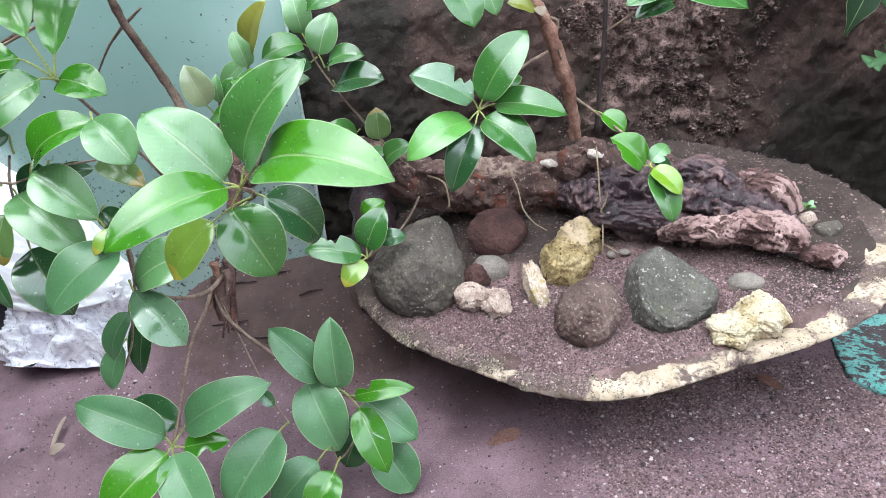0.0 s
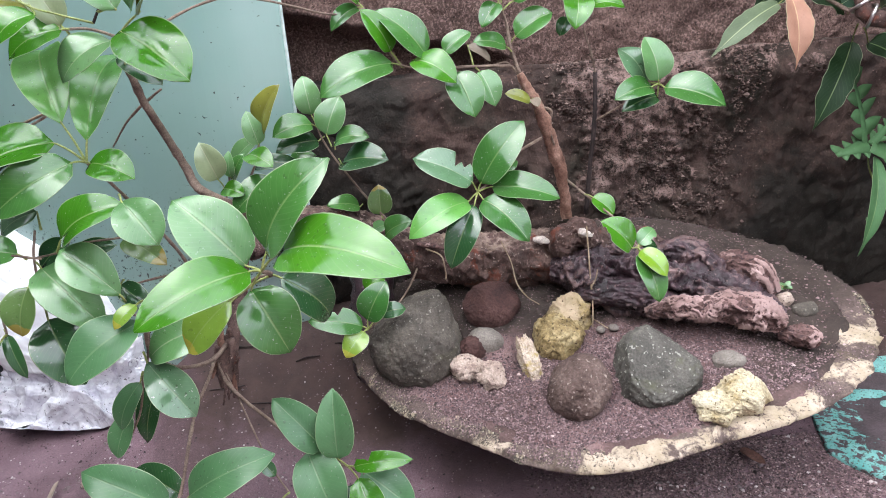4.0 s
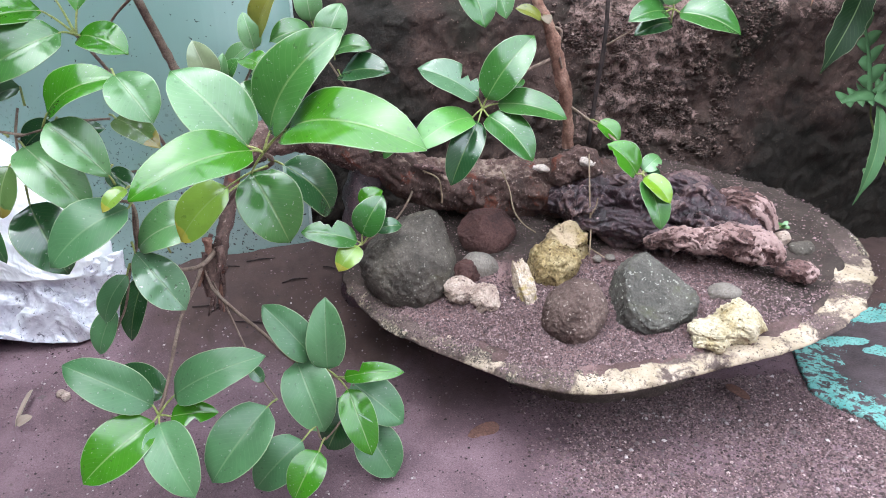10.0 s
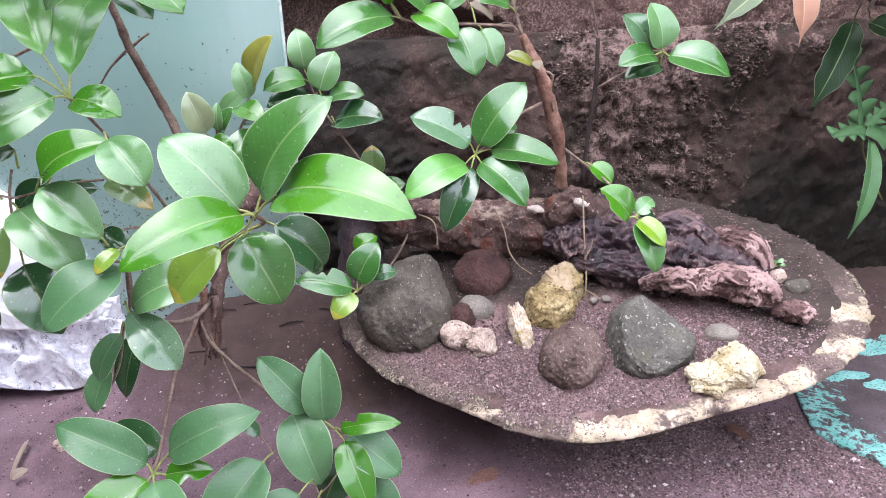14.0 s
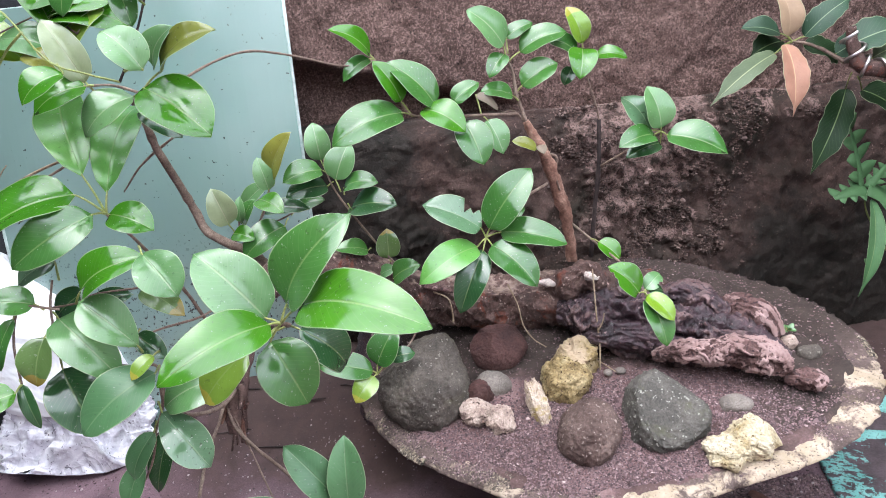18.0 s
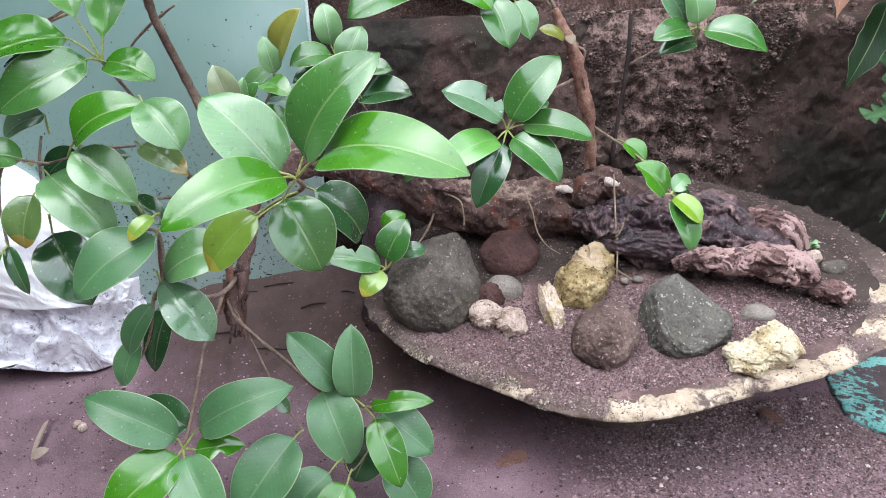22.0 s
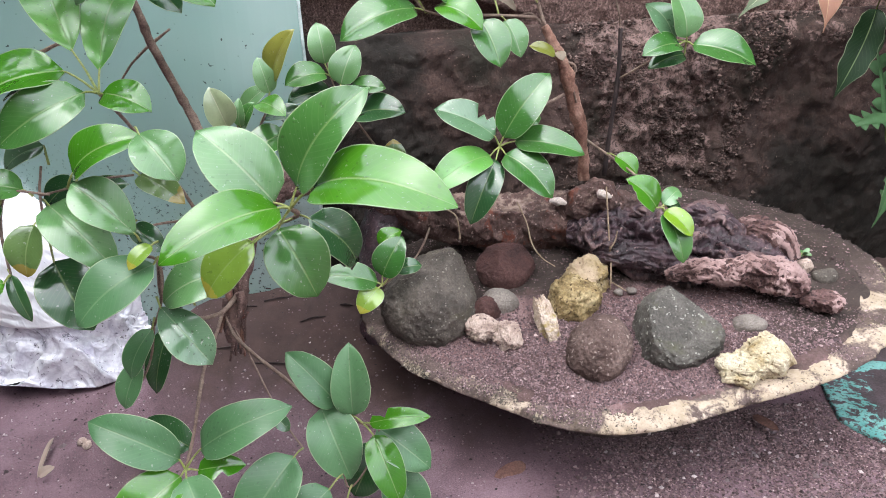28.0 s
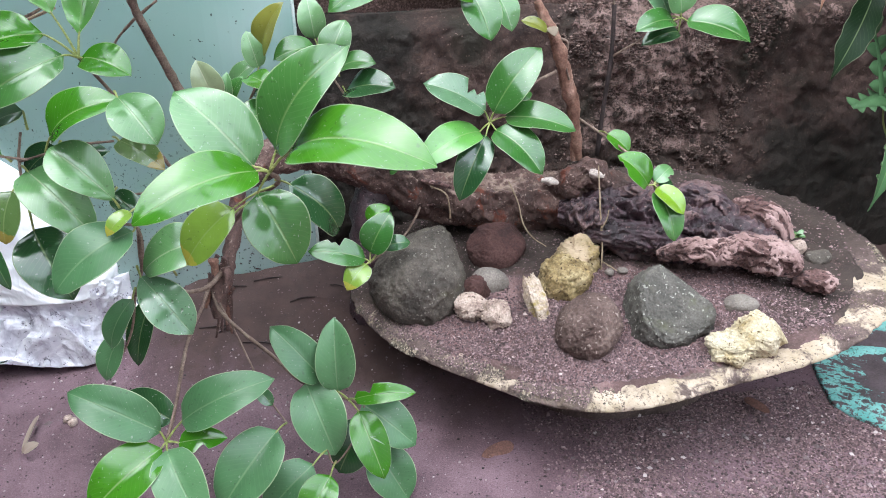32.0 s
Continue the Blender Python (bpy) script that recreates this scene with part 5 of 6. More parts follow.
stem(ficus, 'twig', [(-0.291, 0.482, 0.237), (-0.302, 0.482, 0.202), (-0.323, 0.482, 0.168)], 0.0012, 0.0009, twig_bark)
stem(ficus, 'twig', [(-0.292, 0.487, 0.319), (-0.289, 0.526, 0.311), (-0.276, 0.584, 0.297), (-0.265, 0.645, 0.291)], 0.0009, 0.0014, twig_bark)
leaf(ficus, (-0.262, 0.464, 0.399), (-0.233, 0.444, 0.369), 0.036, 'pale', shape=0.55, node=(-0.271, 0.481, 0.401))
leaf(ficus, (-0.315, 0.462, 0.373), (-0.261, 0.459, 0.400), 0.038, 'bright', node=(-0.325, 0.469, 0.361))
leaf(ficus, (-0.275, 0.452, 0.327), (-0.314, 0.455, 0.368), 0.036, 'pale', shape=0.6, node=(-0.274, 0.455, 0.320))
leaf(ficus, (-0.352, 0.485, 0.344), (-0.300, 0.460, 0.298), 0.040, 'pale', node=(-0.362, 0.496, 0.346))
leaf(ficus, (-0.367, 0.496, 0.293), (-0.338, 0.473, 0.240), 0.045, 'dark', node=(-0.366, 0.496, 0.310))
leaf(ficus, (-0.268, 0.455, 0.301), (-0.322, 0.425, 0.269), 0.044, 'matte', node=(-0.266, 0.461, 0.305))
leaf(ficus, (-0.266, 0.454, 0.317), (-0.281, 0.440, 0.304), 0.014, 'young', node=(-0.265, 0.464, 0.316))
leaf(ficus, (-0.365, 0.481, 0.330), (-0.376, 0.469, 0.291), 0.031, 'olive', node=(-0.364, 0.492, 0.332))
leaf(ficus, (-0.293, 0.488, 0.322), (-0.269, 0.481, 0.302), 0.020, 'dark', node=(-0.289, 0.489, 0.327))
leaf(ficus, (-0.274, 0.463, 0.261), (-0.232, 0.435, 0.224), 0.034, 'greyed', shape=0.6, node=(-0.279, 0.471, 0.267))
leaf(ficus, (-0.289, 0.472, 0.238), (-0.312, 0.460, 0.200), 0.022, 'matte', node=(-0.286, 0.475, 0.247))
leaf(ficus, (-0.311, 0.482, 0.202), (-0.328, 0.470, 0.164), 0.023, 'matte', node=(-0.305, 0.483, 0.207))
leaf(ficus, (-0.287, 0.499, 0.225), (-0.305, 0.482, 0.169), 0.023, 'dark', node=(-0.289, 0.501, 0.231))
leaf(ficus, (-0.275, 0.480, 0.365), (-0.239, 0.463, 0.347), 0.023, 'olive', node=(-0.284, 0.491, 0.366))
leaf(ficus, (-0.345, 0.520, 0.354), (-0.374, 0.514, 0.334), 0.028, 'dark', node=(-0.341, 0.521, 0.360))
leaf(ficus, (-0.336, 0.506, 0.344), (-0.299, 0.508, 0.353), 0.021, 'dark', node=(-0.340, 0.505, 0.342))
leaf(ficus, (-0.256, 0.479, 0.261), (-0.273, 0.484, 0.278), 0.020, 'pale', node=(-0.256, 0.486, 0.251))
# leaves at the far end of the low branch
stem(ficus, 'twig', [(-0.344, 0.476, 0.355), (-0.384, 0.490, 0.354), (-0.393, 0.483, 0.326), (-0.390, 0.474, 0.292), (-0.391, 0.471, 0.260)], 0.001, 0.0009, twig_bark)
leaf(ficus, (-0.372, 0.491, 0.356), (-0.406, 0.482, 0.364), 0.028, 'mid', node=(-0.365, 0.490, 0.351))
leaf(ficus, (-0.391, 0.488, 0.346), (-0.409, 0.477, 0.304), 0.016, 'mid', node=(-0.388, 0.490, 0.354))
leaf(ficus, (-0.389, 0.463, 0.290), (-0.422, 0.449, 0.278), 0.030, 'bright', node=(-0.390, 0.474, 0.292))
leaf(ficus, (-0.390, 0.474, 0.292), (-0.379, 0.465, 0.254), 0.013, 'dark', node=(-0.391, 0.475, 0.297))
leaf(ficus, (-0.358, 0.510, 0.386), (-0.393, 0.505, 0.370), 0.026, 'greyed', node=(-0.350, 0.496, 0.374))
# low leaf at the path side
leaf(ficus, (-0.424, 0.473, 0.264), (-0.464, 0.447, 0.213), 0.044, 'mid', node=(-0.415, 0.477, 0.272))
# low sprig above the soil
stem(ficus, 'twig', [(-0.275, 0.444, 0.118), (-0.272, 0.466, 0.136), (-0.273, 0.502, 0.160), (-0.277, 0.539, 0.169), (-0.281, 0.595, 0.174), (-0.279, 0.623, 0.191)], 0.0014, 0.002, twig_bark)
leaf(ficus, (-0.278, 0.444, 0.128), (-0.347, 0.447, 0.170), 0.038, 'matte', node=(-0.275, 0.444, 0.118))
leaf(ficus, (-0.261, 0.449, 0.134), (-0.183, 0.452, 0.170), 0.040, 'matte', node=(-0.275, 0.444, 0.118))
leaf(ficus, (-0.277, 0.437, 0.117), (-0.326, 0.398, 0.088), 0.046, 'bright', node=(-0.275, 0.444, 0.118))
leaf(ficus, (-0.272, 0.436, 0.116), (-0.238, 0.396, 0.071), 0.040, 'matte', node=(-0.275, 0.444, 0.118))
leaf(ficus, (-0.264, 0.442, 0.118), (-0.223, 0.439, 0.123), 0.022, 'bright', notch=(0.55, 1, 0.6), node=(-0.275, 0.444, 0.118))
leaf(ficus, (-0.280, 0.474, 0.117), (-0.325, 0.489, 0.140), 0.030, 'dark', node=(-0.273, 0.460, 0.132))
leaf(ficus, (-0.206, 0.491, 0.133), (-0.195, 0.486, 0.120), 0.013, 'dark', node=(-0.201, 0.493, 0.138))
# low sprig before the dish
stem(ficus, 'twig', [(-0.121, 0.508, 0.102), (-0.131, 0.510, 0.106), (-0.175, 0.527, 0.116), (-0.207, 0.547, 0.137), (-0.241, 0.566, 0.158), (-0.268, 0.597, 0.166), (-0.280, 0.619, 0.182)], 0.0013, 0.002, twig_bark)
stem(ficus, 'twig', [(-0.183, 0.480, 0.105), (-0.198, 0.495, 0.117), (-0.215, 0.521, 0.126), (-0.243, 0.564, 0.153), (-0.268, 0.603, 0.169)], 0.0008, 0.001, twig_bark)
stem(ficus, 'twig', [(-0.116, 0.507, 0.100), (-0.123, 0.500, 0.076), (-0.145, 0.485, 0.053), (-0.152, 0.486, 0.069), (-0.165, 0.491, 0.079)], 0.0009, 0.0008, twig_bark)
leaf(ficus, (-0.153, 0.515, 0.125), (-0.197, 0.526, 0.179), 0.036, 'matte', node=(-0.153, 0.519, 0.111))
leaf(ficus, (-0.140, 0.511, 0.115), (-0.139, 0.527, 0.183), 0.037, 'matte', node=(-0.131, 0.510, 0.106))
leaf(ficus, (-0.124, 0.503, 0.111), (-0.067, 0.496, 0.120), 0.020, 'bright', notch=(0.2, -1, 0.8), node=(-0.131, 0.510, 0.106))
leaf(ficus, (-0.170, 0.518, 0.121), (-0.144, 0.484, 0.063), 0.049, 'matte', node=(-0.169, 0.525, 0.115))
leaf(ficus, (-0.121, 0.499, 0.100), (-0.098, 0.463, 0.051), 0.033, 'bright', node=(-0.131, 0.510, 0.106))
leaf(ficus, (-0.118, 0.510, 0.100), (-0.069, 0.486, 0.069), 0.042, 'matte', node=(-0.131, 0.510, 0.106))
leaf(ficus, (-0.118, 0.516, 0.076), (-0.146, 0.494, 0.034), 0.044, 'dark', node=(-0.121, 0.502, 0.082))
leaf(ficus, (-0.109, 0.502, 0.054), (-0.079, 0.479, 0.011), 0.045, 'matte', node=(-0.126, 0.498, 0.073))
leaf(ficus, (-0.188, 0.465, 0.108), (-0.234, 0.424, 0.061), 0.051, 'matte', node=(-0.183, 0.480, 0.105))
leaf(ficus, (-0.163, 0.473, 0.063), (-0.206, 0.449, 0.030), 0.042, 'matte', node=(-0.152, 0.486, 0.069))
leaf(ficus, (-0.146, 0.461, 0.060), (-0.168, 0.433, 0.029), 0.034, 'bright', node=(-0.144, 0.482, 0.058))
# far side of the crown
stem(ficus, 'twig', [(-0.299, 0.517, 0.567), (-0.336, 0.541, 0.585), (-0.388, 0.546, 0.572), (-0.422, 0.559, 0.586)], 0.0008, 0.0006, twig_bark)
stem(ficus, 'twig', [(-0.299, 0.517, 0.567), (-0.285, 0.546, 0.598), (-0.320, 0.574, 0.632), (-0.356, 0.563, 0.631), (-0.395, 0.549, 0.621)], 0.0008, 0.0006, twig_bark)
leaf(ficus, (-0.401, 0.550, 0.627), (-0.426, 0.538, 0.660), 0.034, 'young', node=(-0.395, 0.549, 0.621))
leaf(ficus, (-0.360, 0.564, 0.638), (-0.378, 0.557, 0.673), 0.032, 'bright', node=(-0.356, 0.563, 0.631))
leaf(ficus, (-0.325, 0.576, 0.640), (-0.353, 0.577, 0.683), 0.032, 'bright', node=(-0.320, 0.574, 0.632))
leaf(ficus, (-0.292, 0.544, 0.593), (-0.318, 0.524, 0.574), 0.030, 'bright', node=(-0.285, 0.546, 0.598))
leaf(ficus, (-0.390, 0.544, 0.564), (-0.406, 0.528, 0.516), 0.042, 'yellowgreen', node=(-0.388, 0.546, 0.572))
leaf(ficus, (-0.415, 0.558, 0.581), (-0.364, 0.550, 0.555), 0.040, 'yellowgreen', node=(-0.422, 0.559, 0.586))
leaf(ficus, (-0.327, 0.541, 0.584), (-0.267, 0.537, 0.575), 0.049, 'bright', node=(-0.336, 0.541, 0.585))
leaf(ficus, (-0.399, 0.546, 0.613), (-0.411, 0.520, 0.566), 0.038, 'bright', node=(-0.395, 0.549, 0.621))
leaf(ficus, (-0.353, 0.561, 0.623), (-0.322, 0.529, 0.572), 0.029, 'bright', node=(-0.356, 0.563, 0.631))
leaf(ficus, (-0.324, 0.572, 0.624), (-0.342, 0.559, 0.589), 0.033, 'mid', node=(-0.320, 0.574, 0.632))
leaf(ficus, (-0.290, 0.544, 0.591), (-0.319, 0.521, 0.554), 0.042, 'young', node=(-0.285, 0.546, 0.598))
leaf(ficus, (-0.393, 0.545, 0.565), (-0.416, 0.527, 0.537), 0.032, 'pale', node=(-0.388, 0.546, 0.572))
leaf(ficus, (-0.420, 0.557, 0.577), (-0.400, 0.542, 0.537), 0.028, 'mid', node=(-0.422, 0.559, 0.586))
leaf(ficus, (-0.327, 0.542, 0.587), (-0.276, 0.533, 0.592), 0.042, 'bright', node=(-0.336, 0.541, 0.585))
leaf(ficus, (-0.402, 0.547, 0.615), (-0.441, 0.538, 0.588), 0.039, 'bright', node=(-0.395, 0.549, 0.621))
leaf(ficus, (-0.361, 0.564, 0.638), (-0.400, 0.568, 0.677), 0.032, 'yellowgreen', node=(-0.356, 0.563, 0.631))
leaf(ficus, (-0.311, 0.575, 0.634), (-0.260, 0.567, 0.641), 0.042, 'yellowgreen', node=(-0.320, 0.574, 0.632))
leaf(ficus, (-0.294, 0.545, 0.597), (-0.344, 0.535, 0.593), 0.041, 'pale', node=(-0.285, 0.546, 0.598))
leaf(ficus, (-0.379, 0.546, 0.569), (-0.314, 0.536, 0.550), 0.037, 'pale', node=(-0.388, 0.546, 0.572))
leaf(ficus, (-0.429, 0.558, 0.580), (-0.451, 0.537, 0.557), 0.030, 'mid', node=(-0.422, 0.559, 0.586))

# ---- dry twigs and seedlings in the dish ----
hanging = thing("dry_twig", (0.142, 0.659, 0.174), "thin dry straw-coloured stalk standing against the trunk", "twig")
part("stalk", tube([(0.149, 0.708, 0.268), (0.146, 0.68, 0.223), (0.145, 0.662, 0.188), (0.142, 0.650, 0.164)], (0.0007, 0.0009, 0.001, 0.0009, 0.0008), 24, 6, 0.3, 150), straw_mat, hanging)
part("side_stalk", tube([(0.143, 0.662, 0.208), (0.149, 0.664, 0.218), (0.152, 0.667, 0.228)], (0.0009, 0.0006), 8, 6), straw_mat, hanging)
curl = thing("dry_twig", (0.083, 0.695, 0.18), "curled dry rootlet hanging over the trunk", "twig")
part("stalk", tube([(0.050, 0.742, 0.246), (0.060, 0.730, 0.222), (0.064, 0.716, 0.200), (0.074, 0.704, 0.186), (0.088, 0.694, 0.178)], (0.0007, 0.0009, 0.0007), 24, 6, 0.3, 150), straw_mat, curl)
stub = thing("dry_twig", (-0.02, 0.735, 0.21), "short broken twig under the trunk", "twig")
part("stalk", tube([(-0.044, 0.742, 0.244), (-0.026, 0.735, 0.236), (-0.022, 0.730, 0.218), (-0.022, 0.727, 0.207)], (0.0012, 0.001, 0.0015), 14, 6, 0.3, 150), straw_mat, stub)
fallen = thing("dry_twig", (0.155, 0.646, 0.166), "thin dry stalk lying on the soil", "twig")
part("stalk", tube([(0.128, 0.675, 0.178), (0.142, 0.660, 0.172), (0.158, 0.642, 0.165)], (0.0008, 0.0006), 10, 6, 0.3, 150), straw_mat, fallen)


def small_leaf(parent, base, tip, width, tone, **more):
    return leaf(parent, base, tip, width, tone, bend=0.05, **more)


weed = thing("weed_seedling", (0.372, 0.676, 0.172), "tiny green weed with rounded leaves", "weed")
for k in range(7):
    a = k * 0.9 + 0.3
    tip_at = (0.372 + 0.010 * math.cos(a), 0.676 + 0.010 * math.sin(a), 0.186 + 0.003 * math.sin(3 * a))
    small_leaf(weed, (0.372 + 0.003 * math.cos(a), 0.676 + 0.003 * math.sin(a), 0.183), tip_at, 0.0055, 'pale', node=(0.372, 0.676, 0.172))
sprout = thing("weed_seedling", (0.391, 0.645, 0.162), "pale two-leaved seedling flat on the soil", "weed")
small_leaf(sprout, (0.391, 0.645, 0.169), (0.378, 0.648, 0.171), 0.007, 'pale', node=(0.391, 0.645, 0.16))
small_leaf(sprout, (0.392, 0.645, 0.169), (0.405, 0.641, 0.169), 0.007, 'pale', node=(0.391, 0.645, 0.16))

# ---- painted panels against the wall ----
panel_mat, pnt, pb = nodes_of("grey_green_enamel")
pvec = pnt.nodes.new("ShaderNodeTexCoord").outputs["Object"]
pc = ramp(pnt, noise_tex(pnt, pvec, 3.0, 4, 0.5), [(0.3, (0.19, 0.305, 0.272)), (0.7, (0.25, 0.362, 0.33))])
pc = mix(pnt, ramp(pnt, noise_tex(pnt, pvec, 150, 2, 0.5), [(0.70, (0.0,)), (0.74, (1.0,))]), pc, (0.06, 0.075, 0.07))
pz = pnt.nodes.new("ShaderNodeSeparateXYZ")
pnt.links.new(pvec, pz.inputs[0])


def height_band(a, b, c, d):
    return ramp(pnt, pz.outputs[2], [(a, (0.0,)), (b, (1.0,)), (c, (1.0,)), (d, (0.0,))])


# black mould: a ragged row at the rear sheet's middle, and speckles low on the front one
row_of_mould = mix(pnt, 1.0, height_band(0.632, 0.636, 0.648, 0.668), ramp(pnt, noise_tex(pnt, pvec, 70, 4, 0.6), [(0.47, (0.0,)), (0.52, (1.0,))]), 'MULTIPLY')
pc = mix(pnt, row_of_mould, pc, (0.03, 0.035, 0.035))
low_mould = mix(pnt, 1.0, height_band(0.0, 0.02, 0.22, 0.34), ramp(pnt, noise_tex(pnt, pvec, 210, 3, 0.6), [(0.60, (0.0,)), (0.65, (1.0,))]), 'MULTIPLY')
pc = mix(pnt, low_mould, pc, (0.045, 0.055, 0.055))
pc = mix(pnt, ramp(pnt, noise_tex(pnt, pvec, 7, 5, 0.7), [(0.58, (0.0,)), (0.8, (0.15,))]), pc, (0.40, 0.34, 0.33))
pnt.links.new(pc, pb.inputs["Base Color"])
pnt.links.new(ramp(pnt, noise_tex(pnt, pvec, 25, 4, 0.6), [(0.3, (0.12,)), (0.7, (0.26,))]), pb.inputs["Roughness"])
pb.inputs["Specular IOR Level"].default_value = 1.0
pb.inputs["IOR"].default_value = 1.7


# paler enamel along the folded edges
edge_mat, ent, eb = nodes_of("pale_enamel_edge")
eb.inputs["Roughness"].default_value = 0.4
ent.links.new(ramp(ent, noise_tex(ent, ent.nodes.new("ShaderNodeTexCoord").outputs["Object"], 40, 5, 0.7), [(0.35, (0.30, 0.40, 0.37)), (0.6, (0.58, 0.66, 0.63))]), eb.inputs["Base Color"])


def panel(name, x0, x1, z0, z1, y0, y1, thick, bow, label):
    """A leaning, slightly bowed sheet with folded edges."""
    bm = bmesh.new()
    n, m = 28, 14
    front, rear = [], []
    for j in range(m + 1):
        z = z0 + (z1 - z0) * j / m
        yc = y0 + (y1 - y0) * j / m
        f, r = [], []
        for i in range(n + 1):
            u = i / n
            x = x0 + (x1 - x0) * u
            y = yc - bow * 4 * u * (1 - u) + 0.0015 * noise.noise(Vector((x * 9, z * 9, 0)))
            f.append((x, y, z))
            r.append((x, y + thick, z))
        front.append(f)
        rear.append(r)
    rows = [a + b[::-1] for a, b in zip(front, rear)]
    bm = grid_mesh(rows)
    bmesh.ops.recalc_face_normals(bm, faces=bm.faces)
    tray = thing(name, ((x0 + x1) / 2, y0, z0), label, "metal sheet")
    part("face", bm, panel_mat, tray, smooth=False)
    for xs in (x0, x1):
        part("folded_edge", tube([(xs, y0, z0), (xs, (y0 + y1) / 2, (z0 + z1) / 2), (xs, y1, z1)], (0.0022, 0.0022), 8, 8), edge_mat, tray)
    part("folded_edge", tube([(x0, y1, z1), ((x0 + x1) / 2, y1 - bow, z1), (x1, y1, z1)], (0.0022, 0.0022), 12, 8), edge_mat, tray)


panel("metal_sheet", -0.636, -0.207, -0.01, 0.628, 0.846, 0.884, 0.004, 0.035, "grey-green enamelled metal panel leaning on the wall")
panel("metal_sheet", -0.50, -0.243, -0.01, 0.80, 0.886, 0.898, 0.004, 0.003, "taller grey-green panel behind, stained black along its foot")

# ---- the white sack ----
sack_mat, snt, sb = nodes_of("white_plastic_film")
svec = snt.nodes.new("ShaderNodeTexCoord").outputs["Object"]
sc = ramp(snt, noise_tex(snt, svec, 16, 5, 0.6), [(0.3, (0.72, 0.72, 0.75)), (0.7, (0.85, 0.85, 0.87))])
sc = mix(snt, ramp(snt, noise_tex(snt, svec, 75, 3, 0.6), [(0.70, (0.0,)), (0.75, (0.8,))]), sc, (0.10, 0.10, 0.13))
snt.links.new(sc, sb.inputs["Base Color"])
sb.inputs["Roughness"].default_value = 0.32
sbp = add(snt, "ShaderNodeBump", Strength=0.2, Distance=0.006)
snt.links.new(ramp(snt, noise_tex(snt, svec, 14, 4, 0.5, 0.8), [(0.38, (0.0,)), (0.5, (1.0,)), (0.62, (0.0,))]), sbp.inputs["Height"])
snt.links.new(sbp.outputs[0], sb.inputs["Normal"])


skirt_mat, knt, kb = nodes_of("silvery_plastic_film")
kvec = knt.nodes.new("ShaderNodeTexCoord").outputs["Object"]
# mauve tones and dark smears colour in the shadows of the folds
kc = ramp(knt, noise_tex(knt, kvec, 45, 4, 0.6, 1.0), [(0.30, (0.46, 0.44, 0.52)), (0.5, (0.68, 0.67, 0.73)), (0.65, (0.80, 0.80, 0.83))])
kc = mix(knt, ramp(knt, noise_tex(knt, kvec, 34, 6, 0.7, 2.5), [(0.60, (0.0,)), (0.66, (0.8,))]), kc, (0.10, 0.09, 0.13))
kc = mix(knt, ramp(knt, noise_tex(knt, kvec, 260, 2, 0.5), [(0.68, (0.0,)), (0.71, (0.9,))]), kc, (0.05, 0.04, 0.05))
knt.links.new(kc, kb.inputs["Base Color"])
kb.inputs["Roughness"].default_value = 0.25
kb.inputs["Specular IOR Level"].default_value = 1.0
kbp = add(knt, "ShaderNodeBump", Strength=0.35, Distance=0.006)
knt.links.new(ramp(knt, noise_tex(knt, kvec, 13, 4, 0.5, 1.0), [(0.42, (0.0,)), (0.5, (1.0,)), (0.58, (0.0,))]), kbp.inputs["Height"])
knt.links.new(kbp.outputs[0], kb.inputs["Normal"])


def film(pts, radii, flat, seed, rings=70, sides=90, crease=0.12, pitch=0.035):
    line = curve_points(pts, rings)
    rows = []
    for i, c in enumerate(line):
        f = i / (rings - 1) * (len(radii) - 1)
        k = min(int(f), len(radii) - 2)
        r = radii[k] + (radii[k + 1] - radii[k]) * (f - k)
        ring = []
        for j in range(sides):
            a = 2 * math.pi * j / sides
            v = Vector((math.cos(a), flat * math.sin(a), 0))
            q = Vector((math.cos(a) * 1.5, math.sin(a) * 1.5, i * pitch + seed))
            q += Vector((0.4 * noise.noise(q * 1.3), 0.4 * noise.noise(q * 1.3 + Vector((7, 0, 0))), 0.5 * noise.noise(q * 1.1)))
            h = 0.0
            for scale, much in ((0.8, 0.9), (1.9, 0.5), (4.5, 0.16)):
                near, far = noise.voronoi(q * scale + Vector((scale, 0, 3)))[0][:2]
                h += crease * much * (0.45 - 1.1 * min(far - near, 0.8))
            h += crease * 0.4 * noise.noise(q * 0.9)
            p = c + v * r * (1 + h)
            ring.append((p.x, p.y, max(p.z + 0.4 * r * h, 0.002 + ground_height(p.x, p.y))))
        rows.append(ring)
    return grid_mesh(rows)


sack = thing("plastic_sack", (-0.56, 0.80, 0.0), "crumpled white plastic sack tied low, spotted with dirt", "sack")
part("sack_body", film([(-0.80, 0.893, 0.365), (-0.775, 0.88, 0.310), (-0.72, 0.866, 0.252), (-0.645, 0.848, 0.195), (-0.595, 0.828, 0.135), (-0.57, 0.812, 0.098)], (0.03, 0.12, 0.14, 0.135, 0.11, 0.083), 0.45, 1.0, 110, 240, 0.12, 0.045), sack_mat, sack)
part("sack_skirt", film([(-0.575, 0.822, 0.112), (-0.572, 0.818, 0.075), (-0.57, 0.814, 0.04), (-0.568, 0.811, 0.004)], (0.086, 0.082, 0.094, 0.108), 0.36, 5.0, 90, 300, 0.55, 0.018), skirt_mat, sack, "gathered silvery-white skirt of the sack, fold shadows in its colour")

# ---- painted board on the soil ----
board_mat = rough_surface("dark_worn_board", (0.045, 0.034, 0.037), (0.085, 0.064, 0.07), (0.13, 0.10, 0.11), 20, 500, bump=0.6, bump_dist=0.002)
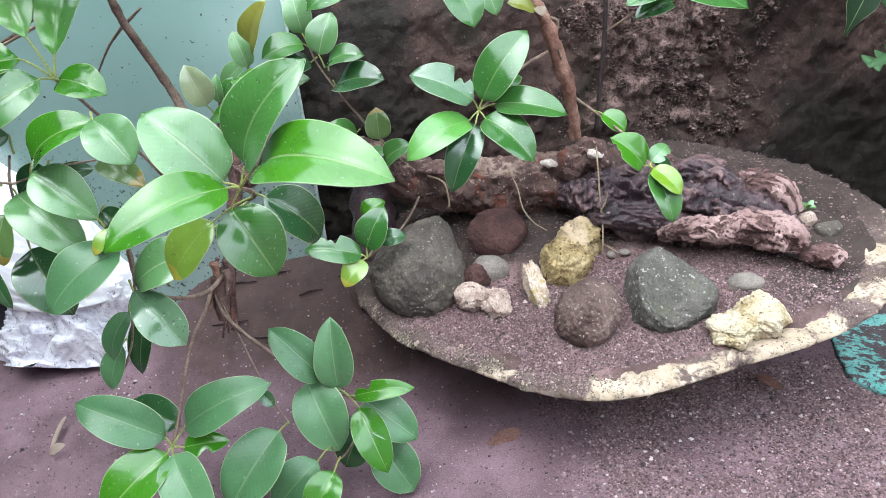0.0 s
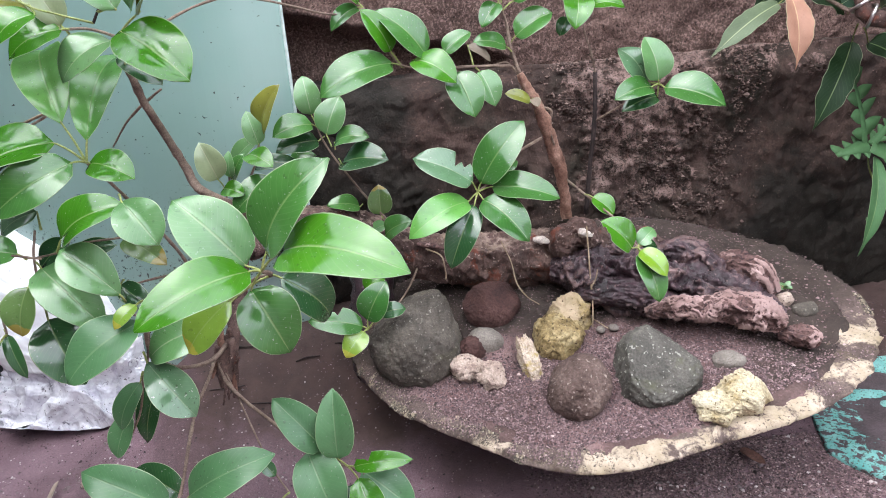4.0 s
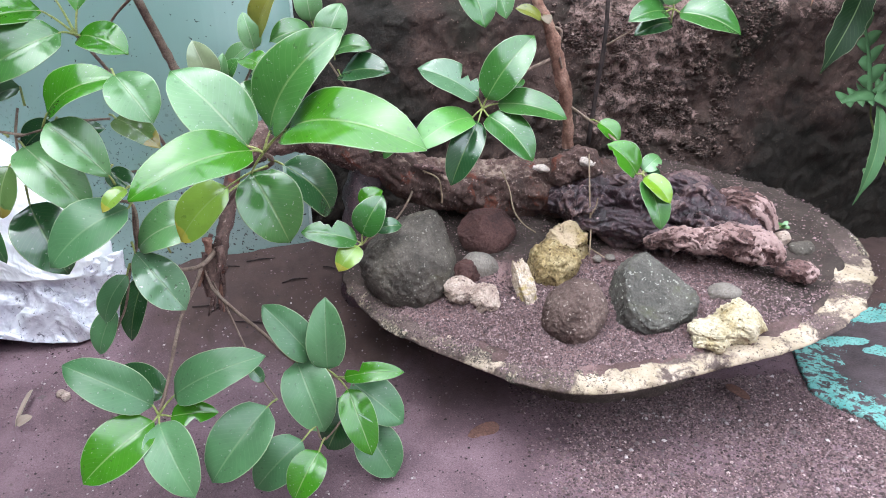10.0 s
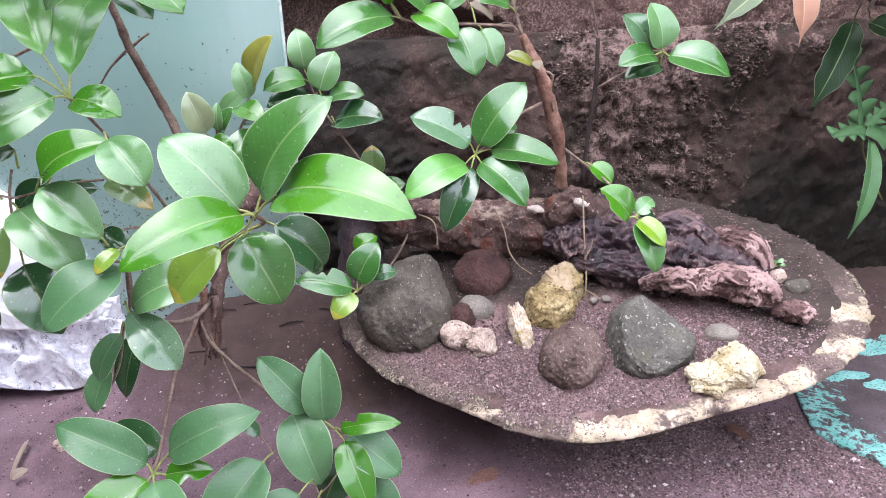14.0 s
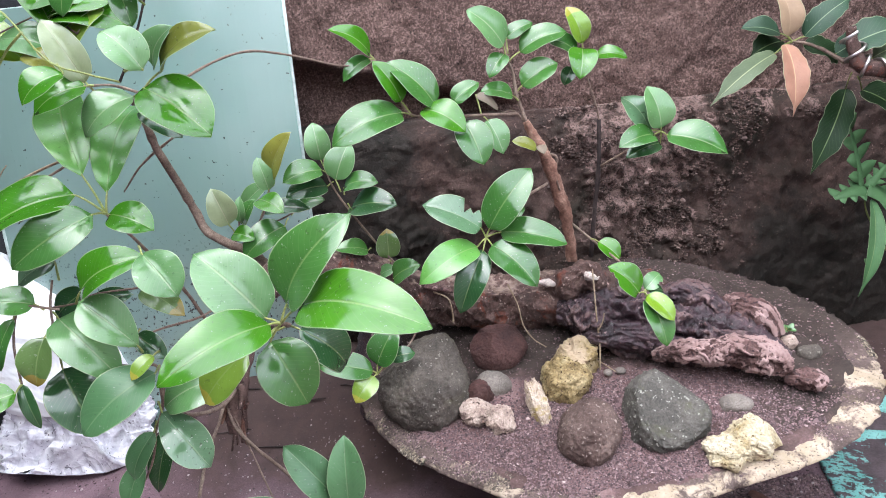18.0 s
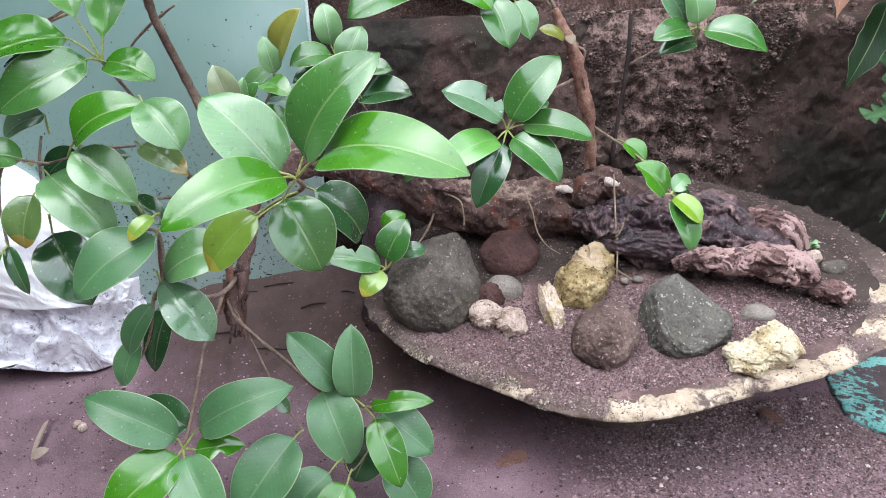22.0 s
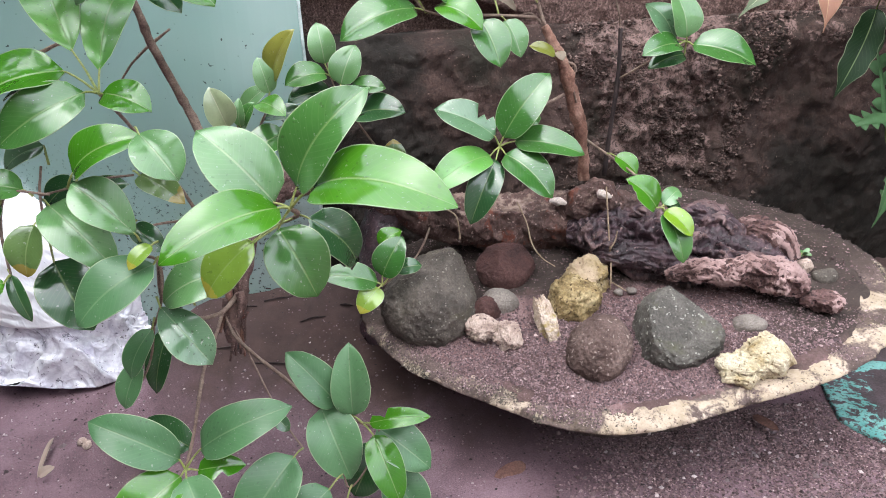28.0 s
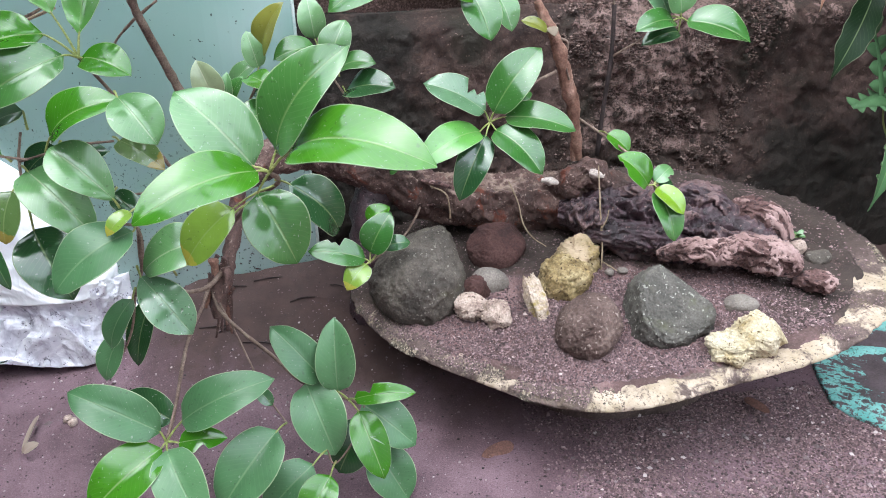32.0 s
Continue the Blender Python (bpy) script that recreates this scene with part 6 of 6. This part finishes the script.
overlaid(board_mat, (0.12, 0.36, 0.33), (0.26, 0.52, 0.49), "held", 85, 1.35, (0.56, 0.62))
board = thing("painted_board", (0.55, 0.68, 0.0), "dark worn board with flaking teal paint half under the dish", "board")
corners = [(0.405, 0.606), (0.452, 0.535), (0.715, 0.58), (0.715, 0.84), (0.46, 0.80)]
def edge_distance(x, y):
    best = 9
    for (ax, ay), (bx, by) in zip(corners, corners[1:] + corners[:1]):
        best = min(best, ((bx - ax) * (y - ay) - (by - ay) * (x - ax)) / math.hypot(bx - ax, by - ay))
    return best


inner = Vector((0.56, 0.69))
rows = []
for f, z in [(1.0, -0.008), (1.0, 0.001), (0.996, 0.0025)] + [(0.99 - 0.02 * k, 0.003) for k in range(46)]:
    ring = []
    for (ax, ay), (bx, by) in zip(corners, corners[1:] + corners[:1]):
        for k in range(24):
            p = inner + (Vector((ax, ay)).lerp(Vector((bx, by)), k / 24) - inner) * f
            ring.append((p.x, p.y, z + 0.5 * ground_height(p.x, p.y) + 0.0012 * noise.noise(Vector((p.x, p.y, 0)) * 60) + (0.0 if f < 0.99 else 0.002 * noise.noise(Vector((p.x, p.y, 3)) * 90))))
    rows.append(ring)
plank = part("plank", grid_mesh(rows), board_mat, board)
wear = plank.data.attributes.new("held", 'FLOAT', 'POINT')
wear.data.foreach_set("value", [max([0.30 * smooth_step(0.085, 0.015, edge_distance(v.co.x, v.co.y))] + [0.6 * smooth_step(1.25, 0.9, math.hypot((v.co.x - x) / a, (v.co.y - y) / b)) for x, y, a, b in ((0.505, 0.712, 0.034, 0.011), (0.548, 0.684, 0.028, 0.013), (0.585, 0.775, 0.04, 0.016))]) for v in plank.data.vertices])

# ---- leaves and litter on the ground ----
litter = thing("fallen_leaf", (0.015, 0.555, 0.0), "dull brown fallen leaf pressed into the soil", "leaf", "fallen leaves")
leaf(litter, (0.032, 0.562, 0.003), (-0.004, 0.546, 0.003), 0.015, 'litter', fold=0.05, bend=0.02)
litter = thing("fallen_leaf", (0.315, 0.60, 0.0), "dry reddish-brown fallen leaf under the rim", "leaf", "fallen leaves")
leaf(litter, (0.309, 0.620, 0.005), (0.324, 0.590, 0.005), 0.012, 'litter', fold=0.05, bend=0.02)
litter = thing("fallen_leaf", (-0.535, 0.63, 0.0), "curled dry tan leaf on the soil", "leaf", "fallen leaves")
leaf(litter, (-0.530, 0.662, 0.005), (-0.510, 0.590, 0.005), 0.006, 'tan', fold=0.8, bend=0.04)
leaf(litter, (-0.508, 0.590, 0.006), (-0.494, 0.598, 0.012), 0.011, 'tan', fold=0.6, bend=0.1)
rock("seed_husk", (-0.490, 0.652, 0.004), (0.006, 0.005, 0.005), 'coral', 31, "small pale split seed husk on the soil", detail=3, group="litter")
rock("seed_husk", (-0.481, 0.645, 0.004), (0.005, 0.006, 0.005), 'coral', 32, "small pale split seed husk on the soil", detail=3, group="litter")
rr = random.Random(8)
for k in range(9):
    x, y, a, l = rr.uniform(-0.33, -0.16), rr.uniform(0.70, 0.86), rr.uniform(-0.4, 0.6), rr.uniform(0.008, 0.026)
    dx, dy = l * math.cos(a), l * math.sin(a) * 0.6
    z = ground_height(x, y) + 0.002
    single("dry_stick", tube([(x - dx, y - dy, ground_height(x - dx, y - dy) + 0.002), (x, y, z + 0.002), (x + dx, y + dy, ground_height(x + dx, y + dy) + 0.003)], (0.0009, 0.0014, 0.0007), 10, 6, 0.25, 120), dark_bark,
           "dark broken stick on the wet soil", "twig", "sticks on the soil")

# ---- the wired branch and its long leaves on the wall side ----
sapling = thing("mango_sapling", (0.62, 0.74, 0.45), "young mango shoot with salmon and grey-green leaves", "plant")
# mango
stem(sapling, 'twig', [(0.426, 0.806, 0.508), (0.442, 0.805, 0.505), (0.462, 0.802, 0.496), (0.481, 0.786, 0.480)], 0.0016, 0.0026, twig_bark)
leaf(sapling, (0.414, 0.800, 0.506), (0.411, 0.759, 0.424), 0.032, 'salmon', wave=0.06, node=(0.426, 0.806, 0.508))
leaf(sapling, (0.421, 0.808, 0.515), (0.413, 0.815, 0.572), 0.036, 'peach', node=(0.426, 0.806, 0.508))
leaf(sapling, (0.400, 0.797, 0.496), (0.307, 0.757, 0.447), 0.026, 'sage', wave=0.07, node=(0.426, 0.806, 0.508))
leaf(sapling, (0.441, 0.807, 0.513), (0.492, 0.799, 0.557), 0.032, 'bluegreen', wave=0.07, node=(0.426, 0.806, 0.508))
leaf(sapling, (0.428, 0.841, 0.519), (0.381, 0.845, 0.531), 0.037, 'bluegreen', node=(0.426, 0.806, 0.508))
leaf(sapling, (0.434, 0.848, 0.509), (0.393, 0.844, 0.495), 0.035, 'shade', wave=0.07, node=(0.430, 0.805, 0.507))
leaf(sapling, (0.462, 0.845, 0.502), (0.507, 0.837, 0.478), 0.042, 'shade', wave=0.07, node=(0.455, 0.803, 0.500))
leaf(sapling, (0.477, 0.799, 0.489), (0.553, 0.776, 0.520), 0.046, 'bluegreen', wave=0.09, node=(0.485, 0.796, 0.478))
leaf(sapling, (0.516, 0.786, 0.482), (0.558, 0.768, 0.495), 0.038, 'sage', wave=0.09, node=(0.506, 0.783, 0.474))
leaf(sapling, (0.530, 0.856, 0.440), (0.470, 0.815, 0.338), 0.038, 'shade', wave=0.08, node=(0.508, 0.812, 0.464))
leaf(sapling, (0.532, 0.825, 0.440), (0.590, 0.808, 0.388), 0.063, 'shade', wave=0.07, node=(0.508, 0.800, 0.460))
wire_mat, wnt, wb = nodes_of("dull_aluminium_wire")
wb.inputs["Metallic"].default_value, wb.inputs["Roughness"].default_value = 1.0, 0.35
wb.inputs["Base Color"].default_value = (0.62, 0.58, 0.56, 1)
wb_n = add(wnt, "ShaderNodeBump", Strength=0.3, Distance=0.001)
wnt.links.new(noise_tex(wnt, wnt.nodes.new("ShaderNodeTexCoord").outputs["Object"], 300), wb_n.inputs["Height"])
wnt.links.new(wb_n.outputs[0], wb.inputs["Normal"])
BRANCH = [(0.478, 0.776, 0.52), (0.486, 0.776, 0.492), (0.497, 0.772, 0.474), (0.53, 0.768, 0.466), (0.58, 0.765, 0.464), (0.65, 0.762, 0.468), (0.74, 0.76, 0.46)]
part("branch", tube(BRANCH, (0.006, 0.008, 0.009, 0.009, 0.009, 0.010, 0.011), 50, 14, 0.3, 70), trunk_mat, sapling, "reddish-brown woody branch")
coil = []
line = curve_points(BRANCH, 240)
for i in range(8, 200):
    d = (line[i + 1] - line[i - 1]).normalized()
    s1 = d.cross(Vector((0, 1, 0))).normalized()
    a = i * 0.19
    coil.append(line[i] + (s1 * math.cos(a) + d.cross(s1) * math.sin(a)) * 0.0118)
part("wire", tube(coil, (0.0021, 0.0021), 420, 8), wire_mat, sapling, "silvery training wire wound round the branch")

fern = thing("fern", (0.60, 0.90, 0.25), "small light-green fern growing from the wall", "fern")


def frond(parent, base, tip, lobes, half, start=0.08, deep=0.8, droop=0.08, taper=0.6, sides=(-1, 1), roll=0):
    """A lobed fern blade: a winged midrib with blunt lobes along its sides."""
    b, e = Vector(base), Vector(tip)
    axis = e - b
    length = axis.length
    axis.normalize()
    n = (FACE - axis * FACE.dot(axis)).normalized()
    s = axis.cross(n)
    a = radians(roll)
    s, n = s * math.cos(a) + n * math.sin(a), n * math.cos(a) - s * math.sin(a)
    bm = bmesh.new()
    layer = bm.loops.layers.uv.new("leaf")

    def spot(v, x):
        return b + axis * (v * length) + s * x + n * (0.18 * abs(x) + droop * length * (4 * v * (1 - v) - 0.7 * v * v))

    def ribbon(line):
        rows = []
        for v, x0, x1 in line:
            rows.append([bm.verts.new(spot(v, x0)), bm.verts.new(spot(v, x1)), bm.verts.new(spot(v, x1) - n * 0.0005), bm.verts.new(spot(v, x0) - n * 0.0005)])
        for p, q in zip(rows, rows[1:]):
            for k in range(4):
                f = bm.faces.new((p[k], q[k], q[(k + 1) % 4], p[(k + 1) % 4]))
                for lp in f.loops:
                    lp[layer].uv = (0.3, 0.5)
        bm.faces.new(rows[0])
        bm.faces.new(rows[-1][::-1])
    wing = half * (1 - deep)
    rnd = random.Random(int(1000 * half) + lobes)
    ribbon([(v, -wing * (1 - 0.8 * v) - 0.0006, wing * (1 - 0.8 * v) + 0.0006) for v in [k / 14 for k in range(15)]])
    step = (1 - start) * length / max(1, lobes)
    for side in sides:
        for k in range(lobes):
            v0 = start + (1 - start) * (k + (0.45 if side > 0 else 0.2)) / lobes
            reach = half * (1 - taper * (k / max(1, lobes)) ** 1.6) * rnd.uniform(0.75, 1.2)
            sweep, broad = rnd.uniform(0.25, 0.6), rnd.uniform(0.34, 0.46)
            pts = []
            for i in range(8):
                u = i / 7
                wide = broad * step * (1.0 if u < 0.3 else max(0.0, 1 - ((u - 0.3) / 0.71) ** 1.7))
                pts.append((v0 + sweep * u * reach / length, u * reach * side, wide / length))
            rows = []
            for v, x, w in pts:
                rows.append([bm.verts.new(spot(v - w, x)), bm.verts.new(spot(v + w, x)), bm.verts.new(spot(v + w, x) - n * 0.0005), bm.verts.new(spot(v - w, x) - n * 0.0005)])
            for p, q in zip(rows, rows[1:]):
                for m in range(4):
                    f = bm.faces.new((p[m], q[m], q[(m + 1) % 4], p[(m + 1) % 4]))
                    for lp in f.loops:
                        lp[layer].uv = (0.3, 0.5)
    bmesh.ops.recalc_face_normals(bm, faces=bm.faces)
    return part("frond", bm, LEAVES['fern'], parent)


stem(fern, 'stalk', [(0.556, 0.834, 0.300), (0.566, 0.842, 0.272), (0.590, 0.850, 0.235), (0.622, 0.862, 0.195)], 0.0012, 0.0015, petiole_mat)
frond(fern, (0.554, 0.837, 0.296), (0.532, 0.853, 0.408), 4, 0.022, 0.18, 0.80, 0.04, 0.40)
frond(fern, (0.558, 0.836, 0.304), (0.508, 0.822, 0.300), 3, 0.022, 0.10, 0.45, 0.06, 0.45)
frond(fern, (0.558, 0.833, 0.306), (0.640, 0.812, 0.235), 4, 0.026, 0.10, 0.45, 0.06, 0.45)
frond(fern, (0.560, 0.836, 0.306), (0.588, 0.838, 0.338), 3, 0.014, 0.12, 0.6, 0.06, 0.5)
leaf(fern, (0.562, 0.828, 0.292), (0.529, 0.776, 0.172), 0.021, 'fern', fold=0.5, wave=0.02)
leaf(fern, (0.569, 0.836, 0.240), (0.592, 0.836, 0.235), 0.014, 'fern')
leaf(fern, (0.568, 0.834, 0.217), (0.592, 0.834, 0.211), 0.015, 'fern')
leaf(fern, (0.565, 0.832, 0.205), (0.570, 0.824, 0.180), 0.012, 'fern')

# ---- grit ----
def scatter(name, count, seed, place, size, material, label):
    """Loose grains as one body of low stones."""
    r = random.Random(seed)
    base = [Vector(v) for v in ((1, 0, 0), (-1, 0, 0), (0, 1, 0), (0, -1, 0), (0, 0, 0.8), (0, 0, -0.8))]
    tri = ((0, 2, 4), (2, 1, 4), (1, 3, 4), (3, 0, 4), (2, 0, 5), (1, 2, 5), (3, 1, 5), (0, 3, 5))
    verts, faces = [], []
    while len(verts) < count * 6:
        at = place(r)
        if at is None:
            continue
        s = size * math.exp(r.gauss(0, 0.40))
        a = r.uniform(0, 6.28)
        ca, sa = math.cos(a), math.sin(a)
        k = len(verts)
        for v in base:
            w = v * s * r.uniform(0.7, 1.3)
            verts.append((at[0] + w.x * ca - w.y * sa, at[1] + w.x * sa + w.y * ca, at[2] + w.z))
        faces += [tuple(k + i for i in t) for t in tri]
    me = bpy.data.meshes.new(name)
    me.from_pydata(verts, [], faces)
    me.materials.append(material)
    tagged(new(name, me), label, "grit", kind="stuff")


def island_grit():
    m, nt, b = nodes_of("loose_grit")
    rnd = nt.nodes.new("ShaderNodeNewGeometry").outputs["Random Per Island"]
    c = ramp(nt, rnd, [(0.0, (0.02575, 0.01606, 0.01746)), (0.45, (0.08755, 0.05292, 0.0582)), (0.75, (0.1648, 0.104, 0.1145)), (0.95, (0.2678, 0.189, 0.1988)), (1.0, (0.515, 0.4252, 0.4171))])
    grain = noise_tex(nt, nt.nodes.new("ShaderNodeTexCoord").outputs["Object"], 700, 3, 0.6)
    nt.links.new(mix(nt, 0.5, c, ramp(nt, grain, [(0.3, (0.5,)), (0.7, (1.3,))]), 'MULTIPLY'), b.inputs["Base Color"])
    b.inputs["Roughness"].default_value = 0.75
    return m


loose = island_grit()


def on_ground(r):
    x, y = r.uniform(-0.75, 0.75), r.uniform(0.36, 0.9)
    keep = 0.25 + 0.75 * smooth_step(0.1, 0.45, x)
    if r.random() > keep:
        return None
    return x, y, ground_height(x, y) + 0.0003


def in_dish(r):
    a, f = r.uniform(0, 6.28), math.sqrt(r.random()) * 0.97
    q = rim_radius(a) * f
    x, y = DC.x + q * math.cos(a), DC.y + q * math.sin(a)
    if r.random() > 1 - 0.9 * max(smooth_step(0.60, 0.67, y), smooth_step(0.26, 0.36, x) * smooth_step(0.54, 0.60, y), smooth_step(0.90, 0.98, f)) or held_paint(x, y) > 0.3:
        return None
    return x, y, max(soil_level(x, y), rim_plane(x, y) + 0.0012 if f > 0.85 else -1) + 0.0004


scatter("ground_grit", 26000, 1, on_ground, 0.0008, loose, "scattered pale and dark grit on the soil")



def on_rim(r):
    a = radians(r.uniform(-178, -98))
    f = r.uniform(0.845, 0.972)
    q = rim_radius(a) * f
    x, y = DC.x + q * math.cos(a), DC.y + q * math.sin(a)
    if noise.noise(Vector((x, y, 0)) * 45) < r.uniform(-0.5, 0.35):
        return None
    return x, y, rim_plane(x, y) + 0.0015 - 0.002 * smooth_step(0.955, 0.972, f)


def rim_crumb():
    m, nt, b = nodes_of("cement_crumb")
    rnd = nt.nodes.new("ShaderNodeNewGeometry").outputs["Random Per Island"]
    c = ramp(nt, rnd, [(0.0, (0.025, 0.02, 0.017)), (0.4, (0.085, 0.066, 0.052)), (0.7, (0.18, 0.145, 0.105)), (0.9, (0.32, 0.26, 0.185)), (1.0, (0.5, 0.43, 0.34))])
    nt.links.new(c, b.inputs["Base Color"])
    b.inputs["Roughness"].default_value = 0.8
    return m


scatter("rim_crumbs", 5000, 3, on_rim, 0.0006, rim_crumb(), "crumbling cement grains along the dish rim")


def speckled_gravel():
    m, nt, b = nodes_of("speckled_gravel")
    rnd = nt.nodes.new("ShaderNodeNewGeometry").outputs["Random Per Island"]
    c = ramp(nt, rnd, [(0.0, (0.03502, 0.0189, 0.01956)), (0.45, (0.1185, 0.06993, 0.07263)), (0.8, (0.2266, 0.1417, 0.1472)), (0.97, (0.3296, 0.2221, 0.2235)), (1.0, (0.5665, 0.4441, 0.419))])
    nt.links.new(c, b.inputs["Base Color"])
    b.inputs["Roughness"].default_value = 0.6
    return m


gravel = speckled_gravel()


def on_path(r):
    x, y = r.uniform(0.05, 0.75), r.uniform(0.38, 0.65)
    if r.random() > smooth_step(-0.02, 0.30, x + 0.25 * noise.noise(Vector((x * 9, y * 9, 2)))):
        return None
    return x, y, ground_height(x, y) + 0.0004


scatter("path_gravel", 90000, 5, on_path, 0.00095, gravel, "fine mixed gravel strewn over the soil")


def chips_at(r):
    at = on_path(r)
    return at and (at[0], at[1], at[2] + 0.0008)


def pale_chip():
    m, nt, b = nodes_of("pale_stone_chip")
    rnd = nt.nodes.new("ShaderNodeNewGeometry").outputs["Random Per Island"]
    nt.links.new(ramp(nt, rnd, [(0.0, (0.10, 0.07, 0.075)), (0.6, (0.24, 0.18, 0.185)), (1.0, (0.62, 0.54, 0.53))]), b.inputs["Base Color"])
    b.inputs["Roughness"].default_value = 0.6
    return m


scatter("path_chips", 700, 11, chips_at, 0.0018, pale_chip(), "larger pale stone chips strewn over the gravel")
scatter("dish_grit", 60000, 2, in_dish, 0.00078, gravel, "loose speckled grit on the dish soil")


def on_edge(r):
    a = radians(r.uniform(-178, -5))
    f = r.uniform(0.958, 0.986)
    q = rim_radius(a) * f
    x, y = DC.x + q * math.cos(a), DC.y + q * math.sin(a)
    if held_paint(x, y) > 0.2 or noise.noise(Vector((x, y, 1)) * 30) < r.uniform(-0.6, 0.3):
        return None
    return x, y, rim_plane(x, y) + 0.0006 - 0.0035 * smooth_step(0.966, 0.986, f)




def on_crust(r):
    x, z = r.uniform(0.10, 0.60), r.uniform(0.16, 0.44)
    p = Vector((x, 0.3, z))
    body = smooth_step(0.13, 0.20, x) * smooth_step(0.48, 0.38, x) * smooth_step(0.16, 0.25, z)
    keep = max(body, 0.5 * smooth_step(0.38, 0.42, z)) * smooth_step(-0.05, 0.35, noise.fractal(p * 24 + Vector((1, 0, 7)), 0.7, 2.1, 4))
    if r.random() > keep:
        return None
    return x, footing_face(x, z)[1] - 0.0008, z


def crust_grain():
    m, nt, b = nodes_of("crusted_mortar")
    rnd = nt.nodes.new("ShaderNodeNewGeometry").outputs["Random Per Island"]
    nt.links.new(ramp(nt, rnd, [(0.0, (0.035, 0.022, 0.018)), (0.5, (0.085, 0.052, 0.044)), (0.85, (0.155, 0.10, 0.085)), (1.0, (0.28, 0.20, 0.175))]), b.inputs["Base Color"])
    b.inputs["Roughness"].default_value = 0.9
    return m


scatter("wall_crust", 9000, 13, on_crust, 0.0015, crust_grain(), "crumbly lumps of old mortar stuck to the footing")


def on_left_soil(r):
    x, y = r.uniform(-0.72, -0.05), r.uniform(0.36, 0.76)
    if noise.noise(Vector((x, y, 4)) * 14) < r.uniform(-0.4, 0.5):
        return None
    return x, y, ground_height(x, y) + 0.0005


scatter("soil_crumbs", 1300, 17, on_left_soil, 0.0011, pale_chip(), "scattered pale crumbs on the damp soil")
scatter("edge_crumbs", 2500, 7, on_edge, 0.0009, rim_crumb(), "rough cement grains on the broken dish edge")
